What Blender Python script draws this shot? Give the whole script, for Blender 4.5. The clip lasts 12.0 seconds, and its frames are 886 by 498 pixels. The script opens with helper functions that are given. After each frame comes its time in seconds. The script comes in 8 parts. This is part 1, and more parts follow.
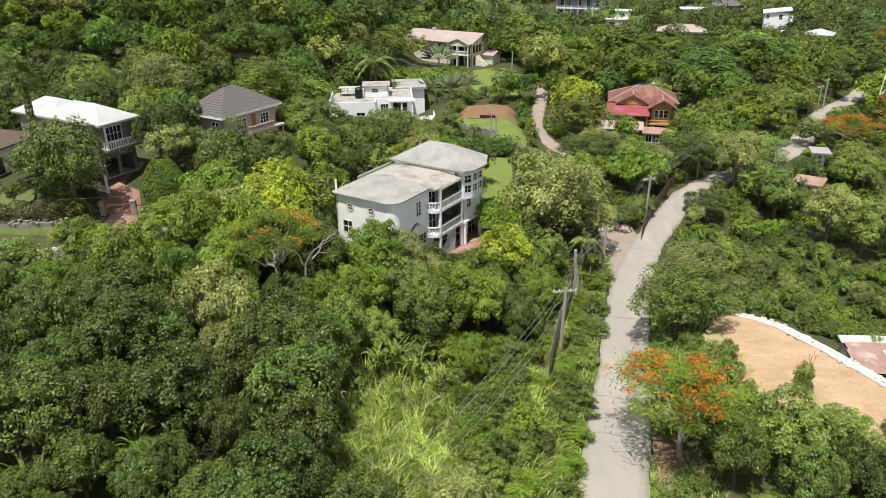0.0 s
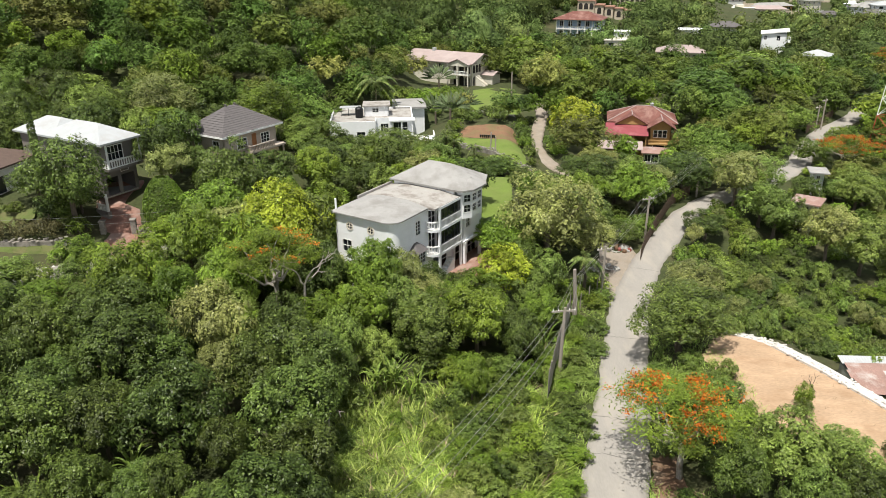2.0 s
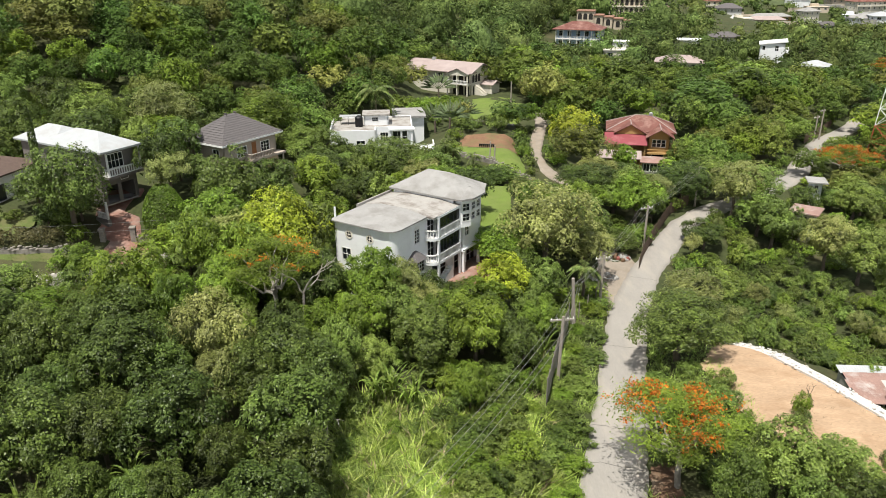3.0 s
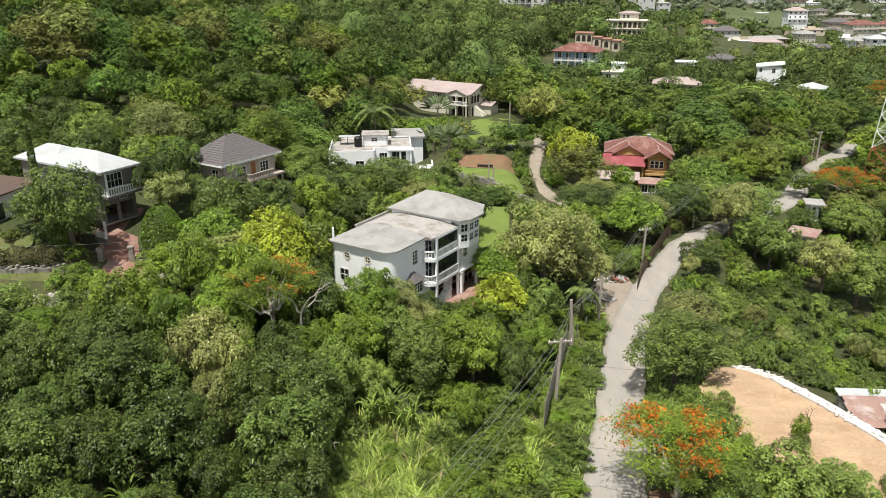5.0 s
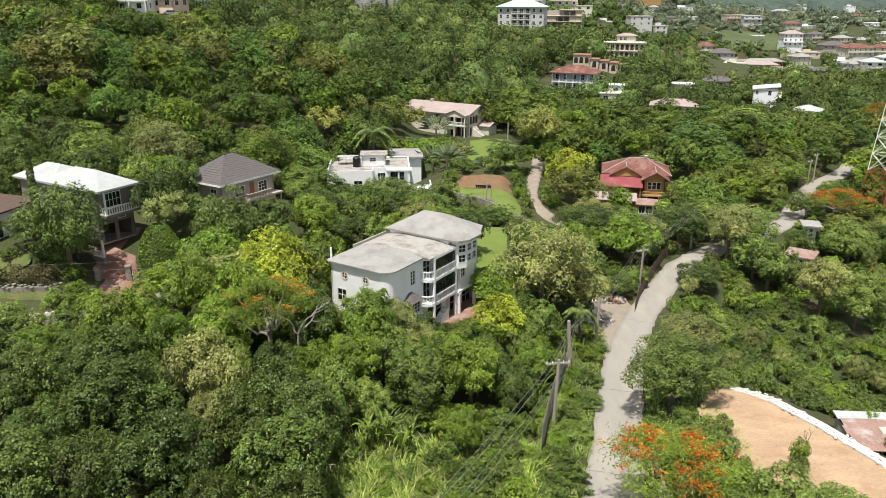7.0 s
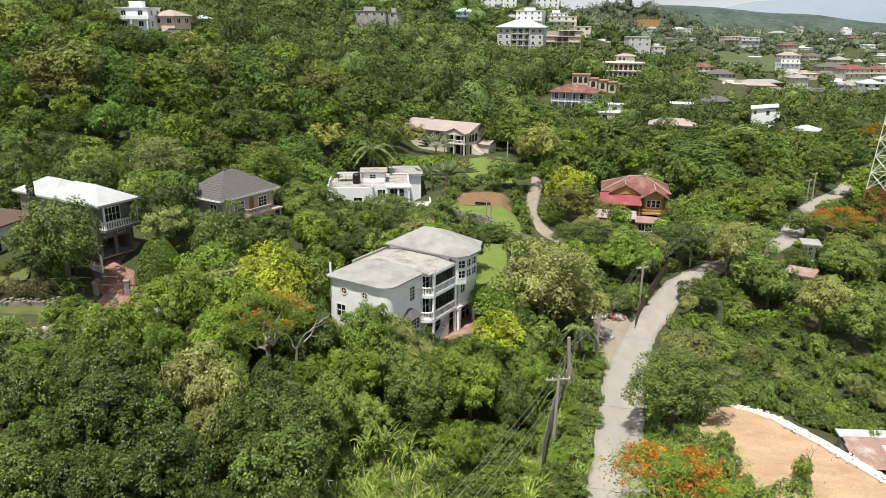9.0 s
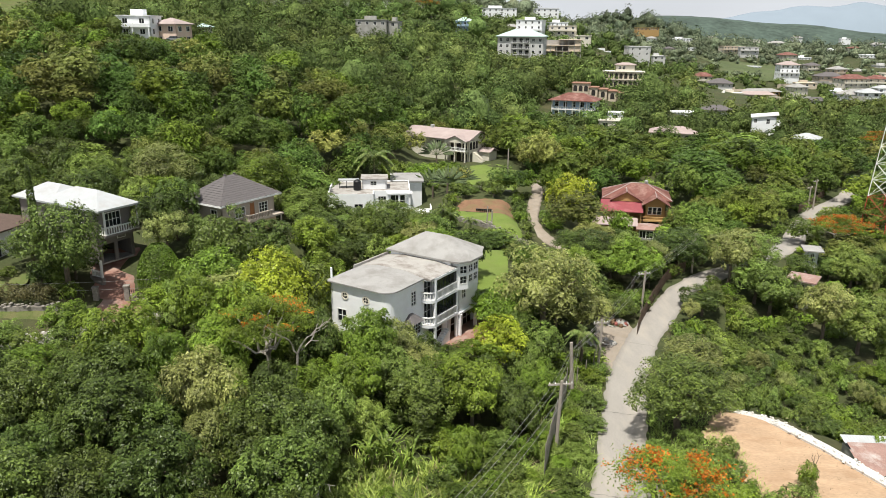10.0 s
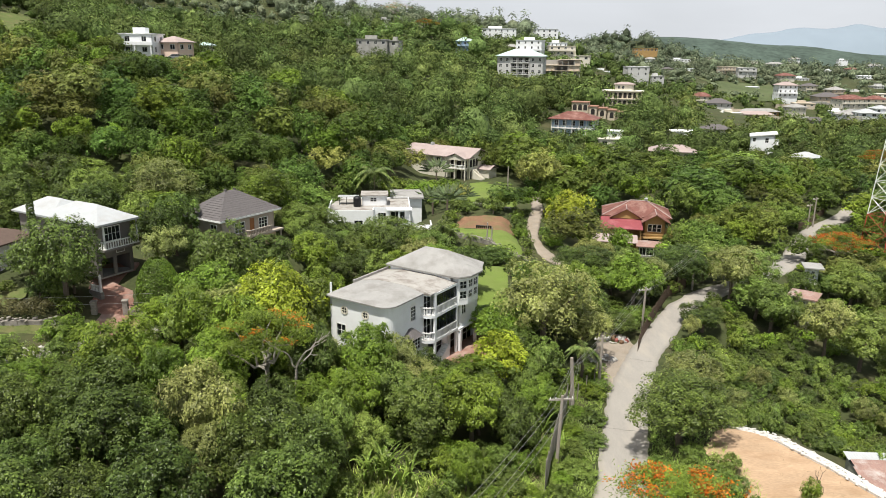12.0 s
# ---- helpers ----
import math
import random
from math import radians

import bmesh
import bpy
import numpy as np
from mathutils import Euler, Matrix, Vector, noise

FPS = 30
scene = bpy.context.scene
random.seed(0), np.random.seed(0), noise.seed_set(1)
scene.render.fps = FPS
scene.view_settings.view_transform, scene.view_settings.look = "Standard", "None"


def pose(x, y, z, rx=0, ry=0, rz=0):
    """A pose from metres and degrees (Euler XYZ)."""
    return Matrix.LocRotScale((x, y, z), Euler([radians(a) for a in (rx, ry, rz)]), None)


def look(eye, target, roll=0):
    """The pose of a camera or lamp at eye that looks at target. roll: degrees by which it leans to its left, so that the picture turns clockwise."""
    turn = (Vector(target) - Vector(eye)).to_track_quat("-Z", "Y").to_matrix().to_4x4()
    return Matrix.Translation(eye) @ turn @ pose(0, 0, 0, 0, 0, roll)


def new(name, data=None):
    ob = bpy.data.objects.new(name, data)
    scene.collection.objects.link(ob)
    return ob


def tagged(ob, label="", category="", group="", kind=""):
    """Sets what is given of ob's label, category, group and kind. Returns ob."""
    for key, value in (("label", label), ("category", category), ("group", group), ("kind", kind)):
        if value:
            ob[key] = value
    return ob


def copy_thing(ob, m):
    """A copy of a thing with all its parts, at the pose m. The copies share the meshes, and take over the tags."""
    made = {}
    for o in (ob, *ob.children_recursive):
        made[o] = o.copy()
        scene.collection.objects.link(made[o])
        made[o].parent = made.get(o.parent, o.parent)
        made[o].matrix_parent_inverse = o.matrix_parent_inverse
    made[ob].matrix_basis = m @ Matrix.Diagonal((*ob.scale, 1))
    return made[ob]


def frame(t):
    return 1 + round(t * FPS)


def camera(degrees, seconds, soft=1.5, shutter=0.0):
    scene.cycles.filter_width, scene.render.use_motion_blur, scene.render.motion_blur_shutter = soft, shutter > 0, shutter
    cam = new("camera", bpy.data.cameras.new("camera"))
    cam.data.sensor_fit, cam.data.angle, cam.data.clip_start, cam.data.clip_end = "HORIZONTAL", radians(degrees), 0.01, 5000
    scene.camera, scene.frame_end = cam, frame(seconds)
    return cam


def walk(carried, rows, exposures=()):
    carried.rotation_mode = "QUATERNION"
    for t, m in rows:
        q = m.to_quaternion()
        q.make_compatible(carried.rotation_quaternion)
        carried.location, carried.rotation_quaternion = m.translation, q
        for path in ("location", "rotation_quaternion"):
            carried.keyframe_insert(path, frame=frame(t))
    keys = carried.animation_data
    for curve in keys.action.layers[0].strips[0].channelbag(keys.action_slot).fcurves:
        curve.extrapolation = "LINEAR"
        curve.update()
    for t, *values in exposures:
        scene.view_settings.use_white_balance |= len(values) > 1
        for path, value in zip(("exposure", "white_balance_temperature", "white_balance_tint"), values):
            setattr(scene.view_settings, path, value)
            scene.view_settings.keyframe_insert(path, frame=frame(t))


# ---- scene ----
cam = camera(62.23, 12.0, soft=0.7)
PATH = [
    (0.0, pose(0.000, 0.000, 38.000, 65.936, 0.523, -0.233)),
    (0.5, pose(0.017, -0.003, 38.005, 66.275, 0.502, -0.231)),
    (1.0, pose(0.049, -0.018, 38.056, 66.647, 0.480, -0.224)),
    (1.5, pose(0.098, -0.070, 38.119, 67.009, 0.457, -0.209)),
    (2.0, pose(0.097, -0.029, 38.132, 67.368, 0.433, -0.180)),
    (2.5, pose(0.114, -0.087, 38.146, 67.706, 0.381, -0.160)),
    (3.0, pose(0.166, -0.202, 38.187, 68.048, 0.288, -0.163)),
    (5.0, pose(0.276, -0.139, 38.371, 69.544, 0.072, -0.160)),
    (5.5, pose(0.306, -0.139, 38.351, 69.871, -0.012, -0.191)),
    (6.0, pose(0.325, -0.165, 38.390, 70.297, -0.083, -0.217)),
    (6.5, pose(0.321, -0.129, 38.477, 70.661, -0.134, -0.212)),
    (7.0, pose(0.294, -0.137, 38.506, 71.054, -0.200, -0.232)),
    (7.5, pose(0.285, -0.197, 38.483, 71.423, -0.259, -0.245)),
    (9.5, pose(0.119, -0.009, 37.849, 72.903, -0.499, -0.238)),
    (10.0, pose(0.020, 0.090, 37.521, 73.266, -0.507, -0.237)),
    (10.5, pose(-0.023, 0.157, 37.226, 73.604, -0.542, -0.224)),
    (11.0, pose(-0.022, 0.180, 37.037, 73.983, -0.594, -0.226)),
    (11.5, pose(-0.036, 0.138, 36.994, 74.329, -0.628, -0.242)),
    (12.0, pose(-0.017, 0.142, 36.997, 74.759, -0.660, -0.228)),
]
walk(cam, PATH)

# ---- light ----
SUN = Vector((-0.15, -0.30, 0.94)).normalized()
world = bpy.data.worlds.new("sky")
scene.world = world
world.use_nodes = True
wn = world.node_tree
wn.nodes.clear()
sky = wn.nodes.new("ShaderNodeTexSky")
sky.sky_type = "NISHITA"
sky.sun_disc = False
sky.sun_elevation = math.asin(SUN.z)
sky.sun_rotation = math.atan2(SUN.x, SUN.y)
sky.air_density, sky.dust_density, sky.ozone_density = 1.0, 3.0, 1.0
bg = wn.nodes.new("ShaderNodeBackground")
bg.inputs["Strength"].default_value = 0.052
wout = wn.nodes.new("ShaderNodeOutputWorld")
# thin high cloud whitens the sky
tc = wn.nodes.new("ShaderNodeTexCoord")
cn = wn.nodes.new("ShaderNodeTexNoise")
cn.inputs["Scale"].default_value = 3.0
cn.inputs["Detail"].default_value = 6.0
cm = wn.nodes.new("ShaderNodeMapping")
cm.inputs["Scale"].default_value = (1.0, 1.0, 3.5)
cr = wn.nodes.new("ShaderNodeMapRange")
cr.inputs["From Min"].default_value, cr.inputs["From Max"].default_value = 0.35, 0.7
cr.inputs["To Min"].default_value, cr.inputs["To Max"].default_value = 0.86, 1.0
cx = wn.nodes.new("ShaderNodeMix")
cx.data_type = "RGBA"
cx.inputs["B"].default_value = (12.4, 12.9, 13.6, 1)
wn.links.new(tc.outputs["Generated"], cm.inputs["Vector"])
wn.links.new(cm.outputs["Vector"], cn.inputs["Vector"])
wn.links.new(cn.outputs["Fac"], cr.inputs["Value"])
up = wn.nodes.new("ShaderNodeSeparateXYZ")
thin = wn.nodes.new("ShaderNodeMapRange")
thin.inputs["From Min"].default_value, thin.inputs["From Max"].default_value = 0.12, 0.7
thin.inputs["To Min"].default_value, thin.inputs["To Max"].default_value = 1.0, 0.35
veil = wn.nodes.new("ShaderNodeMath")
veil.operation = "MULTIPLY"
wn.links.new(tc.outputs["Generated"], up.inputs["Vector"])
wn.links.new(up.outputs["Z"], thin.inputs["Value"])
wn.links.new(cr.outputs["Result"], veil.inputs[0])
wn.links.new(thin.outputs["Result"], veil.inputs[1])
wn.links.new(veil.outputs[0], cx.inputs["Factor"])
wn.links.new(sky.outputs["Color"], cx.inputs["A"])
wn.links.new(cx.outputs["Result"], bg.inputs["Color"])
wn.links.new(bg.outputs["Background"], wout.inputs["Surface"])
sun_data = bpy.data.lights.new("sun", "SUN")
sun_data.energy, sun_data.angle, sun_data.color = 5.0, radians(0.6), (1.0, 0.955, 0.87)
sun = new("sun", sun_data)
sun.matrix_world = look(SUN * 100, (0, 0, 0))
scene.view_settings.exposure = 0.26

# ---- materials ----
MATS = {}


def nodes_of(name):
    m = bpy.data.materials.new(name)
    m.use_nodes = True
    nt = m.node_tree
    return m, nt, nt.nodes["Principled BSDF"]


def surface(name, base, rough=0.8, vary=0.25, scale=1.5, fine=14.0, bump=0.15, stain=None, stain_amount=0.4, stain_scale=0.4, metal=0.0, stretch=(1, 1, 1), spec=0.3):
    """A matt surface: two scales of tone, optional stains, a fine relief."""
    if name in MATS:
        return MATS[name]
    m, nt, p = nodes_of(name)
    N, L = nt.nodes.new, nt.links.new
    co = N("ShaderNodeTexCoord")
    mp = N("ShaderNodeMapping")
    mp.inputs["Scale"].default_value = stretch
    L(co.outputs["Object"], mp.inputs["Vector"])
    n1, n2 = N("ShaderNodeTexNoise"), N("ShaderNodeTexNoise")
    n1.inputs["Scale"].default_value, n1.inputs["Detail"].default_value = scale, 5
    n2.inputs["Scale"].default_value, n2.inputs["Detail"].default_value = fine, 4
    for n in (n1, n2):
        L(mp.outputs["Vector"], n.inputs["Vector"])
    add = N("ShaderNodeMath")
    add.operation = "ADD"
    L(n1.outputs["Fac"], add.inputs[0])
    L(n2.outputs["Fac"], add.inputs[1])
    r = N("ShaderNodeMapRange")
    r.inputs["From Min"].default_value, r.inputs["From Max"].default_value = 0.6, 1.4
    r.inputs["To Min"].default_value, r.inputs["To Max"].default_value = 1 - vary, 1 + vary
    L(add.outputs[0], r.inputs["Value"])
    mul = N("ShaderNodeVectorMath")
    mul.operation = "SCALE"
    mul.inputs[0].default_value = base
    L(r.outputs["Result"], mul.inputs["Scale"])
    out = mul.outputs["Vector"]
    if stain:
        n3 = N("ShaderNodeTexNoise")
        n3.inputs["Scale"].default_value, n3.inputs["Detail"].default_value, n3.inputs["Roughness"].default_value = stain_scale, 8, 0.65
        L(mp.outputs["Vector"], n3.inputs["Vector"])
        r3 = N("ShaderNodeMapRange")
        r3.inputs["From Min"].default_value, r3.inputs["From Max"].default_value = 0.48, 0.66
        r3.inputs["To Max"].default_value = stain_amount
        L(n3.outputs["Fac"], r3.inputs["Value"])
        mx = N("ShaderNodeMix")
        mx.data_type = "RGBA"
        mx.inputs["B"].default_value = (*stain, 1)
        L(r3.outputs["Result"], mx.inputs["Factor"])
        L(out, mx.inputs["A"])
        out = mx.outputs["Result"]
    L(out, p.inputs["Base Color"])
    b = N("ShaderNodeBump")
    b.inputs["Strength"].default_value, b.inputs["Distance"].default_value = bump, 0.05
    L(n2.outputs["Fac"], b.inputs["Height"])
    L(b.outputs["Normal"], p.inputs["Normal"])
    p.inputs["Roughness"].default_value, p.inputs["Metallic"].default_value = rough, metal
    p.inputs["Specular IOR Level"].default_value = spec
    MATS[name] = m
    return m


def foliage(name, dark, mid, light, through_light=0.3, rough=0.42, hue=0.014, spec=0.32, grain=7.0, gaps=0.24):
    """Leaves: each spray is broken into small leaflets (grain: how many to a metre), each with a tilt and tone of its own and
    some missing (gaps); each tree has a slight shift of hue and brightness."""
    if name in MATS:
        return MATS[name]
    m, nt, p = nodes_of(name)
    N, L = nt.nodes.new, nt.links.new
    g = N("ShaderNodeNewGeometry")
    ramp = N("ShaderNodeValToRGB")
    e = ramp.color_ramp.elements
    e[0].position, e[0].color = 0.0, (*dark, 1)
    e[1].position, e[1].color = 1.0, (*light, 1)
    k = e.new(0.55)
    k.color = (*mid, 1)
    L(g.outputs["Random Per Island"], ramp.inputs["Fac"])
    oi = N("ShaderNodeObjectInfo")
    hs = N("ShaderNodeHueSaturation")
    rh = N("ShaderNodeMapRange")
    rh.inputs["To Min"].default_value, rh.inputs["To Max"].default_value = 0.5 - hue, 0.5 + hue * 0.6
    rv = N("ShaderNodeMath")
    rv.operation = "MULTIPLY"
    rv.inputs[1].default_value = 7.31
    rf = N("ShaderNodeMath")
    rf.operation = "FRACT"
    rr = N("ShaderNodeMapRange")
    rr.inputs["To Min"].default_value, rr.inputs["To Max"].default_value = 0.72, 1.25
    L(oi.outputs["Random"], rh.inputs["Value"])
    L(oi.outputs["Random"], rv.inputs[0])
    L(rv.outputs[0], rf.inputs[0])
    L(rf.outputs[0], rr.inputs["Value"])
    L(rh.outputs["Result"], hs.inputs["Hue"])
    L(rr.outputs["Result"], hs.inputs["Value"])
    L(ramp.outputs["Color"], hs.inputs["Color"])
    # broad patches, so that one crown is not of one tone
    co = N("ShaderNodeTexCoord")
    no = N("ShaderNodeTexNoise")
    no.inputs["Scale"].default_value = 0.45
    L(co.outputs["Object"], no.inputs["Vector"])
    rn = N("ShaderNodeMapRange")
    rn.inputs["From Min"].default_value, rn.inputs["From Max"].default_value = 0.35, 0.65
    rn.inputs["To Min"].default_value, rn.inputs["To Max"].default_value = 0.75, 1.2
    L(no.outputs["Fac"], rn.inputs["Value"])
    sc = N("ShaderNodeVectorMath")
    sc.operation = "SCALE"
    L(hs.outputs["Color"], sc.inputs[0])
    wide = N("ShaderNodeTexNoise")
    wide.inputs["Scale"].default_value = 0.11
    L(co.outputs["Object"], wide.inputs["Vector"])
    rw = N("ShaderNodeMapRange")
    rw.inputs["From Min"].default_value, rw.inputs["From Max"].default_value = 0.35, 0.65
    rw.inputs["To Min"].default_value, rw.inputs["To Max"].default_value = 0.7, 1.25
    L(wide.outputs["Fac"], rw.inputs["Value"])
    both = N("ShaderNodeMath")
    both.operation = "MULTIPLY"
    L(rn.outputs["Result"], both.inputs[0])
    L(rw.outputs["Result"], both.inputs[1])
    # plants joined in one mesh carry a tone of their own each
    at = N("ShaderNodeAttribute")
    at.attribute_name = "tone"
    sp = N("ShaderNodeSeparateXYZ")
    L(at.outputs["Vector"], sp.inputs["Vector"])
    one = N("ShaderNodeMath")
    one.operation = "ADD"
    one.inputs[1].default_value = 1.0
    L(sp.outputs["X"], one.inputs[0])
    last = N("ShaderNodeMath")
    last.operation = "MULTIPLY"
    L(both.outputs[0], last.inputs[0])
    L(one.outputs[0], last.inputs[1])
    cell = N("ShaderNodeTexVoronoi")
    cell.inputs["Scale"].default_value = grain
    L(co.outputs["Object"], cell.inputs["Vector"])
    rgb = N("ShaderNodeSeparateColor")
    L(cell.outputs["Color"], rgb.inputs["Color"])
    ct = N("ShaderNodeMapRange")
    ct.inputs["To Min"].default_value, ct.inputs["To Max"].default_value = 0.72, 1.28
    L(rgb.outputs["Red"], ct.inputs["Value"])
    leaflet = N("ShaderNodeMath")
    leaflet.operation = "MULTIPLY"
    L(last.outputs[0], leaflet.inputs[0])
    L(ct.outputs["Result"], leaflet.inputs[1])
    L(leaflet.outputs[0], sc.inputs["Scale"])
    tilt = N("ShaderNodeVectorMath")
    tilt.operation = "MULTIPLY_ADD"
    tilt.inputs[1].default_value = (0.9, 0.9, 0.7)
    tilt.inputs[2].default_value = (-0.45, -0.45, -0.3)
    L(cell.outputs["Color"], tilt.inputs[0])
    lean = N("ShaderNodeVectorMath")
    lean.operation = "ADD"
    L(g.outputs["Normal"], lean.inputs[0])
    L(tilt.outputs["Vector"], lean.inputs[1])
    away = N("ShaderNodeVectorMath")
    away.operation = "NORMALIZE"
    L(lean.outputs["Vector"], away.inputs[0])
    L(away.outputs["Vector"], p.inputs["Normal"])
    hue_sum = N("ShaderNodeMath")
    hue_sum.operation = "ADD"
    L(rh.outputs["Result"], hue_sum.inputs[0])
    L(sp.outputs["Y"], hue_sum.inputs[1])
    L(hue_sum.outputs[0], hs.inputs["Hue"])
    L(sc.outputs["Vector"], p.inputs["Base Color"])
    p.inputs["Roughness"].default_value, p.inputs["Specular IOR Level"].default_value = rough, spec
    tr = N("ShaderNodeBsdfTranslucent")
    L(sc.outputs["Vector"], tr.inputs["Color"])
    mix = N("ShaderNodeMixShader")
    mix.inputs["Fac"].default_value = through_light
    L(p.outputs["BSDF"], mix.inputs[1])
    L(tr.outputs["BSDF"], mix.inputs[2])
    out = mix.outputs["Shader"]
    if gaps:
        gap = N("ShaderNodeMath")
        gap.operation = "LESS_THAN"
        gap.inputs[1].default_value = gaps
        L(rgb.outputs["Green"], gap.inputs[0])
        clear = N("ShaderNodeBsdfTransparent")
        cut = N("ShaderNodeMixShader")
        L(gap.outputs[0], cut.inputs["Fac"])
        L(out, cut.inputs[1])
        L(clear.outputs["BSDF"], cut.inputs[2])
        out = cut.outputs["Shader"]
    L(out, nt.nodes["Material Output"].inputs["Surface"])
    MATS[name] = m
    return m


def glass_dark(name="dark_glass", tone=(0.02, 0.024, 0.028)):
    if name in MATS:
        return MATS[name]
    m, nt, p = nodes_of(name)
    p.inputs["Base Color"].default_value = (*tone, 1)
    p.inputs["Roughness"].default_value = 0.08
    p.inputs["Specular IOR Level"].default_value = 0.6
    MATS[name] = m
    return m


WHITE = surface("white_painted_render", (0.85, 0.865, 0.88), 0.75, 0.04, 0.8, 9, 0.05, (0.62, 0.61, 0.58), 0.2, 0.5)
WHITE_TRIM = surface("white_trim", (0.82, 0.82, 0.80), 0.6, 0.04, 2, 20, 0.03)
ROOF_PALE = surface("pale_grey_roof", (0.315, 0.31, 0.298), 0.9, 0.14, 0.7, 25, 0.2, (0.21, 0.20, 0.185), 0.7, 0.4)
ROOF_TERRACE = surface("stained_concrete_roof", (0.36, 0.345, 0.32), 0.9, 0.14, 0.9, 20, 0.2, (0.15, 0.12, 0.10), 0.75, 0.55)
ROOF_WHITE = surface("white_metal_roof", (0.43, 0.45, 0.46), 0.45, 0.09, 0.8, 10, 0.06, (0.33, 0.30, 0.27), 0.35, 0.6)
ROOF_GREY = surface("grey_shingle", (0.125, 0.115, 0.115), 0.85, 0.25, 3, 30, 0.4)
ROOF_PINK = surface("pink_metal_roof", (0.36, 0.29, 0.272), 0.6, 0.12, 0.5, 12, 0.1, (0.46, 0.39, 0.37), 0.5, 0.3)
ROOF_RED = surface("rusty_red_roof", (0.165, 0.066, 0.052), 0.6, 0.22, 0.6, 14, 0.1, (0.33, 0.20, 0.165), 0.7, 0.45)
ROOF_MAGENTA = surface("faded_crimson_roof", (0.255, 0.062, 0.072), 0.6, 0.15, 0.6, 14, 0.1, (0.44, 0.20, 0.20), 0.5, 0.4)
GREY_WALL = surface("grey_brown_render", (0.22, 0.20, 0.185), 0.85, 0.12, 1, 12, 0.1)
BEIGE_WALL = surface("beige_render", (0.42, 0.36, 0.30), 0.85, 0.10, 1, 12, 0.1)
CREAM_WALL = surface("cream_render", (0.68, 0.64, 0.55), 0.8, 0.08, 1, 12, 0.1)
OCHRE_WALL = surface("ochre_board_wall", (0.42, 0.27, 0.11), 0.8, 0.15, 1, 12, 0.1)
BLUE_WALL = surface("pale_blue_render", (0.42, 0.55, 0.72), 0.8, 0.08, 1, 12, 0.1)
CONCRETE = surface("raw_concrete", (0.36, 0.35, 0.33), 0.9, 0.15, 1, 10, 0.15)
STONE = surface("grey_field_stone", (0.27, 0.25, 0.22), 0.9, 0.35, 2.2, 7, 0.5, (0.13, 0.12, 0.10), 0.6, 1.5)
TIMBER = surface("weathered_pole_timber", (0.34, 0.30, 0.26), 0.9, 0.25, 2, 18, 0.3, stretch=(6, 6, 0.5))
BARK = surface("tree_bark", (0.13, 0.105, 0.08), 0.95, 0.3, 2, 12, 0.5, stretch=(3, 3, 0.6))
PALE_BARK = surface("pale_bare_bark", (0.36, 0.33, 0.29), 0.95, 0.2, 2, 12, 0.4, stretch=(3, 3, 0.6))
ASPHALT = surface("dusty_pale_road", (0.30, 0.282, 0.255), 0.95, 0.10, 0.35, 6, 0.2, (0.38, 0.345, 0.295), 0.7, 0.22, stretch=(1.6, 0.45, 1))
TRACK = surface("dirt_track", (0.29, 0.25, 0.205), 0.95, 0.2, 0.6, 6, 0.3, (0.26, 0.21, 0.15), 0.6, 0.5)
DIRT = surface("orange_dirt", (0.42, 0.295, 0.19), 0.95, 0.22, 0.35, 3, 0.25, (0.30, 0.19, 0.11), 0.6, 0.3, stretch=(1, 2.2, 1))
BRICK_PAVE = surface("brick_paving", (0.27, 0.145, 0.11), 0.9, 0.2, 0.8, 14, 0.2, (0.36, 0.29, 0.25), 0.7, 0.4)
LAWN = surface("mown_lawn", (0.135, 0.19, 0.038), 0.95, 0.25, 0.35, 9, 0.5, (0.17, 0.20, 0.06), 0.6, 0.3)
BANK = surface("rough_bank_grass", (0.095, 0.125, 0.034), 0.95, 0.3, 0.4, 8, 0.5, (0.16, 0.13, 0.07), 0.7, 0.35)
LITTER = surface("brown_leaf_litter", (0.17, 0.105, 0.065), 0.95, 0.35, 1.0, 9, 0.5, (0.30, 0.25, 0.18), 0.6, 0.6)
MEADOW = surface("meadow_ground", (0.17, 0.21, 0.055), 0.95, 0.3, 0.5, 8, 0.5, (0.19, 0.17, 0.08), 0.6, 0.4)
SLOPE = surface("far_rough_pasture", (0.085, 0.11, 0.045), 0.95, 0.35, 0.05, 0.6, 0.3, (0.13, 0.13, 0.07), 0.7, 0.04)
EARTH = surface("red_brown_earth", (0.21, 0.12, 0.07), 0.95, 0.4, 0.7, 6, 0.6, (0.12, 0.13, 0.05), 0.8, 0.35)
RUBBLE = surface("white_limestone_rubble", (0.60, 0.58, 0.545), 0.9, 0.2, 2, 8, 0.4)
RUST = surface("rusty_corrugated_iron", (0.30, 0.19, 0.16), 0.7, 0.2, 0.8, 8, 0.2, (0.48, 0.44, 0.41), 0.9, 0.5)
BLACK = surface("black_plastic", (0.015, 0.015, 0.017), 0.4, 0.1, 2, 10, 0.02)
IRON = surface("dark_iron", (0.04, 0.04, 0.042), 0.5, 0.2, 3, 14, 0.05, metal=0.3)
WOOD_DOOR = surface("varnished_door_wood", (0.30, 0.13, 0.05), 0.5, 0.2, 2, 14, 0.1)
GREEN_SHUTTER = surface("dark_green_shutter", (0.03, 0.085, 0.075), 0.7, 0.15, 2, 12, 0.1)
# Distance haze is painted into these two backdrop colours as a blue shift.
HILL_HAZE = surface("hazed_wooded_hill", (0.062, 0.088, 0.072), 1.0, 0.5, 0.02, 0.09, 0.0)
MOUNTAIN_HAZE = surface("hazed_mountain", (0.225, 0.275, 0.325), 1.0, 0.05, 0.001, 0.01, 0.0)
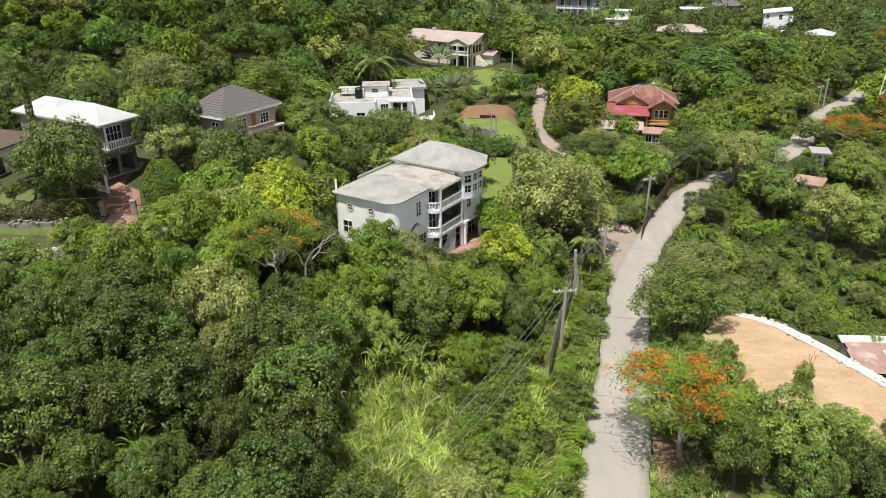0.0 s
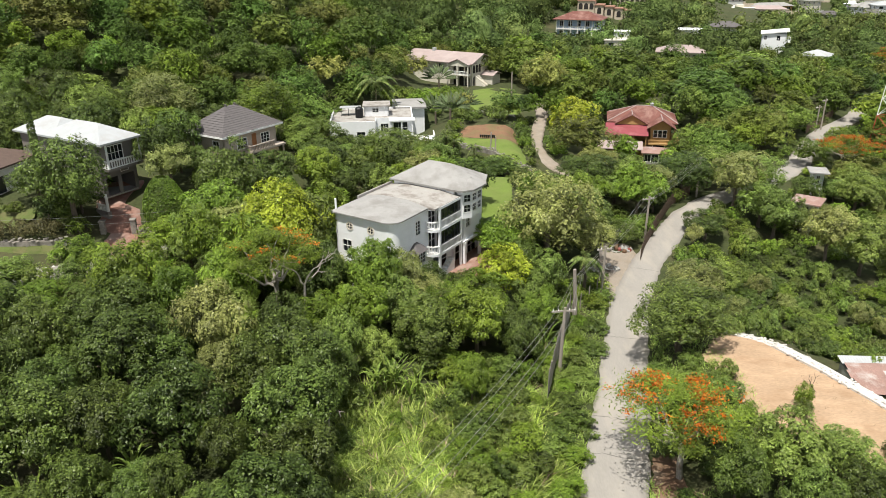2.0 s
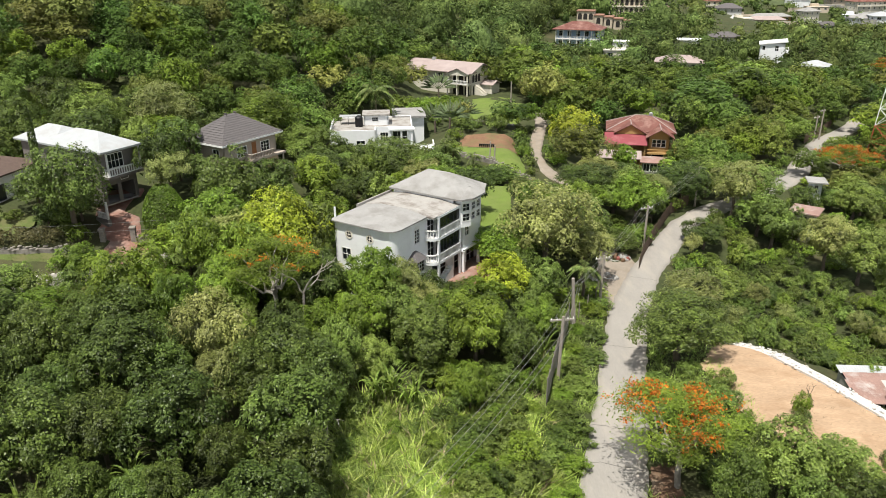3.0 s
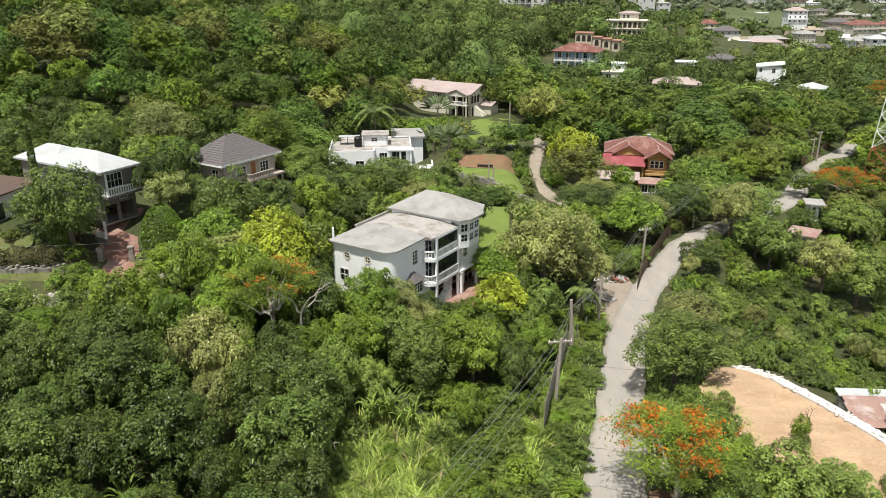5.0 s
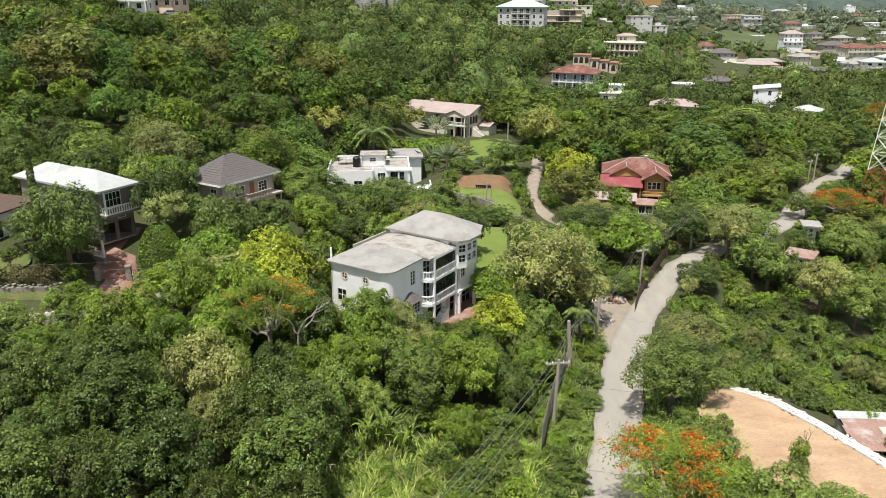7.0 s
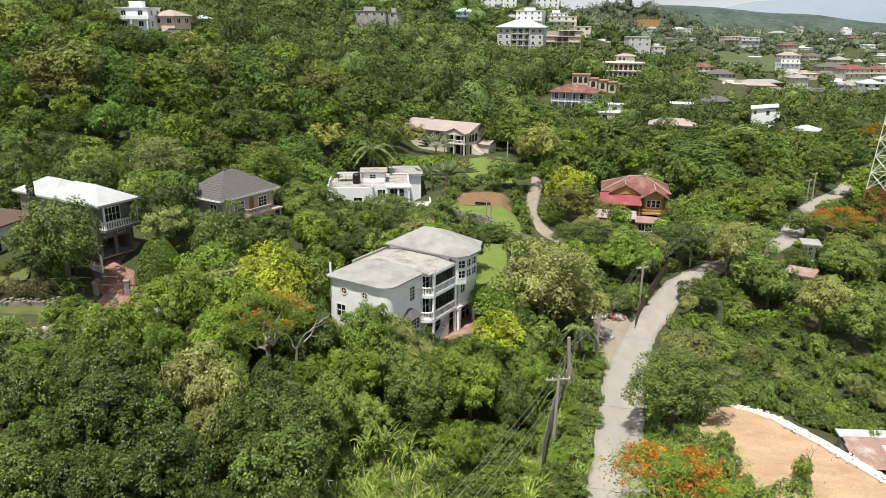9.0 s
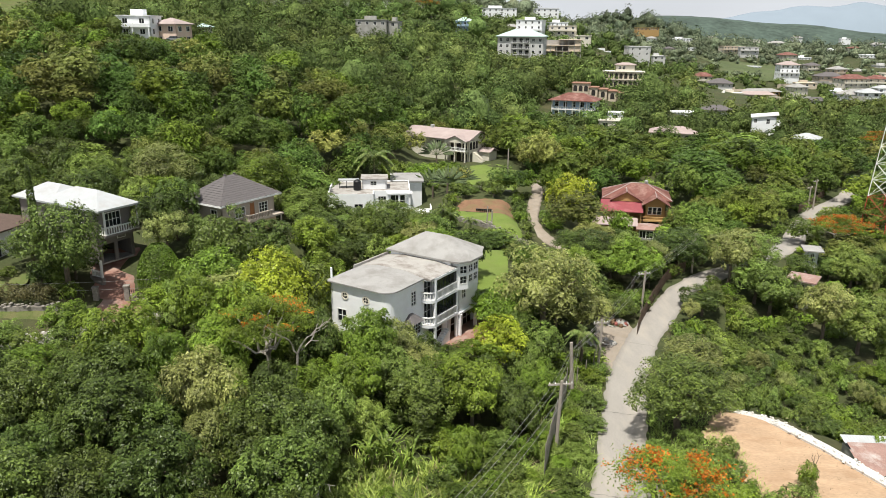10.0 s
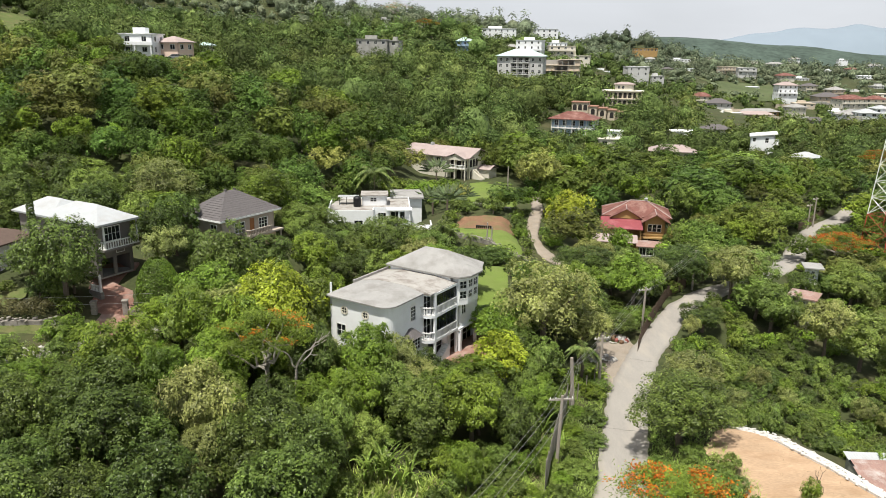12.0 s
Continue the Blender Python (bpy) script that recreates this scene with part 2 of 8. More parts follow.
GROUND = surface("undergrowth_soil", (0.050, 0.062, 0.022), 1.0, 0.4, 0.25, 2.5, 0.6, (0.10, 0.085, 0.045), 0.6, 0.12)
PANE = glass_dark()
F_DARK = foliage("dark_green_leaves", (0.052, 0.083, 0.014), (0.082, 0.126, 0.022), (0.155, 0.218, 0.048), 0.14)
F_MID = foliage("mid_green_leaves", (0.108, 0.166, 0.028), (0.160, 0.235, 0.042), (0.258, 0.345, 0.084), 0.14)
F_FRESH = foliage("fresh_green_leaves", (0.112, 0.180, 0.018), (0.164, 0.256, 0.027), (0.250, 0.355, 0.050), 0.16, grain=8)
F_LIME = foliage("yellow_green_leaves", (0.205, 0.262, 0.018), (0.30, 0.365, 0.028), (0.40, 0.46, 0.048), 0.16)
F_OLIVE = foliage("olive_grey_leaves", (0.150, 0.178, 0.044), (0.215, 0.248, 0.068), (0.31, 0.335, 0.120), 0.14)
F_FAR = foliage("far_woodland_leaves", (0.080, 0.122, 0.032), (0.116, 0.170, 0.044), (0.178, 0.242, 0.072), 0.15, 0.6, spec=0.12, grain=2.2, gaps=0)
# Blue-grey haze of the distance is mixed into these leaf colours.
F_VALLEY_HAZE = foliage("hazed_valley_leaves", (0.115, 0.152, 0.094), (0.160, 0.204, 0.124), (0.215, 0.262, 0.158), 0.2, 0.6, spec=0.1, grain=1.1, gaps=0)
# distance copies of the near leaf materials, with a narrower range of tones
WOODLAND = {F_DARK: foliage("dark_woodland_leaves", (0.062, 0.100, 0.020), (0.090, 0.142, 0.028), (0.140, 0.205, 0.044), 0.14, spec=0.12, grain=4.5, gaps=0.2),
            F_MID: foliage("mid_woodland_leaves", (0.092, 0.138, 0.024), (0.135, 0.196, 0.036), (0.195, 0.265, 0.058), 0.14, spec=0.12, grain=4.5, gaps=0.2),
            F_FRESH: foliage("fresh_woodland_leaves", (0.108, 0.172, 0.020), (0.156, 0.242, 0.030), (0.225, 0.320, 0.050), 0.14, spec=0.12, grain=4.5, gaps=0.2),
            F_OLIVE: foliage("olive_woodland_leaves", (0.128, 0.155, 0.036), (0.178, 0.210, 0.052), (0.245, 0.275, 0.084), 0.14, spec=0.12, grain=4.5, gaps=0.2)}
F_FLOWER = foliage("orange_blossom", (0.36, 0.085, 0.008), (0.52, 0.145, 0.012), (0.62, 0.25, 0.03), 0.3, hue=0.01)
F_GRASS = foliage("tall_grass_blades", (0.21, 0.31, 0.050), (0.36, 0.49, 0.100), (0.52, 0.62, 0.20), 0.35, gaps=0)
F_BANK = foliage("bank_grass_blades", (0.10, 0.145, 0.03), (0.15, 0.20, 0.045), (0.23, 0.28, 0.08), 0.3, gaps=0)
F_DRY = foliage("dry_straw_leaves", (0.16, 0.13, 0.07), (0.28, 0.23, 0.13), (0.40, 0.34, 0.21), 0.2, gaps=0)


# ---- small mesh helpers ----
def link(name, me, material, parent=None, label=""):
    ob = new(name, me)
    if material:
        me.materials.append(material)
    if parent:
        ob.parent = parent
    if label:
        ob["label"] = label
    return ob


def part(name, bm, material, parent, label=""):
    me = bpy.data.meshes.new(name)
    bm.normal_update()
    bm.to_mesh(me)
    bm.free()
    return link(name, me, material, parent, label)


def thing(name, m, label, category, group="", kind=""):
    ob = new(name)
    ob.empty_display_size = 0.5
    ob.matrix_world = m
    return tagged(ob, label, category, group, kind)


def box(bm, x0, x1, y0, y1, z0, z1):
    v = [bm.verts.new((x, y, z)) for z in (z0, z1) for x, y in ((x0, y0), (x1, y0), (x1, y1), (x0, y1))]
    for f in ((3, 2, 1, 0), (4, 5, 6, 7), (0, 1, 5, 4), (1, 2, 6, 5), (2, 3, 7, 6), (3, 0, 4, 7)):
        bm.faces.new([v[i] for i in f])


def boxes(*rows):
    bm = bmesh.new()
    for r in rows:
        box(bm, *r)
    return bm


def prism(bm, poly, z0, z1):
    """An upright prism over a plan outline (counter-clockwise)."""
    lo = [bm.verts.new((x, y, z0)) for x, y in poly]
    hi = [bm.verts.new((x, y, z1)) for x, y in poly]
    n = len(poly)
    bm.faces.new(hi)
    bm.faces.new(lo[::-1])
    for i in range(n):
        j = (i + 1) % n
        bm.faces.new((lo[i], lo[j], hi[j], hi[i]))


def frustum(bm, lower, z0, upper, z1):
    lo = [bm.verts.new((x, y, z0)) for x, y in lower]
    hi = [bm.verts.new((x, y, z1)) for x, y in upper]
    n = len(lower)
    bm.faces.new(hi)
    bm.faces.new(lo[::-1])
    for i in range(n):
        j = (i + 1) % n
        bm.faces.new((lo[i], lo[j], hi[j], hi[i]))


def tube(bm, pts, radii, segs=7, cap=True):
    """A tapered tube through points."""
    rings = []
    for i, p in enumerate(pts):
        p = Vector(p)
        d = (Vector(pts[min(i + 1, len(pts) - 1)]) - Vector(pts[max(i - 1, 0)])).normalized()
        a = d.orthogonal().normalized()
        if abs(d.z) > 0.5:
            a = (Vector((1, 0, 0)) - d * d.x).normalized()
        b = d.cross(a)
        rings.append([bm.verts.new(p + (a * math.cos(q) + b * math.sin(q)) * radii[i]) for q in (2 * math.pi * k / segs for k in range(segs))])
    for r0, r1 in zip(rings, rings[1:]):
        for k in range(segs):
            bm.faces.new((r0[k], r0[(k + 1) % segs], r1[(k + 1) % segs], r1[k]))
    if cap:
        bm.faces.new(rings[0][::-1])
        bm.faces.new(rings[-1])


def mesh_from(name, co, faces_size, count, tone=None):
    """A mesh of count separate faces with faces_size corners each."""
    me = bpy.data.meshes.new(name)
    n = count * faces_size
    me.vertices.add(n)
    me.vertices.foreach_set("co", np.ascontiguousarray(co, dtype=np.float32).ravel())
    me.loops.add(n)
    me.loops.foreach_set("vertex_index", np.arange(n, dtype=np.int32))
    me.polygons.add(count)
    me.polygons.foreach_set("loop_start", np.arange(0, n, faces_size, dtype=np.int32))
    me.update(calc_edges=True)
    if tone is not None:
        t = me.attributes.new("tone", "FLOAT_VECTOR", "FACE")
        t.data.foreach_set("vector", np.ascontiguousarray(tone, dtype=np.float32).ravel())
    return me


def unit(a):
    return a / np.maximum(np.linalg.norm(a, axis=-1, keepdims=True), 1e-9)


def leaf_faces(P, N, length, width, rng, corners=4, droop=0.0, along=None):
    """Corners of one small leaf at each place, facing along N."""
    n = len(P)
    t = rng.normal(size=(n, 3)) if along is None else along + 0.25 * rng.normal(size=(n, 3))
    t = unit(t - (t * N).sum(1, keepdims=True) * N)
    b = np.cross(N, t)
    L = (length * rng.uniform(0.65, 1.3, n))[:, None]
    W = (width * rng.uniform(0.7, 1.25, n))[:, None]
    down = np.array([0, 0, -1.0]) * L * droop
    if corners == 3:
        return np.stack([P - t * L * 0.5 + b * W * 0.5, P - t * L * 0.5 - b * W * 0.5, P + t * L * 0.55 + down], 1)
    up = N * W * 0.18
    return np.stack([P - t * L * 0.5, P + b * W * 0.5 + up, P + t * L * 0.5 + down, P - b * W * 0.5 + up], 1)


# ---- ground ----
NEAR_HILLS = [(-60, 180, 70, 70, 11.8), (-30, 115, 35, 35, -1.5), (-45, 95, 22, 22, 1.8), (0, 85, 30, 30, 0.1), (5, 180, 40, 40, -6.4),
              (42, 148, 22, 22, -2.6), (60, 60, 35, 40, -5.0), (110, 100, 60, 60, -6.6), (30, 62, 12, 12, 3.0), (80, 170, 45, 45, 2.9), (-40, 50, 40, 40, 0.8), (0, -50, 90, 90, 1.0)]
FAR_HILLS = [(-150, 280, 120, 120, 15.0), (-330, 400, 200, 250, 99.6), (-150, 430, 130, 110, -36.0), (-95, 225, 35, 35, 3.5), (0, 300, 60, 60, 5.5), (50, 400, 60, 60, 11.1), (100, 480, 70, 70, 10.5), (20, 520, 90, 90, 11.1), (-90, 480, 120, 120, 36.1), (90, 600, 120, 120, 19.7), (190, 510, 70, 70, -7.0), (130, 320, 60, 70, 0.3),]
FAR_HILLS += [(280, 480, 90, 90, -5.2), (300, 700, 130, 110, 5.2), (150, 920, 180, 180, 26.2), (450, 800, 200, 200, 10.6), (-25, 350, 40, 40, 12.4), (60, 300, 40, 40, 7.2), (-10, 700, 150, 130, 38.5), (285, 1180, 120, 130, 52.0), (700, 1700, 650, 250, 10.0), (-330, 800, 260, 110, 115.0)]
# levelled ground: x, y, radius, height
PADS = [(-5, 83, 12, 2.0), (-47, 98, 13, 8.3), (-43.5, 90, 4, 6.2), (-30, 105, 10, 8.3), (-11, 140, 14, 2.0), (8, 103, 8, 4.5), (9, 130, 8, 4.8), (12, 172, 12, 4.2), (6, 196, 13, 4.3),
        (41, 154, 10, -2.0), (41, 140, 4, -2.4), (9, 146, 9, 5.4), (32, 55, 9, 2.0), (40, 60, 4, -1.5), (-92, 222, 14, 33.5), (-83, 224, 10, 33.6)]
ROAD = [(10.5, 26, 0), (11.4, 34, 0), (12.1, 41, 0), (14.1, 48.7, 0), (16.5, 56.8, 0), (18.8, 66, 0), (21.4, 75.2, 0), (26.3, 86.4, 0), (31.4, 95.2, 0), (36.2, 103.6, 0), (42, 110, 0), (51, 116.5, 0), (60, 124, 0),
        (66.5, 132, 0), (72.5, 142, 0), (79, 151.5, 0), (87, 160, 0), (95, 168, 0), (104, 180, 0)]
SIDE_TRACK = [(26.5, 113.5, 0.8), (21.2, 120, 1.7), (18.2, 127, 2.4), (17.6, 135, 2.8), (19.0, 144, 3.2), (21.5, 155, 4.0), (22.5, 166, 4.3)]
STREET = [(-75, 74.2, 5.0), (-56, 73.8, 4.5), (-47, 73.9, 4.2), (-40, 76.4, 4.2), (-33, 82, 4.2)]
DRIVE = [(-36.5, 80.5, 4.3), (-40.0, 85.5, 5.2), (-42.8, 91.5, 6.6), (-44.0, 96.5, 8.2)]
WAYS = [(ROAD, 2.3, 2.0), (SIDE_TRACK, 1.3, 1.2), (STREET, 2.2, 2.2), (DRIVE, 2.4, 2.6)]


def smooth(a, b, x):
    s = np.clip((x - a) / (b - a), 0, 1)
    return s * s * (3 - 2 * s)


def way_distance(x, y, way):
    """Distance to a way's centre line, and the way's height there."""
    x, y = np.asarray(x, float), np.asarray(y, float)
    best = np.full(x.shape, 1e9)
    height = np.zeros(x.shape)
    for (ax, ay, az), (bx, by, bz) in zip(way, way[1:]):
        dx, dy = bx - ax, by - ay
        s = np.clip(((x - ax) * dx + (y - ay) * dy) / (dx * dx + dy * dy), 0, 1)
        d = np.hypot(x - ax - s * dx, y - ay - s * dy)
        near = d < best
        best = np.where(near, d, best)
        height = np.where(near, az + s * (bz - az), height)
    return best, height


def ground_z(x, y):
    x, y = np.asarray(x, float), np.asarray(y, float)
    z = np.zeros(x.shape)
    for cx, cy, rx, ry, h in NEAR_HILLS + FAR_HILLS:
        z = z + h * np.exp(-((x - cx) / rx) ** 2 - ((y - cy) / ry) ** 2)
    z = z + 0.35 * np.sin(x * 0.21 + 1.3) * np.sin(y * 0.17)
    for px, py, r, h in PADS:
        z = z + (h - z) * (1 - smooth(0.75, 1.5, np.hypot(x - px, y - py) / r))
    for way, w, _ in WAYS:
        d, h = way_distance(x, y, way)
        z = z + (h - 0.12 - z) * (1 - smooth(w * 1.05, w + 5, d))
    return z


def gz(x, y):
    return float(ground_z(x, y))


def build_ground():
    n = 220
    s = np.linspace(-1, 1, n)
    gx = 20 + 95 * np.sinh(s * 4.4) / 1.0
    gy = 85 + 95 * np.sinh(s * 4.4) / 1.0
    X, Y = np.meshgrid(gx, gy)
    Z = ground_z(X, Y)
    co = np.stack([X, Y, Z], -1).reshape(-1, 3)
    i = np.arange(n * n).reshape(n, n)
    f = np.stack([i[:-1, :-1], i[:-1, 1:], i[1:, 1:], i[1:, :-1]], -1).reshape(-1, 4)
    me = bpy.data.meshes.new("ground")
    me.from_pydata(co.tolist(), [], f.tolist())
    me.polygons.foreach_set("use_smooth", np.ones(len(f), bool))
    ob = link("ground", me, GROUND)
    tagged(ob, "rolling hillside ground with dark soil and low undergrowth", "ground", kind="structure")


def resample(way, step):
    pts = []
    for a, b in zip(way, way[1:]):
        a, b = Vector(a), Vector(b)
        k = max(1, int((b - a).length / step))
        pts += [a.lerp(b, i / k) for i in range(k)]
    pts.append(Vector(way[-1]))
    for _ in range(6):
        pts = [pts[0]] + [(pts[i - 1] + pts[i] * 2 + pts[i + 1]) / 4 for i in range(1, len(pts) - 1)] + [pts[-1]]
    return pts


def build_way(name, way, w0, w1, material, label, category, seed=1, narrow=1.0):
    """A road strip, slightly cambered, with a ragged edge and a real thickness."""
    rng = random.Random(seed)
    pts = resample(way, 0.8)
    bm = bmesh.new()
    rows = []
    fr = (-1.0, -0.97, -0.6, -0.2, 0.2, 0.6, 0.97, 1.0)
    for i, p in enumerate(pts):
        d = (pts[min(i + 1, len(pts) - 1)] - pts[max(i - 1, 0)]).normalized()
        side = Vector((d.y, -d.x, 0)).normalized()
        w = w0 + (w1 - w0) * min(1, narrow * i / (len(pts) - 1))
        jl, jr = (rng.uniform(-0.16, 0.16) for _ in range(2))
        row = []
        for f in fr:
            q = p + side * (f * w + (jl if f < -0.9 else jr if f > 0.9 else 0))
            drop = -0.25 if abs(f) == 1.0 else 0.04 + 0.04 * (1 - f * f)
            row.append(bm.verts.new((q.x, q.y, p.z + drop)))
        rows.append(row)
    for a, b in zip(rows, rows[1:]):
        for k in range(len(fr) - 1):
            bm.faces.new((a[k], a[k + 1], b[k + 1], b[k]))
    me = bpy.data.meshes.new(name)
    bm.normal_update()
    bm.to_mesh(me)
    bm.free()
    ob = link(name, me, material)
    for p in me.polygons:
        p.use_smooth = True
    tagged(ob, label, category, kind="structure")


build_ground()
build_way("road", ROAD, 2.85, 2.0, ASPHALT, "dusty pale asphalt hillside road with worn edges", "road", 3, 3.0)


def road_strips(ys):
    """Dark strips across the road, each thin and raised with a wandering line."""
    road = bpy.data.objects["road"]
    pts = resample(ROAD, 0.8)
    rng = random.Random(8)
    strip_mat = surface("dark_cross_strip", (0.17, 0.16, 0.145), 0.9, 0.3, 3, 12, 0.2)
    for y in ys:
        i = min(range(1, len(pts) - 1), key=lambda q: abs(pts[q].y - y))
        p, d = pts[i], (pts[i + 1] - pts[i - 1]).normalized()
        side = Vector((d.y, -d.x, 0)).normalized()
        bm = bmesh.new()
        prev = None
        for k in range(13):
            f = -0.92 + 1.84 * k / 12
            w = 2.5 if y < 60 else 2.0
            q = p + side * (f * w) + d * rng.uniform(-0.12, 0.12)
            z = p.z + 0.055 + 0.04 * (1 - f * f)
            wd = rng.uniform(0.015, 0.05)
            row = [bm.verts.new((q - d * wd).to_tuple()[:2] + (z,)), bm.verts.new((q + d * wd).to_tuple()[:2] + (z,))]
            if prev:
                bm.faces.new((prev[0], row[0], row[1], prev[1]))
            prev = row
        part("tar_seam", bm, strip_mat, road, "thin dark strip across the road")


road_strips((47.5, 52.4, 66.5, 84.5))
build_way("dirt_track", SIDE_TRACK, 1.35, 1.25, TRACK, "narrow rutted dirt track climbing past gardens", "track", 4)
build_way("street", STREET, 2.2, 2.2, ASPHALT, "narrow residential street beside a grass bank", "road", 5)
build_way("driveway", DRIVE, 2.3, 2.9, BRICK_PAVE, "red brick driveway up to the white-roofed house", "driveway", 6)


def patch(name, outline, lift, material, label, category, cell=0.7):
    """A sheet that follows the ground inside an outline."""
    xs, ys = [p[0] for p in outline], [p[1] for p in outline]
    bm = bmesh.new()
    nx, ny = max(2, int((max(xs) - min(xs)) / cell)), max(2, int((max(ys) - min(ys)) / cell))

    def inside(x, y):
        k = False
        for (ax, ay), (bx, by) in zip(outline, outline[1:] + outline[:1]):
            if (ay > y) != (by > y) and x < (bx - ax) * (y - ay) / (by - ay) + ax:
                k = not k
        return k
    def on_edge(x, y):
        """The nearest point of the outline, with a slightly ragged edge."""
        best = (1e9, x, y)
        for (ax, ay), (bx, by) in zip(outline, outline[1:] + outline[:1]):
            ux, uy = bx - ax, by - ay
            s = min(1, max(0, ((x - ax) * ux + (y - ay) * uy) / (ux * ux + uy * uy)))
            best = min(best, (math.dist((x, y), (ax + s * ux, ay + s * uy)), ax + s * ux, ay + s * uy))
        w = 0.22 * cell * math.sin(best[1] * 5.1 + best[2] * 3.7)
        return best[1] + w, best[2] - w
    keep = {}
    dx, dy = (max(xs) - min(xs)) / nx, (max(ys) - min(ys)) / ny
    for i in range(nx):
        for j in range(ny):
            if any(inside(min(xs) + (i + a) * dx, min(ys) + (j + b) * dy) for a, b in ((0.05, 0.05), (0.95, 0.05), (0.95, 0.95), (0.05, 0.95))):
                q = []
                for a, b in ((i, j), (i + 1, j), (i + 1, j + 1), (i, j + 1)):
                    if (a, b) not in keep:
                        x, y = min(xs) + a * dx, min(ys) + b * dy
                        if not inside(x, y):
                            x, y = on_edge(x, y)
                        keep[a, b] = bm.verts.new((x, y, gz(x, y) + lift))
                    q.append(keep[a, b])
                bm.faces.new(q)
    me = bpy.data.meshes.new(name)
    bm.normal_update()
    bm.to_mesh(me)
    bm.free()
    for p in me.polygons:
        p.use_smooth = True
    tagged(link(name, me, material), label, category, kind="structure")


patch("lawn", [(4.2, 93), (9.6, 94), (11.0, 112), (8, 115), (4.5, 113)], 0.06, LAWN, "bright mown lawn behind the white house", "lawn")
patch("lawn", [(3.2, 127.6), (9, 123.4), (14.6, 121), (14.8, 131.5), (9, 132.6), (3.3, 133.8)], 0.06, LAWN, "sunlit green garden terrace above a stone wall", "lawn")
patch("earth_bank", [(3.4, 133.6), (9, 132.4), (14.6, 131.3), (15.4, 135.5), (14, 140), (9.5, 141.5), (5, 140), (2.8, 137)], 0.08, EARTH, "bare red-brown earth bank in a garden", "earth")
patch("lawn", [(6, 158), (16, 157), (20.5, 170), (19, 190), (8, 184)], 0.06, LAWN, "sloping lawn below the pink-roofed house", "lawn")
patch("grass_bank", [(-75, 76.6), (-41.2, 78.2), (-43.5, 81.0), (-48.5, 79.9), (-75, 79.2)], 0.06, BANK, "rough grass bank along the residential street", "lawn")
patch("lawn", [(-75, 81.6), (-57, 81.8), (-50, 82.8), (-49.8, 86), (-58, 88.5), (-75, 90)], 0.06, BANK, "front lawn of a hillside house", "lawn")
patch("dirt_lot", [(28.5, 66.3), (24.5, 60), (25.5, 51), (29.5, 45), (33.5, 40), (41, 40), (39.2, 48), (36.4, 54), (33.4, 58.6)], 0.08, DIRT, "cleared lot of bare orange dirt", "dirt lot", 0.7)
patch("forecourt", [(-1.5, 80), (4, 78), (8, 84), (9, 91), (4, 92), (2, 86)], 0.07, BRICK_PAVE, "red paved forecourt beside the white house", "paving", 0.8)
patch("road_apron", [(20.0, 76.5), (24, 79.5), (26.3, 87), (25, 93), (21.7, 93.2), (20.2, 87), (19.0, 81)], 0.06, TRACK, "dusty dirt lay-by at the gate beside the road", "road", 0.7)
patch("leaf_litter", [(15.6, 39), (18.5, 40), (20, 45), (19, 49), (16.6, 47.5), (15.6, 43)], 0.05, LITTER, "brown leaf litter and soil beneath the flame tree", "soil", 0.6)
patch("meadow", [(-8, 36), (7.5, 36), (9, 45), (7, 55), (-5, 56), (-9, 48)], 0.04, MEADOW, "uneven ground of a grassy meadow", "meadow", 1.0)
patch("hillside_meadow", [(-152, 238), (-136, 236), (-128, 248), (-138, 270), (-152, 282), (-172, 276)], 0.2, BANK, "steep grassy clearing high on the hillside", "meadow", 2.0)
patch("hillside_meadow", [(212, 555), (272, 558), (290, 645), (225, 655)], 0.4, SLOPE, "open grassy slope across the valley", "meadow", 7.0)


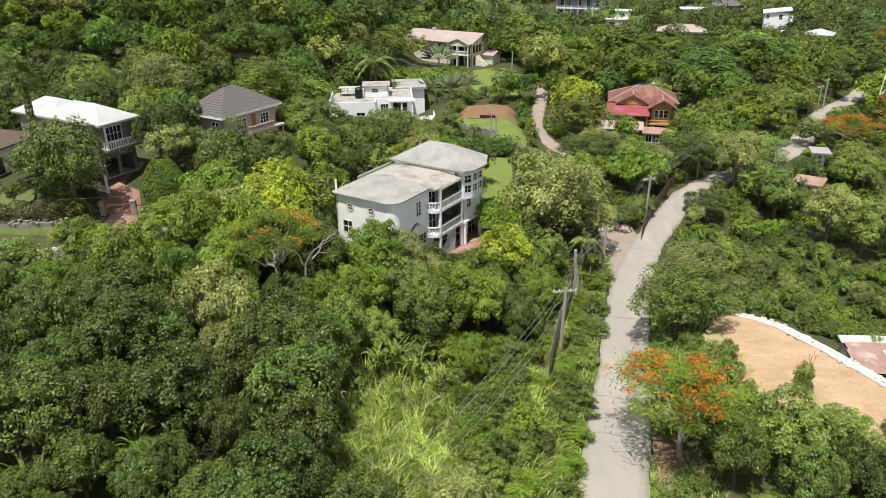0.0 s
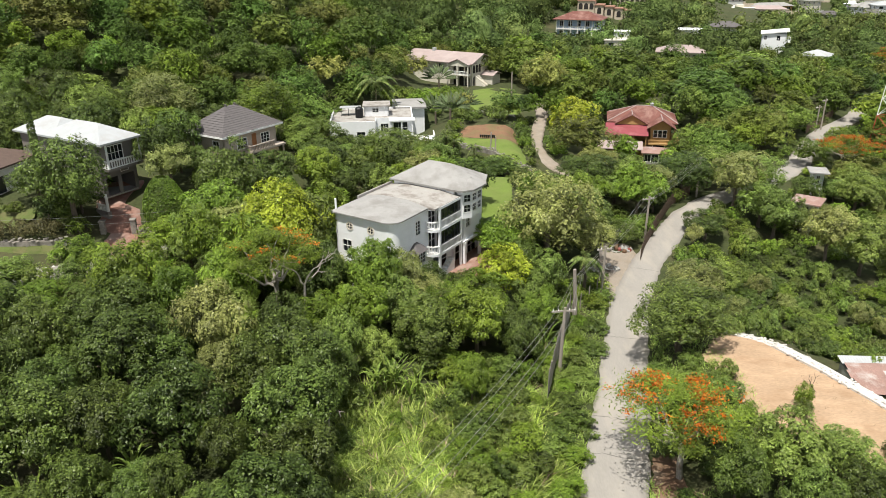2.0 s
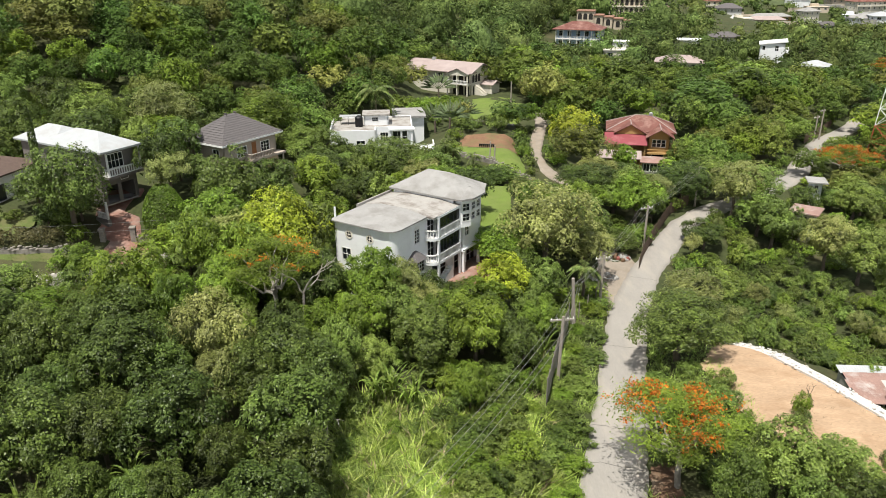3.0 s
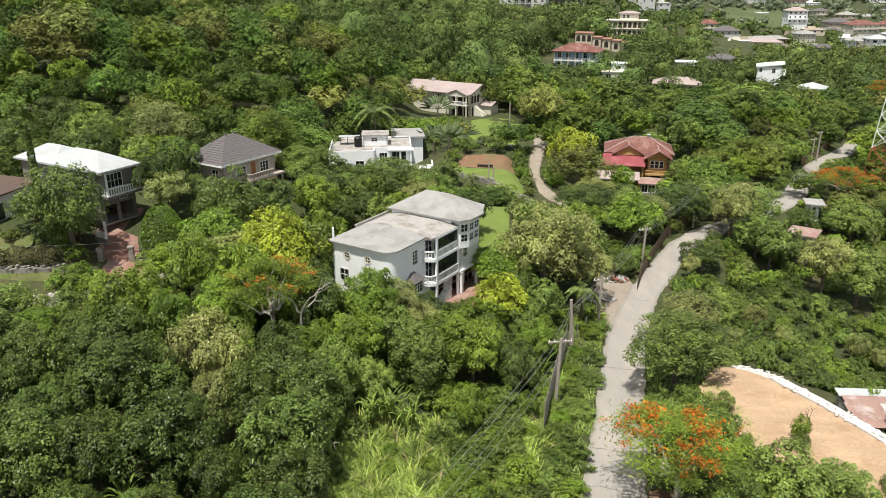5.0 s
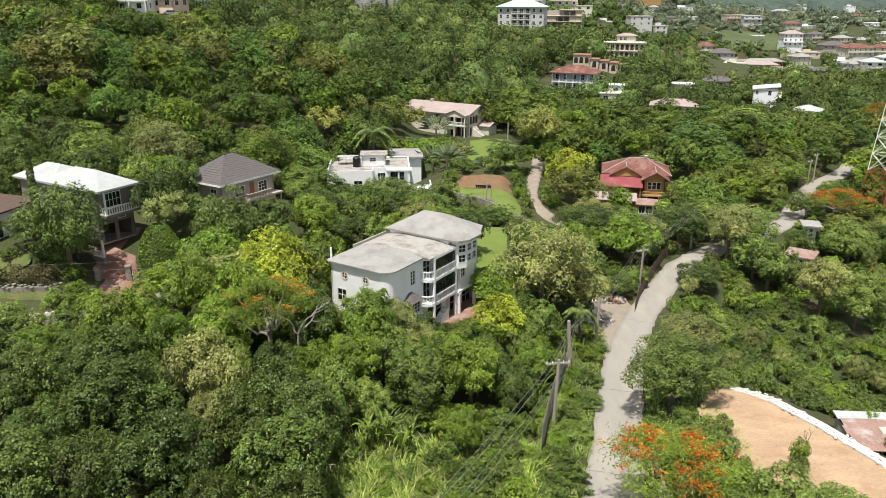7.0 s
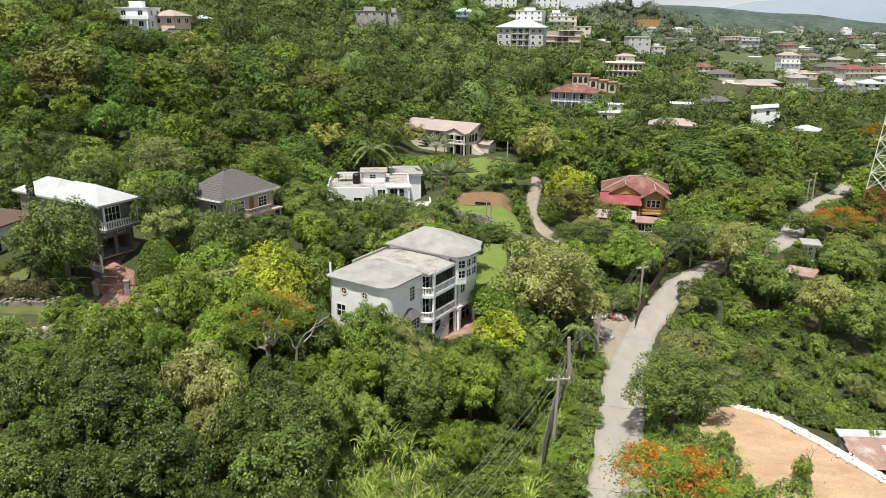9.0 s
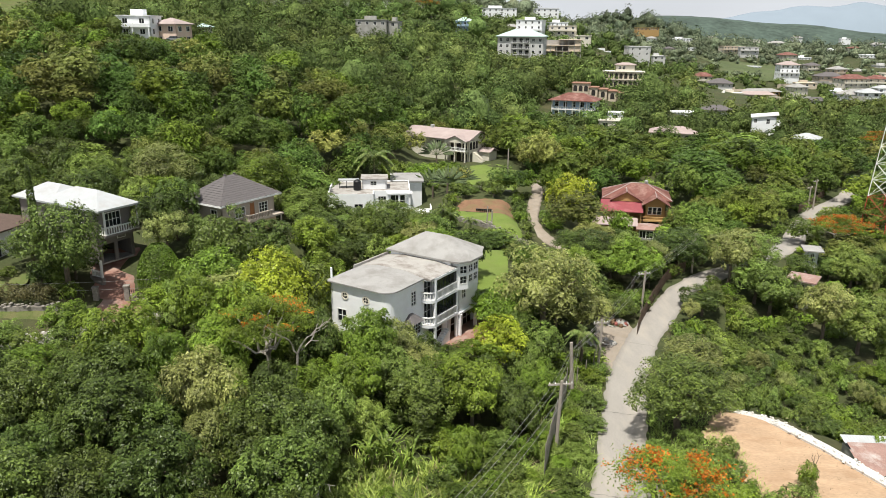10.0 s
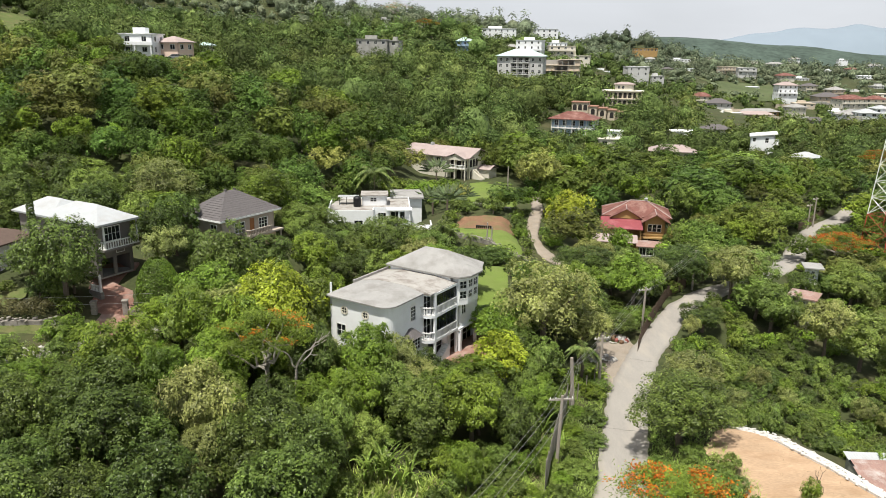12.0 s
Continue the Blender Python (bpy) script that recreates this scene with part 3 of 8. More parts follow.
# ---- building helpers ----
def wall_run(bm, a, b, z0, z1, th, holes=()):
    """A wall from a to b in plan, its outside on the right hand, with rectangular openings (u0, u1, v0, v1)."""
    a, b = Vector((*a, 0)), Vector((*b, 0))
    d = (b - a)
    length = d.length
    d = d / length
    n = Vector((-d.y, d.x, 0))
    us = sorted({0.0, length, *(min(max(q, 0), length) for h in holes for q in h[:2])})
    vs = sorted({z0, z1, *(min(max(q, z0), z1) for h in holes for q in h[2:])})

    def solid(i, j):
        if not (0 <= i < len(us) - 1 and 0 <= j < len(vs) - 1):
            return False
        u, v = (us[i] + us[i + 1]) / 2, (vs[j] + vs[j + 1]) / 2
        return not any(h[0] < u < h[1] and h[2] < v < h[3] for h in holes)
    cache = {}

    def vert(i, j, k):
        if (i, j, k) not in cache:
            p = a + d * us[i] + n * (th * k)
            cache[i, j, k] = bm.verts.new((p.x, p.y, vs[j]))
        return cache[i, j, k]
    for i in range(len(us) - 1):
        for j in range(len(vs) - 1):
            if not solid(i, j):
                continue
            bm.faces.new((vert(i, j, 0), vert(i + 1, j, 0), vert(i + 1, j + 1, 0), vert(i, j + 1, 0)))
            bm.faces.new((vert(i, j + 1, 1), vert(i + 1, j + 1, 1), vert(i + 1, j, 1), vert(i, j, 1)))
            if not solid(i - 1, j):
                bm.faces.new((vert(i, j, 1), vert(i, j, 0), vert(i, j + 1, 0), vert(i, j + 1, 1)))
            if not solid(i + 1, j):
                bm.faces.new((vert(i + 1, j, 0), vert(i + 1, j, 1), vert(i + 1, j + 1, 1), vert(i + 1, j + 1, 0)))
            if not solid(i, j - 1):
                bm.faces.new((vert(i, j, 1), vert(i + 1, j, 1), vert(i + 1, j, 0), vert(i, j, 0)))
            if not solid(i, j + 1):
                bm.faces.new((vert(i, j + 1, 0), vert(i + 1, j + 1, 0), vert(i + 1, j + 1, 1), vert(i, j + 1, 1)))


def turned(a, b, u, depth, z):
    """The pose, in the house's own frame, of a spot on the wall a-b: x along the wall, y inwards."""
    ang = math.atan2(b[1] - a[1], b[0] - a[0])
    d = Vector((math.cos(ang), math.sin(ang), 0))
    n = Vector((-d.y, d.x, 0))
    return Matrix.Translation(Vector((*a, z)) + d * u + n * depth) @ Matrix.Rotation(ang, 4, "Z")


def window(parent, a, b, hole, bars=(2, 2), frame_mat=None, arch=False, proud=0.03, edge=0.09):
    """A window in an opening of the wall a-b: frame with glazing bars, and its pane."""
    u0, u1, v0, v1 = hole
    w, h = u1 - u0, v1 - v0
    bm = bmesh.new()
    e, t = edge, 0.05
    box(bm, -e, w + e, -proud, 0.06, -e, 0.0)
    box(bm, -e, w + e, -proud, 0.06, h, h + e)
    box(bm, -e, 0, -proud, 0.06, 0, h)
    box(bm, w, w + e, -proud, 0.06, 0, h)
    for i in range(1, bars[0]):
        box(bm, w * i / bars[0] - t / 2, w * i / bars[0] + t / 2, 0.02, 0.08, 0, h)
    for i in range(1, bars[1]):
        box(bm, 0, w, 0.025, 0.075, h * i / bars[1] - t / 2, h * i / bars[1] + t / 2)
    if arch:
        k = 8
        q = [(w / 2 - (w / 2 + e) * math.cos(math.pi * i / k), h + e + (w / 2 + e) * 0.75 * math.sin(math.pi * i / k)) for i in range(k + 1)]
        lo = [bm.verts.new((x, -proud, z)) for x, z in q]
        hi = [bm.verts.new((x, 0.02, z)) for x, z in q]
        bm.faces.new(lo)
        for i in range(k):
            bm.faces.new((lo[i], hi[i], hi[i + 1], lo[i + 1]))
    m = turned(a, b, u0, 0, v0)
    bm.transform(m)
    win = part("window", bm, frame_mat or WHITE_TRIM, parent)
    bm = boxes((0, w, 0.09, 0.13, 0, h))
    bm.transform(m)
    part("pane", bm, PANE, win, "dark glass pane")
    return win


def wall(parent, a, b, z0, z1, material, holes=(), th=0.22, label="", bars=(2, 2), win=True, arch=False):
    bm = bmesh.new()
    wall_run(bm, a, b, z0, z1, th, holes)
    ob = part("wall", bm, material, parent, label)
    if win:
        for h in holes:
            window(parent, a, b, h, bars, arch=arch)
    return ob


def hip_roof(bm, x0, x1, y0, y1, z, rise, ridge=None, thick=0.22, courses=0):
    """A hipped roof over a rectangle: ridge = (x0, y0, x1, y1) of its ends; courses steps it like shingles."""
    if ridge is None:
        w, d = x1 - x0, y1 - y0
        if w >= d:
            ridge = (x0 + d / 2, (y0 + y1) / 2, x1 - d / 2, (y0 + y1) / 2)
        else:
            ridge = ((x0 + x1) / 2, y0 + w / 2, (x0 + x1) / 2, y1 - w / 2)
    rx0, ry0, rx1, ry1 = ridge
    base = [(x0, y0), (x1, y0), (x1, y1), (x0, y1)]
    if abs(rx1 - rx0) >= abs(ry1 - ry0):
        top = [(rx0, ry0), (rx1, ry0), (rx1, ry0 + 0.02), (rx0, ry0 + 0.02)]
    else:
        top = [(rx0, ry0), (rx0 + 0.02, ry0), (rx0 + 0.02, ry1), (rx0, ry1)]
    prism(bm, base, z - thick, z)
    n = courses or 1
    for i in range(n):
        f0, f1 = i / n, (i + 1) / n
        lo = [tuple(Vector(p).lerp(Vector(q), f0)) for p, q in zip(base, top)]
        hi = [tuple(Vector(p).lerp(Vector(q), f1)) for p, q in zip(base, top)]
        frustum(bm, lo, z + rise * f0 + (0.05 if courses else 0.003), hi, z + rise * f1 + 0.004)


def gable_roof(bm, x0, x1, y0, y1, z, rise, along="x", thick=0.16):
    """Two slopes with a thickness; the ridge runs along x or y."""
    if along == "x":
        m = (y0 + y1) / 2
        prof = [(y0, z), (m, z + rise), (y1, z), (y1, z + thick), (m, z + rise + thick), (y0, z + thick)]
        ring = lambda x: [bm.verts.new((x, p, q)) for p, q in prof]
        a, b = ring(x0), ring(x1)
    else:
        m = (x0 + x1) / 2
        prof = [(x0, z), (m, z + rise), (x1, z), (x1, z + thick), (m, z + rise + thick), (x0, z + thick)]
        ring = lambda y: [bm.verts.new((p, y, q)) for p, q in prof]
        a, b = ring(y1), ring(y0)
    for i in range(6):
        j = (i + 1) % 6
        bm.faces.new((a[i], a[j], b[j], b[i]))
    for r in (a, b):
        bm.faces.new((r[0], r[1], r[4], r[5]))
        bm.faces.new((r[1], r[2], r[3], r[4]))


def balustrade(parent, pts, z, height=0.95, gap=0.24, material=None, name="balustrade"):
    """A run of turned balusters between two rails along a plan line."""
    bm = bmesh.new()
    for a, b in zip(pts, pts[1:]):
        a, b = Vector((*a, 0)), Vector((*b, 0))
        d = b - a
        n = max(1, round(d.length / gap))
        ang = math.atan2(d.y, d.x)
        sub = bmesh.new()
        box(sub, -0.02, d.length + 0.02, -0.09, 0.09, 0, 0.1)
        box(sub, -0.02, d.length + 0.02, -0.10, 0.10, height - 0.12, height)
        for i in range(n):
            u = (i + 0.5) * d.length / n
            box(sub, u - 0.055, u + 0.055, -0.055, 0.055, 0.1, height - 0.12)
        sub.transform(Matrix.Translation((a.x, a.y, z)) @ Matrix.Rotation(ang, 4, "Z"))
        me = bpy.data.meshes.new("tmp")
        sub.to_mesh(me)
        sub.free()
        bm.from_mesh(me)
        bpy.data.meshes.remove(me)
    return part(name, bm, material or WHITE_TRIM, parent)


# near-black paint that stands for the shade inside arches
ARCH_SHADE = surface("painted_arch_shade", (0.035, 0.032, 0.03), 0.95, 0.3, 0.6, 5, 0.1)


def arch_row(parent, a, b, u0, u1, n, z, width, height):
    """Dark arched plates on the uncut wall a-b, painted to stand for shaded openings."""
    for i in range(n):
        u = u0 + (u1 - u0) * (i + 0.5) / n
        prof = [(-width / 2, 0), (width / 2, 0), (width / 2, height - width / 2)]
        prof += [(width / 2 * math.cos(q), height - width / 2 + width / 2 * math.sin(q)) for q in (math.pi * k / 6 for k in range(1, 6))] + [(-width / 2, height - width / 2)]
        bm = bmesh.new()
        fr, bk = [bm.verts.new((x, -0.02, zz)) for x, zz in prof], [bm.verts.new((x, 0.05, zz)) for x, zz in prof]
        bm.faces.new(fr)
        for k in range(len(prof)):
            j = (k + 1) % len(prof)
            bm.faces.new((fr[j], fr[k], bk[k], bk[j]))
        bm.transform(turned(a, b, u, 0, z))
        part("arched_opening", bm, ARCH_SHADE, parent, "dark arched plate standing for a shaded opening")


TURN = -32.7


def main_house():
    """The white three-storey house with a rounded corner, balconies and a turret."""
    h = thing("house", pose(-5.0, 72.05, 0, 0, 0, TURN), "large white three-storey house with pale roof and balustraded balconies", "house")
    z0, e = 1.6, 10.6
    corner = [(-1.5 + 1.1 * math.sin(q), 1.5 - 1.1 * math.cos(q)) for q in (math.pi / 2 * i / 6 for i in range(7))]
    corner = [(x, y) for x, y in corner]
    fa, fb = (-8.4, 0.4), (-1.5, 0.4)
    lows = [(0.9, 2.1, 3.4, 4.8), (4.4, 5.6, 3.4, 4.8), (0.9, 2.1, 6.2, 7.6), (4.4, 5.6, 6.2, 7.6)]
    wall(h, fa, fb, z0, e, WHITE, lows, label="white rendered front wall")
    for u in (2.0, 4.9):
        bm = bmesh.new()
        ring = lambda r, y: [(r * math.cos(math.pi / 8 + k * math.pi / 4), y, r * math.sin(math.pi / 8 + k * math.pi / 4)) for k in range(8)]
        o, i = [bm.verts.new(p) for p in ring(0.52, -0.07)], [bm.verts.new(p) for p in ring(0.36, -0.07)]
        ob_, ib = [bm.verts.new(p) for p in ring(0.52, 0)], [bm.verts.new(p) for p in ring(0.36, -0.012)]
        for k in range(8):
            j = (k + 1) % 8
            bm.faces.new((o[k], o[j], i[j], i[k]))
            bm.faces.new((ob_[k], ob_[j], o[j], o[k]))
            bm.faces.new((i[k], i[j], ib[j], ib[k]))
        box(bm, -0.03, 0.03, -0.05, -0.014, -0.36, 0.36)
        box(bm, -0.36, 0.36, -0.05, -0.014, -0.03, 0.03)
        m = turned(fa, fb, u, 0, 9.35)
        bm.transform(m)
        w = part("porthole_window", bm, CREAM_WALL, h, "octagonal porthole with cream surround")
        bm = bmesh.new()
        bm.faces.new([bm.verts.new(p) for p in ring(0.37, -0.012)])
        bmesh.ops.solidify(bm, geom=bm.faces[:], thickness=0.008)
        bm.transform(m)
        part("pane", bm, PANE, w, "dark glass pane")
    bm = bmesh.new()
    for a, b in zip(corner, corner[1:]):
        wall_run(bm, a, b, z0, e, 0.22)
    bmesh.ops.remove_doubles(bm, verts=bm.verts[:], dist=0.002)
    part("wall", bm, WHITE, h, "rounded white wall corner")
    ra, rb = (-0.4, 1.5), (-0.4, 6.4)
    wall(h, ra, rb, z0, e, WHITE, [(3.0, 3.9, 8.0, 9.6)], bars=(2, 4), arch=True, label="white rendered side wall")
    wall(h, (-0.4, 6.4), (-0.4, 12.0), z0, e, WHITE, [(0.6, 2.0, 5.3, 7.6), (2.4, 4.8, 5.3, 7.6), (0.6, 2.0, 8.3, 10.3), (2.4, 4.8, 8.3, 10.3), (1.5, 4.5, 2.0, 4.4)], bars=(2, 2))
    wall(h, (-8.4, 18.2), (-8.4, 0.4), z0, e, WHITE, [(3, 4.2, 8, 9.4), (9, 10.2, 8, 9.4)])
    wall(h, (0.2, 18.2), (-8.4, 18.2), z0, 11.3, WHITE)
    # bay window with a dark hipped cap
    ys = 4.35
    bay = [(-0.4, ys - 1.35), (0.45, ys - 0.85), (0.45, ys + 0.85), (-0.4, ys + 1.35)]
    for a, b in zip(bay, bay[1:]):
        ln = math.dist(a, b)
        wall(h, a, b, 4.2, 6.35, WHITE, [(0.12, ln - 0.12, 4.95, 6.2)], th=0.12, bars=(3, 3) if ln > 1.2 else (2, 3))
    bm = bmesh.new()
    prism(bm, bay, 4.05, 4.2)
    part("bay_floor", bm, WHITE, h)
    bm = bmesh.new()
    big = [(-0.4, ys - 1.65), (0.7, ys - 1.0), (0.7, ys + 1.0), (-0.4, ys + 1.65)]
    frustum(bm, big, 6.35, [(-0.4, ys - 0.3), (-0.3, ys - 0.25), (-0.3, ys + 0.25), (-0.4, ys + 0.3)], 7.25)
    part("bay_roof", bm, ROOF_GREY, h, "dark grey cap over the bay window")
    # balconies with a rounded near end
    arc = [(1.05 - 1.1 + 1.1 * math.sin(q), 7.5 - 1.1 * math.cos(q)) for q in (math.pi / 2 * i / 5 for i in range(6))]
    edge = [(-0.4, 6.4)] + arc + [(1.05, 12.2)]
    for z in (4.85, 7.85, 10.5):
        bm = bmesh.new()
        prism(bm, edge + [(-0.4, 12.2)], z, z + (0.32 if z < 10 else 0.28))
        part("balcony_slab", bm, WHITE, h)
    for z in (5.17, 8.17):
        balustrade(h, [(x - 0.12 if x > 0 else x, y + 0.05) for x, y in edge], z, 0.95, 0.26)
    for z, top in ((1.9, 4.85), (5.17, 7.85), (8.17, 10.5)):
        for x, y in ((0.9, 7.35), (0.9, 12.0)):
            part("column", boxes((x - 0.14, x + 0.14, y - 0.14, y + 0.14, z, top)), WHITE, h)
    for z, top in ((6.1, 7.85), (9.1, 10.5)):
        bm = bmesh.new()
        for i in range(7):
            y = 7.6 + i * 4.4 / 6
            box(bm, 0.86, 0.91, y - 0.025, y + 0.025, z, top)
        box(bm, 0.86, 0.91, 7.5, 12, z + 0.02, z + 0.07)
        box(bm, 0.86, 0.91, 7.5, 12, top - 0.07, top - 0.01)
        part("balcony_screen_frame", bm, IRON, h, "thin dark balcony screen frame")
        part("balcony_screen", boxes((0.875, 0.89, 7.6, 12.0, z + 0.05, top - 0.05)), PANE, h, "dark screen enclosing the balcony")
    # turret block at the far end
    e2 = 11.4
    wall(h, (0.2, 12.0), (0.2, 18.2), 4.9, 8.2, WHITE, [(0.9, 1.9, 6.6, 7.8), (4.0, 5.0, 6.6, 7.8)])
    part("floor_slab", boxes((-0.4, 1.25, 12.2, 16.4, 4.75, 5.0)), WHITE, h)
    wall(h, (1.0, 12.3), (1.0, 16.2), 5.0, 8.2, WHITE, [(0.8, 1.7, 6.5, 7.7)])
    wall(h, (-0.4, 12.3), (1.0, 12.3), 5.0, 8.2, WHITE, [(0.4, 1.0, 6.5, 7.6)])
    t = [(0.3, 12.0), (1.15, 12.0), (1.8, 13.0), (1.8, 15.4), (1.15, 16.4), (0.3, 16.4)]
    for a, b in zip(t, t[1:]):
        ln = math.dist(a, b)
        n = 2 if ln > 1.9 else 1
        wd = (ln - 0.2 - 0.16 * (n - 1)) / n
        hs = [(0.18 + i * (wd + 0.16), 0.02 + i * (wd + 0.16) + wd, v, v + 0.85) for i in range(n) for v in (8.75, 10.0)]
        wall(h, a, b, 8.1, e2, WHITE, hs, th=0.15, bars=(2, 2))
    bm = bmesh.new()
    prism(bm, t, 7.95, 8.1)
    part("turret_floor", bm, WHITE, h)
    for x, y in ((1.15, 12.5), (1.15, 16.1)):
        part("column", boxes((x - 0.17, x + 0.17, y - 0.17, y + 0.17, 1.8, 4.75)), WHITE, h)
    wall(h, (-0.2, 12.0), (-0.2, 18.2), z0, 4.75, WHITE, [(0.5, 2.6, 1.9, 4.1), (3.4, 5.4, 1.9, 4.1)])
    wall(h, (-8.4, 11.6), (0.2, 11.6), 10.5, e2, WHITE)
    # outside stair under the balconies
    bm = bmesh.new()
    for i in range(9):
        box(bm, 0.1, 0.95, 8.0 + i * 0.28, 8.28 + i * 0.28, 1.9, 2.1 + i * 0.18)
    part("stair", bm, WHITE, h, "white outside stair")
    # roofs
    bm = bmesh.new()
    out = [(-8.8, 0.0), (-1.6, 0.0)] + [(-1.6 + 1.6 * math.sin(q), 1.6 - 1.6 * math.cos(q)) for q in (math.pi / 2 * i / 6 for i in range(1, 7))] + [(0.0, 6.4), (-8.8, 6.4)]
    inn = [(-6.4, 4.6), (-3.6, 4.6)] + [(-3.6 + 1.0 * math.sin(q), 5.6 - 1.0 * math.cos(q)) for q in (math.pi / 2 * i / 6 for i in range(1, 7))] + [(-2.6, 6.4), (-6.4, 6.4)]
    prism(bm, out, 10.66, 10.8)
    frustum(bm, out, 10.803, inn, 11.25)
    part("front_roof", bm, ROOF_PALE, h, "pale grey hipped roof with rounded corner")
    bm = bmesh.new()
    box(bm, -8.8, 0.95, 6.4, 11.9, 10.62, 10.84)
    frustum(bm, [(-8.8, 6.4), (1.0, 6.4), (1.0, 11.9), (-8.8, 11.9)], 10.844, [(-6.4, 6.6), (-1.6, 6.6), (-1.6, 11.8), (-6.4, 11.8)], 11.22)
    part("terrace_roof", bm, ROOF_TERRACE, h, "stained concrete flat roof section")
    part("parapet", boxes((-8.95, -8.75, 5.0, 11.7, 10.8, 11.15)), ROOF_TERRACE, h)
    bm = bmesh.new()
    o2 = [(-8.9, 11.3), (0.7, 11.3), (1.5, 11.5), (2.3, 12.8), (2.3, 15.6), (1.5, 16.9), (0.7, 18.7), (-8.9, 18.7)]
    i2 = [(-5.6, 14.7), (-2.4, 14.7), (-2.3, 14.75), (-2.2, 14.85), (-2.2, 15.0), (-2.3, 15.1), (-2.4, 15.2), (-5.6, 15.2)]
    prism(bm, o2, e2, e2 + 0.2)
    frustum(bm, o2, e2 + 0.203, i2, 13.45)
    part("upper_roof", bm, ROOF_PALE, h, "pale grey hipped upper roof")
    bm = bmesh.new()
    c = (1.0, 14.2)
    frustum(bm, [(0.4, 11.7), (1.5, 11.5), (2.3, 12.8), (2.3, 15.6), (1.5, 16.9), (0.4, 16.8)], e2 + 0.21, [(c[0] - 0.25 + 0.05 * i % 0.2, c[1] - 0.2 + 0.08 * i) for i in range(6)], e2 + 1.0)
    part("turret_roof", bm, ROOF_PALE, h, "low faceted roof over the turret")
    bm = bmesh.new()
    tube(bm, [(-8.7, 0.9, 4), (-8.7, 0.9, 12.0)], [0.12, 0.12], 8)
    part("vent_pipe", bm, WHITE, h, "white vertical pipe")
    bm = boxes((-8.5, 0.0, 0.6, 18.0, 1.2, 1.75))
    part("plinth", bm, CONCRETE, h)


def white_roof_house():
    h = thing("house", pose(-43.4, 89.9, 0, 0, 0, TURN + 3), "two-storey grey house with white metal roof and balcony", "house")
    g, f, e = 7.9, 11.7, 15.0
    X0 = -16.5
    wall(h, (X0, 0.6), (-0.6, 0.6), g, e, GREY_WALL, [(2, 3.4, 12.6, 14), (7, 8.4, 12.6, 14), (11.5, 13, 12.6, 14)])
    Y1 = 5.9
    wall(h, (-0.6, 0.6), (-0.6, Y1), f, e, GREY_WALL, [(1.4, 3.6, 12.5, 14.3)], bars=(4, 2))
    wall(h, (-0.6, 0.6), (-0.6, Y1), g, f, GREY_WALL, [(0.5, 2.3, 7.95, 10.3), (2.8, 4.8, 7.95, 10.3)], win=False)
    window(h, (-0.6, 0.6), (-0.6, Y1), (2.9, 4.0, 10.75, 11.4), (3, 2))
    wall(h, (-0.6, Y1), (X0, Y1), g, e, GREY_WALL)
    wall(h, (X0, 6.8), (X0, 0.6), g, e, GREY_WALL)
    wall(h, (-9, 6.8), (X0, 6.8), g, e, GREY_WALL)
    wall(h, (-9, Y1), (-9, 6.8), g, e, GREY_WALL)
    part("garage_floor", boxes((-7, -0.6, 0.8, Y1 - 0.2, g - 0.2, g + 0.05)), CONCRETE, h)
    part("garage_back_wall", boxes((-7, -6.8, 0.82, Y1 - 0.22, g + 0.05, f)), GREY_WALL, h)
    part("balcony_slab", boxes((-0.6, 0.75, 0.8, Y1 + 0.3, f - 0.25, f + 0.06)), GREY_WALL, h)
    balustrade(h, [(-0.5, 0.95), (0.6, 0.95), (0.6, Y1 + 0.2)], f + 0.06, 1.0, 0.36)
    for y in (1.0, Y1 + 0.1):
        part("column", boxes((0.46, 0.62, y - 0.08, y + 0.08, f, e)), WHITE_TRIM, h)
    bm = bmesh.new()
    hip_roof(bm, -11.5, 0.95, 0.0, 6.3, e + 0.2, 1.75, (-7.5, 3.2, -3.2, 3.2), 0.25)
    part("roof", bm, ROOF_WHITE, h, "bright white hipped metal roof")
    bm = bmesh.new()
    hip_roof(bm, X0 - 0.8, -8.6, 0.1, 7.2, e + 0.16, 1.7, (-13.9, 3.4, -10.9, 3.4), 0.22)
    part("roof", bm, ROOF_WHITE, h, "bright white hipped metal roof wing")
    # low entrance balustrade beside the garage
    p = thing("garden_balustrade", pose(-44.0, 89.0, gz(-44, 89) - 0.1, 0, 0, TURN + 3), "low white balustrade with a porch column by the driveway", "balustrade")
    part("base", boxes((-0.3, 2.0, -0.2, 0.3, 0, 0.9)), GREY_WALL, p)
    balustrade(p, [(-0.2, 0.05), (1.9, 0.05)], 0.9, 0.8, 0.3)
    part("column", boxes((1.7, 1.95, -0.1, 0.15, 0.9, 3.2)), WHITE_TRIM, p)


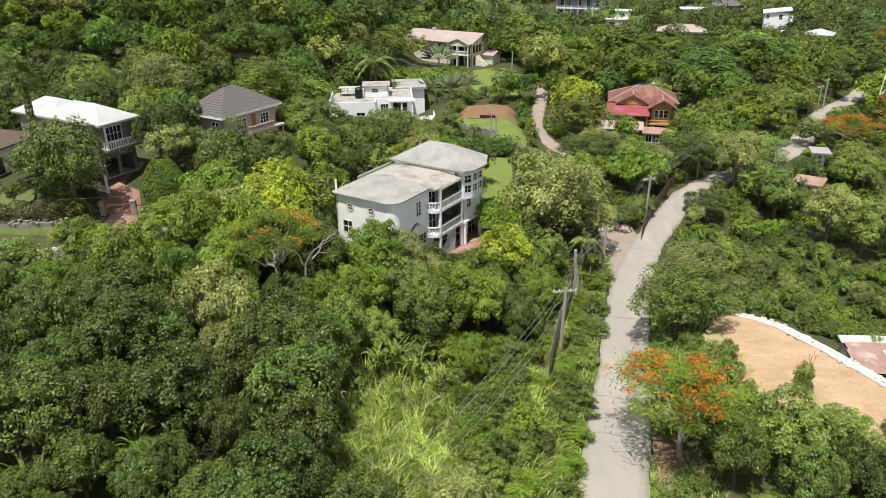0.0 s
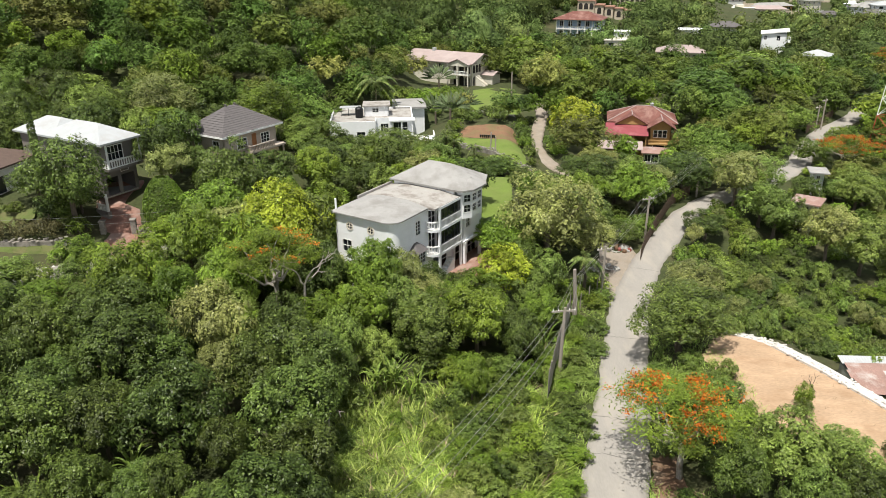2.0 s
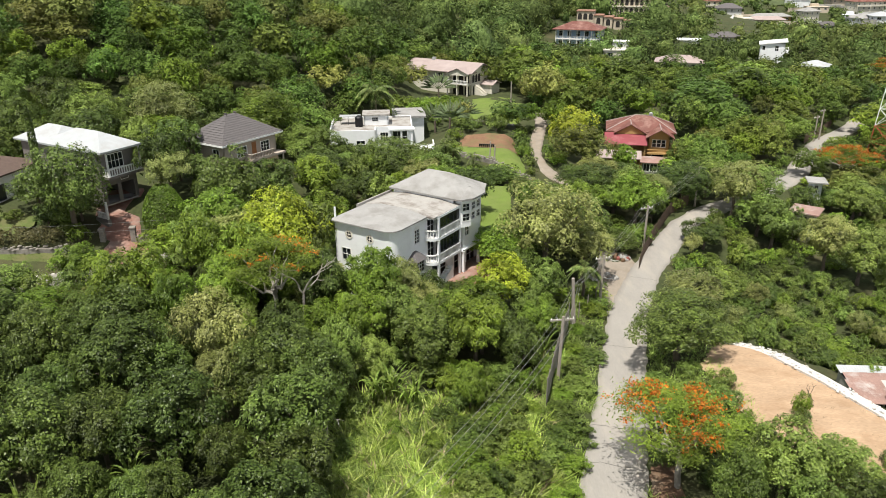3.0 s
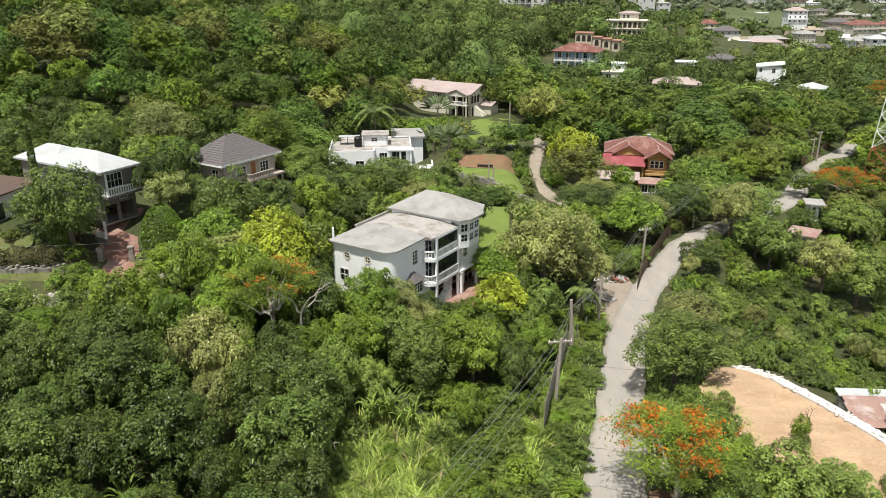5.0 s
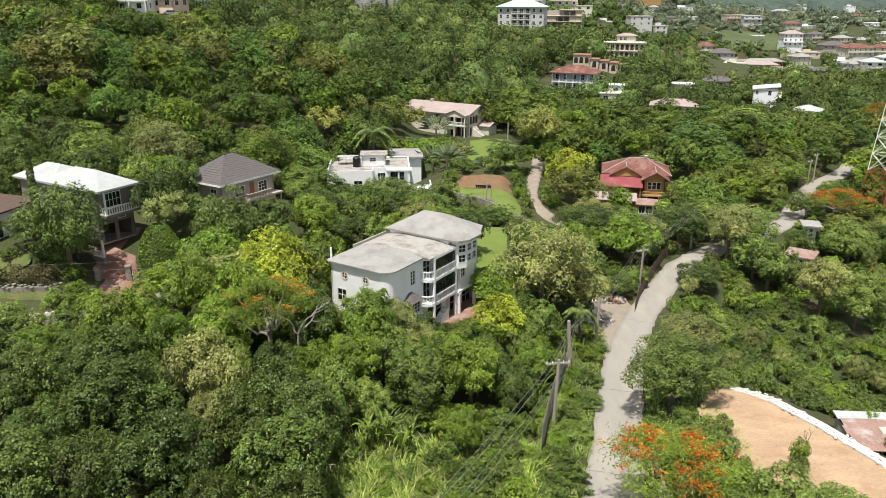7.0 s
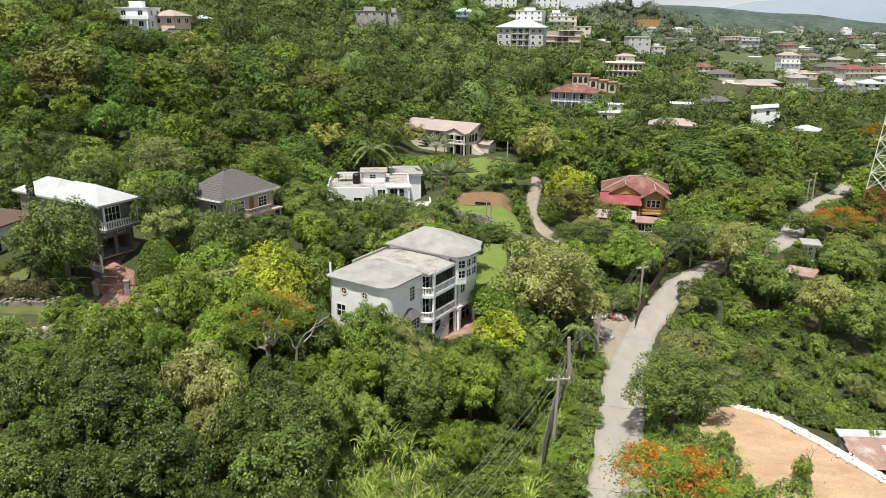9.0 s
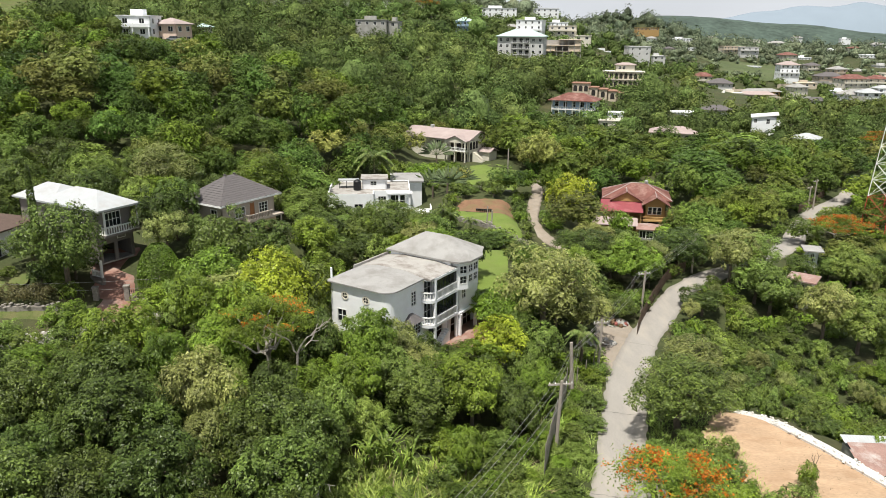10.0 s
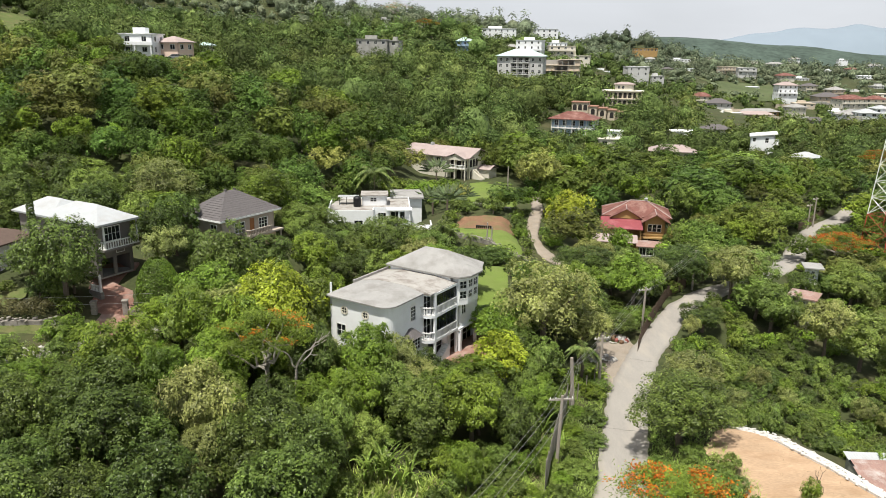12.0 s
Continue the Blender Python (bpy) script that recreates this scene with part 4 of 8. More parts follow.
def grey_roof_house():
    h = thing("house", pose(-29.8, 98.0, 0, 0, 0, TURN), "two-storey beige house with dark grey shingle roof", "house")
    g, f, e = 8.0, 10.9, 13.7
    x0, x1, y0, y1 = -7.6, -0.8, 0.8, 10.8
    wall(h, (x0, y0), (x1, y0), g, e, BEIGE_WALL, [(0.8, 2.0, 11.6, 12.9), (4.6, 5.8, 11.6, 12.9)])
    wall(h, (x1, y0), (x1, y1), f, e, BEIGE_WALL, [(2.4, 4.2, 11.4, 12.8), (5.2, 6.1, 10.95, 13.1), (7.0, 8.6, 11.4, 12.8)], win=False)
    for hole in ((2.4, 4.2, 11.4, 12.8), (7.0, 8.6, 11.4, 12.8)):
        window(h, (x1, y0), (x1, y1), hole, (3, 3))
    bm = boxes((0, 0.9, 0.06, 0.12, 0, 2.15))
    bm.transform(turned((x1, y0), (x1, y1), 5.2, 0, 10.95))
    part("door", bm, WOOD_DOOR, h, "brown wooden door")
    wall(h, (x1, y0), (x1, y1), g, f, BEIGE_WALL, [(4.0, 6.6, 8.05, 10.4), (7.4, 9.2, 8.05, 10.4)], win=False)
    part("store_back_wall", boxes((x1 - 3.2, x1 - 3, y0 + 0.3, y1 - 0.3, g, f)), GREY_WALL, h)
    wall(h, (x1, y1), (x0, y1), g, e, BEIGE_WALL)
    wall(h, (x0, y1), (x0, y0), g, e, BEIGE_WALL, [(2, 3.2, 11.6, 12.9)])
    part("balcony_slab", boxes((x1, x1 + 1.5, y0 + 3.6, y1 + 0.4, f - 0.2, f + 0.05)), BEIGE_WALL, h)
    balustrade(h, [(x1 + 0.1, y0 + 3.7), (x1 + 1.4, y0 + 3.7), (x1 + 1.4, y0 + 8.2)], f + 0.05, 0.85, 0.3, BEIGE_WALL)
    part("wooden_hatch", boxes((x1 + 1.42, x1 + 1.5, y0 + 6.6, y0 + 8.8, f - 1.8, f - 0.25)), surface("plywood", (0.36, 0.27, 0.17)), h, "bare plywood panel under the balcony")
    for y in (y0 + 3.9, y0 + 6.2, y1):
        part("post", boxes((x1 + 1.2, x1 + 1.4, y - 0.1, y + 0.1, g, f - 0.2)), BEIGE_WALL, h)
    bm = bmesh.new()
    hip_roof(bm, -8.4, 0.0, 0.0, 11.6, e + 0.15, 3.0, (-4.5, 5.1, -4.5, 6.9), 0.2, courses=13)
    part("roof", bm, ROOF_GREY, h, "dark grey hipped shingle roof")
    part("fascia", boxes((-8.45, 0.05, -0.03, 0.02, e - 0.1, e + 0.16), (0.0, 0.04, 0.02, 11.6, e - 0.1, e + 0.16)), WHITE_TRIM, h)
    part("roof_finial", boxes((-4.7, -4.3, 5.0, 5.2, e + 3.1, e + 3.4), (-4.7, -4.3, 6.7, 6.95, e + 3.1, e + 3.35)), ROOF_GREY, h)


def flat_roof_house():
    h = thing("house", pose(-20.6, 133.0, 0, 0, 0, 4), "white flat-roofed modern house with roof water tank", "house")
    g, e = 1.8, 7.6
    wall(h, (0, 0), (8.6, 0), g, e + 0.35, WHITE, [(1.5, 3.0, 4.6, 6), (5, 6.5, 4.6, 6)])
    wall(h, (8.6, 0), (8.6, 3.0), g, e + 0.35, WHITE)
    wall(h, (8.6, 3.0), (15.5, 3.0), g, e + 0.3, WHITE, [(0.8, 2.2, 5.2, 6.8), (3.2, 5.8, 4.9, 7.0)], bars=(3, 2))
    wall(h, (15.5, 3.0), (15.5, 13), g, e + 0.3, WHITE, [(1, 2.6, 5.1, 7.1), (3.4, 5.0, 5.1, 7.1)])
    wall(h, (15.5, 13), (0, 13), g, e + 0.3, WHITE)
    wall(h, (0, 13), (0, 0), g, e + 0.35, WHITE, [(4, 5.5, 5, 6.4)])
    part("roof", boxes((0.2, 15.3, 3.2, 12.8, e - 0.2, e), (0.2, 8.4, 0.2, 3.2, e - 0.2, e)), ROOF_TERRACE, h, "stained flat concrete roof")
    for a, b in (((6.3, 6.0), (11.0, 6.0)), ((11.0, 6.0), (11.0, 10.0)), ((11.0, 10.0), (6.3, 10.0)), ((6.3, 10.0), (6.3, 6.0))):
        wall(h, a, b, e, e + 1.9, WHITE, [(1.6, 2.7, e + 0.8, e + 1.5)])
    part("penthouse_roof", boxes((6.0, 11.3, 5.7, 10.3, e + 1.9, e + 2.1)), ROOF_TERRACE, h, "weathered flat slab roof")
    part("awning", boxes((1.6, 5.6, 6.8, 8.6, e + 1.5, e + 1.6)), ROOF_WHITE, h, "light sheet awning on the roof")
    for x in (1.8, 3.2):
        part("post", boxes((x, x + 0.1, 6.9, 7.0, e, e + 1.5)), IRON, h)
    t = thing("water_tank", pose(-15.6, 138.6, e), "tall black plastic water tank on the flat roof", "water tank")
    bm = bmesh.new()
    tube(bm, [(0, 0, 0), (0, 0, 1.7), (0, 0, 1.95), (0, 0, 2.1)], [0.75, 0.75, 0.5, 0.2], 16)
    part("drum", bm, BLACK, t)
    # terrace on the garden side
    part("terrace_slab", boxes((14.0, 19.4, -1.0, 3.0, 4.1, 4.4)), WHITE, h)
    balustrade(h, [(14.1, 2.9), (14.1, -0.9), (19.3, -0.9), (19.3, 2.9)], 4.4, 0.95, 0.33)
    for x, y in ((14.2, -0.8), (19.2, -0.8), (19.2, 2.8)):
        part("column", boxes((x - 0.15, x + 0.15, y - 0.15, y + 0.15, g, 4.1)), WHITE, h)
    for x in (11.3, 13.3, 15.3):
        part("column", boxes((x - 0.14, x + 0.14, 1.2, 1.48, 4.4, e)), WHITE, h)
    part("porch_roof", boxes((11.0, 15.8, 1.0, 3.0, e, e + 0.25)), WHITE, h)
    w = thing("house_wing", pose(-9.6, 146.8, 0, 0, 0, 4), "low white rear wing with flat roof", "house")
    part("wall", boxes((0.2, 6.2, 0.2, 8, 2.0, 7.5)), WHITE, w)
    part("roof", boxes((-0.2, 6.6, -0.4, 8.4, 7.5, 7.85)), ROOF_PALE, w, "pale flat roof slab")


def pink_roof_house():
    h = thing("house", pose(-9.6, 199.8, 0, 0, 0, -33), "two-storey cream house with pink roof and arched verandas", "house")
    g, f, e = 4.2, 7.2, 9.8
    W, D = 20.4, 10.5
    wall(h, (0.3, 0.5), (14.3, 0.5), g, e, CREAM_WALL, [(1.5, 3, 7.9, 9.2), (5, 6.5, 7.9, 9.2), (10, 11.6, 7.5, 9.3)])
    wall(h, (14.3, 0.5), (W, 0.5), g, e, CREAM_WALL)
    arch_row(h, (14.3, 0.5), (W, 0.5), 0.4, 5.7, 3, 7.3, 1.3, 2.1)
    arch_row(h, (14.3, 0.5), (W, 0.5), 0.4, 5.7, 3, 4.3, 1.3, 2.4)
    wall(h, (W, 0.5), (W, D), g, e, CREAM_WALL)
    arch_row(h, (W, 0.5), (W, D), 0.3, 4.6, 3, 7.4, 1.1, 2.0)
    arch_row(h, (W, 0.5), (W, D), 0.4, 4.4, 2, 4.3, 1.3, 2.3)
    bm = bmesh.new()
    a = [bm.verts.new((x, -1.3, z)) for x, z in ((14.4, e - 0.1), (W - 0.1, e - 0.1), ((14.2 + W) / 2, e + 1.05))]
    b = [bm.verts.new((v.co.x, -1.12, v.co.z)) for v in a]
    bm.faces.new(a)
    bm.faces.new(b[::-1])
    for i in range(3):
        bm.faces.new((b[i], b[(i + 1) % 3], a[(i + 1) % 3], a[i]))
    part("gable_wall", bm, CREAM_WALL, h, "cream gable over the veranda")
    part("beam", boxes((14.2, W, -1.3, -1.1, e - 0.5, e - 0.1)), CREAM_WALL, h)
    wall(h, (W, D), (0.3, D), g, e, CREAM_WALL)
    wall(h, (0.3, D), (0.3, 0.5), g, e, CREAM_WALL)
    bm = bmesh.new()
    for x in (W - 0.22,):
        a = [bm.verts.new((x, y, z)) for y, z in ((0.5, e), (D, e), ((D + 0.5) / 2, e + 1.75))]
        b = [bm.verts.new((x + 0.22, y, z)) for y, z in ((0.5, e), (D, e), ((D + 0.5) / 2, e + 1.75))]
        bm.faces.new(a)
        bm.faces.new(b[::-1])
        for i in range(3):
            bm.faces.new((a[i], b[i], b[(i + 1) % 3], a[(i + 1) % 3]))
    part("gable_wall", bm, CREAM_WALL, h)
    bm = bmesh.new()
    gable_roof(bm, -0.8, W + 0.7, -0.5, D + 0.9, e, 1.95, "x")
    part("roof", bm, ROOF_PINK, h, "faded pink metal gable roof")
    bm = bmesh.new()
    gable_roof(bm, 14.0, W + 0.2, -1.6, 3.0, e - 0.1, 1.3, "y", 0.14)
    part("porch_gable_roof", bm, ROOF_PINK, h, "small pink front gable")
    part("veranda_slab", boxes((14.0, W, -1.4, 0.5, f - 0.2, f)), CREAM_WALL, h)
    balustrade(h, [(14.1, 0.4), (14.1, -1.3), (W, -1.3)], f, 0.9, 0.4)
    for x in (14.2, 17.1, W - 0.2):
        part("column", boxes((x - 0.15, x + 0.15, -1.35, -1.05, g, e)), CREAM_WALL, h)
    part("side_porch", boxes((W, W + 3.4, 5.2, 9.2, g, 6.5)), CREAM_WALL, h)
    bm = bmesh.new()
    gable_roof(bm, W - 0.2, W + 3.9, 4.8, 9.6, 6.5, 0.9, "x", 0.12)
    part("side_porch_roof", bm, ROOF_PINK, h, "small pink porch roof")
    bm = bmesh.new()
    for i in range(10):
        box(bm, W + 0.2 + i * 0.3, W + 0.5 + i * 0.3, 1.6, 3.4, 3.8, 6.9 - i * 0.26)
    part("stair", bm, CREAM_WALL, h, "outside stair with solid sides")
    part("roof_vent", boxes((5.6, 6.4, 4.8, 5.6, e + 1.9, e + 2.7)), ROOF_WHITE, h, "pale turbine roof vent")


def red_roof_house():
    h = thing("house", pose(33.9, 146.0, 0.35, 0, 0, -12), "ochre timber house with rusty red hipped roof", "house")
    g, e = -2.2, 4.0
    wall(h, (0.5, 3.0), (8.0, 3.0), g, e, OCHRE_WALL, [(1, 2.2, 1.2, 2.6)])
    wall(h, (8.0, 3.0), (8.0, 0.2), g, e - 0.4, OCHRE_WALL)
    wall(h, (8.0, 0.2), (12.0, 0.2), g, e - 0.4, OCHRE_WALL, [(0.7, 1.4, 1.5, 2.9), (1.6, 2.3, 1.5, 2.9), (2.5, 3.2, 1.5, 2.9), (0.8, 3.0, -1.4, -0.1)], bars=(1, 2))
    wall(h, (12.0, 0.2), (12.0, 9.8), g, e - 0.4, OCHRE_WALL, [(1, 2.4, 1.2, 2.6), (6, 7.4, 1.2, 2.6)])
    wall(h, (12.0, 9.8), (0.5, 9.8), g, e, OCHRE_WALL)
    wall(h, (0.5, 9.8), (0.5, 3.0), g, e, OCHRE_WALL)
    part("green_shutter_screen", boxes((12.05, 12.12, 0.8, 8.6, 1.0, 3.3)), GREEN_SHUTTER, h, "dark green shutter screen")
    part("balcony_slab", boxes((7.4, 13.6, -1.0, 0.2, 0.2, 0.4), (12.0, 13.6, 0.2, 9.0, 0.2, 0.4)), OCHRE_WALL, h)
    balustrade(h, [(7.5, -0.9), (13.5, -0.9), (13.5, 9.0)], 0.4, 0.8, 0.5, OCHRE_WALL)
    bm = bmesh.new()
    hip_roof(bm, -0.6, 13.4, 2.0, 11.4, e, 2.5, (5.2, 6.6, 8.4, 6.6), 0.2)
    part("roof", bm, ROOF_RED, h, "weathered red hipped roof")
    bm = bmesh.new()
    gable_roof(bm, 7.3, 12.9, -1.2, 6.0, e - 0.6, 1.7, "y", 0.14)
    part("gable_roof", bm, ROOF_RED, h, "weathered red front gable roof")
    zr = e + 2.52
    for a, b in (((5.2, 6.6, zr), (8.4, 6.6, zr)), ((-0.6, 2.0, e), (5.2, 6.6, zr)), ((13.4, 2.0, e), (8.4, 6.6, zr)), ((13.4, 11.4, e), (8.4, 6.6, zr)), ((-0.6, 11.4, e), (5.2, 6.6, zr)),
                 ((10.1, -1.2, e + 1.26), (10.1, 4.4, e + 1.26)), ((4.3, 0.8, e + 1.74), (4.3, 5.6, e + 1.74))):
        bm = bmesh.new()
        tube(bm, [a, b], [0.11, 0.11], 6)
        part("ridge_cap", bm, ROOF_PINK, h, "faded pale ridge capping")
    bm = bmesh.new()
    tube(bm, [(8.3, 6.6, zr), (8.3, 6.6, zr + 0.5), (8.3, 6.6, zr + 0.65)], [0.3, 0.42, 0.12], 10)
    part("roof_vent", bm, ROOF_WHITE, h, "pale turbine roof vent")
    bm = bmesh.new()
    a = [bm.verts.new(p) for p in ((8.0, 0.2, e - 0.4), (12.0, 0.2, e - 0.4), (10.1, 0.2, e + 0.95))]
    b = [bm.verts.new(p) for p in ((8.0, 0.4, e - 0.4), (12.0, 0.4, e - 0.4), (10.1, 0.4, e + 0.95))]
    bm.faces.new(a)
    bm.faces.new(b[::-1])
    for i in range(3):
        bm.faces.new((a[i], b[i], b[(i + 1) % 3], a[(i + 1) % 3]))
    part("gable_wall", bm, OCHRE_WALL, h)
    bm = bmesh.new()
    gable_roof(bm, 1.0, 7.6, 0.8, 6.8, e - 0.3, 1.9, "y", 0.12)
    part("gable_roof", bm, ROOF_RED, h, "weathered red side gable roof")
    bm = bmesh.new()
    a = [bm.verts.new(p) for p in ((1.4, 1.2, e - 0.3), (7.2, 1.2, e - 0.3), (4.3, 1.2, e + 1.5))]
    b = [bm.verts.new(p) for p in ((1.4, 1.4, e - 0.3), (7.2, 1.4, e - 0.3), (4.3, 1.4, e + 1.5))]
    bm.faces.new(a)
    bm.faces.new(b[::-1])
    part("gable_wall", bm, OCHRE_WALL, h)
    bm = bmesh.new()
    v = [bm.verts.new(p) for p in ((-0.8, -2.2, 2.3), (7.6, -2.2, 2.3), (7.6, 1.8, 3.8), (-0.8, 1.8, 3.8))]
    u = [bm.verts.new(q.co - Vector((0, 0, 0.12))) for q in v]
    bm.faces.new(v)
    bm.faces.new(u[::-1])
    for i in range(4):
        bm.faces.new((u[i], u[(i + 1) % 4], v[(i + 1) % 4], v[i]))
    part("lean_to_roof", bm, ROOF_MAGENTA, h, "faded crimson lean-to roof")
    part("lean_to_wall", boxes((0.0, 7.4, -1.4, -1.2, g, 0.6)), OCHRE_WALL, h)
    for x in (0.0, 2.4, 4.8, 7.2):
        part("post", boxes((x - 0.1, x + 0.1, -1.9, -1.7, g, 2.3)), OCHRE_WALL, h)
    bm = bmesh.new()
    v = [bm.verts.new(p) for p in ((-2.2, -5.2, 0.2), (6.6, -5.2, 0.2), (6.6, -2.0, 1.1), (-2.2, -2.0, 1.1))]
    u = [bm.verts.new(q.co - Vector((0, 0, 0.12))) for q in v]
    bm.faces.new(v)
    bm.faces.new(u[::-1])
    for i in range(4):
        bm.faces.new((u[i], u[(i + 1) % 4], v[(i + 1) % 4], v[i]))
    part("porch_roof", bm, ROOF_PINK, h, "faded pinkish porch roof")
    for x in (-2.0, 2.2, 6.4):
        part("post", boxes((x - 0.1, x + 0.1, -5.0, -4.8, g - 1, 0.2)), OCHRE_WALL, h)
    # shed and yard wall in front
    s = thing("garden_shed", pose(39.0, 138.0, gz(41, 140) - 0.2, 0, 0, -14), "small garden shed with glazed front and patched roof", "shed")
    wall(s, (0, 0), (4.4, 0), 0, 3.0, CONCRETE, [(0.3, 1.4, 1.3, 2.7), (1.6, 2.8, 1.3, 2.7), (3.0, 4.1, 1.3, 2.7)], bars=(2, 1))
    wall(s, (4.4, 0), (4.4, 4), 0, 3.0, OCHRE_WALL)
    wall(s, (4.4, 4), (0, 4), 0, 3.0, OCHRE_WALL)
    wall(s, (0, 4), (0, 0), 0, 3.0, OCHRE_WALL)
    bm = bmesh.new()
    hip_roof(bm, -0.4, 4.8, -0.5, 4.4, 3.1, 0.7, None, 0.12)
    part("roof", bm, RUST, s, "patched rusty sheet roof")
    y = thing("yard_wall", pose(39.0, 144.4, -2.6, 0, 0, -14), "stained concrete yard wall in front of the house", "wall")
    part("wall", boxes((0, 9.0, 0, 0.25, 0, 2.6), (0, 0.25, -3.5, 0, 0, 2.4)), CONCRETE, y)


main_house()
white_roof_house()
grey_roof_house()
flat_roof_house()
pink_roof_house()
red_roof_house()


# ---- plants ----
def crown_points(rng, r, depth, lobes, leaves):
    """Leaves on a crown of rounded lobes, each of smaller clumps with gaps between; the crown's middle is at z = 0."""
    i = np.arange(lobes) + rng.uniform(-0.3, 0.3, lobes)
    zz = 1 - 1.28 * (i + 0.5) / lobes
    q = i * 2.39996 + rng.uniform(0, 6.28)
    d = np.stack([np.sqrt(np.maximum(0.02, 1 - zz * zz)) * np.cos(q), np.sqrt(np.maximum(0.02, 1 - zz * zz)) * np.sin(q), zz], 1)
    c = d * rng.uniform(0.42, 0.72, (lobes, 1)) * np.array([r, r, depth / 2])
    R = r * rng.uniform(0.26, 0.42, lobes) * (22 / lobes) ** 0.25
    m = 9
    k = np.repeat(np.arange(lobes), m)
    e = unit(0.8 * rng.normal(size=(len(k), 3)) + 0.9 * d[k] + np.array([0, 0, 0.4]))
    p = c[k] + e * (R[k] * 0.8)[:, None]
    pr = R[k] * rng.uniform(0.28, 0.48, len(k))
    w = pr ** 2 / (pr ** 2).sum()
    n = rng.choice(len(k), leaves, p=w)
    o = unit(rng.normal(size=(leaves, 3)) + 0.75 * e[n] + np.array([0, 0, 0.3]))
    P = p[n] + o * (pr[n] * rng.uniform(0.6, 1.12, leaves))[:, None]
    N = unit(0.6 * o + 0.5 * e[n] + np.array([0, 0, 0.45]) + 0.28 * rng.normal(size=(leaves, 3)))
    return P, N, c, R


def limb(rng, bm, a, b, r0, r1, bend=0.12, segs=6, n=4):
    a, b = Vector(a), Vector(b)
    ln = (b - a).length
    pts, rad = [], []
    for i in range(n + 1):
        f = i / n
        off = Vector(rng.normal(size=3)) * ln * bend * math.sin(math.pi * f) * 0.6
        pts.append(a.lerp(b, f) + off)
        rad.append(r0 + (r1 - r0) * f)
    tube(bm, pts, rad, segs)
    return pts


KINDS = {
    # name: leaves material, radius, height, crown depth, clumps, leaves, leaf length, leaf width, label
    "mango": (F_DARK, 4.0, 8.0, 7.0, 24, 6600, 0.30, 0.21, "broad rounded tree with dense dark green leaves"),
    "broad": (F_MID, 4.0, 8.0, 7.0, 20, 6400, 0.31, 0.22, "leafy rounded tree with mid green foliage"),
    "fresh": (F_FRESH, 3.6, 7.0, 5.2, 18, 5800, 0.34, 0.19, "feathery tree with bright fresh green foliage"),
    "lime": (F_LIME, 3.4, 6.5, 5.0, 22, 5600, 0.29, 0.20, "small tree with bright yellow-green leaves"),
    "olive": (F_OLIVE, 3.8, 8.0, 6.0, 18, 5800, 0.29, 0.19, "tall tree with dull olive-grey foliage"),
    "shrub": (F_MID, 2.0, 2.6, 2.4, 12, 1900, 0.25, 0.18, "low spreading green shrub"),
    "bright_shrub": (F_FRESH, 1.8, 2.4, 2.2, 11, 1600, 0.26, 0.16, "low bright green shrub"),
    "dark_shrub": (F_DARK, 2.1, 3.0, 2.7, 10, 1600, 0.29, 0.22, "dense dark green thicket shrub"),
}


def crown_corners(kind, seed, lod, big=False):
    """Leaf corners of one crown, its stem standing at the origin; lod 0 is the finest."""
    _, r, h, depth, puffs, leaves, ll, lw, _ = KINDS[kind]
    if big:
        puffs, leaves, ll, lw = int(puffs * 1.5), int(leaves * 1.9), ll * 0.68, lw * 0.68
    rng = np.random.default_rng(seed)
    mid = h - depth * 0.52
    share, s = ((1.0, 0.95), (0.55, 1.16), (0.28, 1.4), (0.16, 1.8))[lod]
    n = int(leaves * share)
    P, N, c, pr = crown_points(rng, r, depth, puffs, n)
    P[:, 2] += mid
    keep = P[:, 2] > 0.05
    co = leaf_faces(P[keep], N[keep], ll * s, lw * s, rng, 3, 0.12)
    # larger inner leaves close the crown
    m = int(n * 0.10)
    d = unit(rng.normal(size=(m, 3)))
    Q = d * np.array([r * 0.6, r * 0.6, depth * 0.30]) * rng.uniform(0.6, 1, (m, 1)) + np.array([0, 0, mid])
    inner = leaf_faces(Q, unit(d + np.array([0, 0, 0.3]) + 0.4 * rng.normal(size=(m, 3))), ll * s * 2.0, lw * s * 2.4, rng, 3)
    return np.concatenate([co, inner]), c, mid


def build_tree(kind, seed, lod, big=False):
    leaf_mat, r, h, depth = KINDS[kind][:4]
    label = KINDS[kind][8]
    shrub = "shrub" in kind
    root = thing("shrub" if shrub else "tree", Matrix.Identity(4), label, "shrub" if shrub else "tree")
    co, c, mid = crown_corners(kind, seed, lod, big)
    link("crown", mesh_from("crown", co, 3, len(co)), leaf_mat, root)
    rng = np.random.default_rng(seed + 5)
    bm = bmesh.new()
    fork = max(0.25, mid - depth * 0.28)
    limb(rng, bm, (0, 0, -0.6), (0, 0, fork), r * 0.075, r * 0.055, 0.04, 7)
    for i in rng.choice(len(c), 2 if shrub else 7 if lod == 0 else 4, replace=False):
        limb(rng, bm, (0, 0, fork), tuple(c[i] * 0.92 + np.array([0, 0, mid])), r * 0.042, r * 0.012, 0.12, 5)
    part("stem" if shrub else "trunk", bm, BARK, root)
    return root


PROTO = {}
VARIANTS = 4


def placed(key, maker, m):
    """Place a thing at m: the first one is built there, later ones are copies of it."""
    if key not in PROTO:
        PROTO[key] = maker()
        PROTO[key].matrix_world = m
        return PROTO[key]
    s = PROTO[key].scale
    return copy_thing(PROTO[key], m @ Matrix.Diagonal((1 / s.x, 1 / s.y, 1 / s.z, 1)))


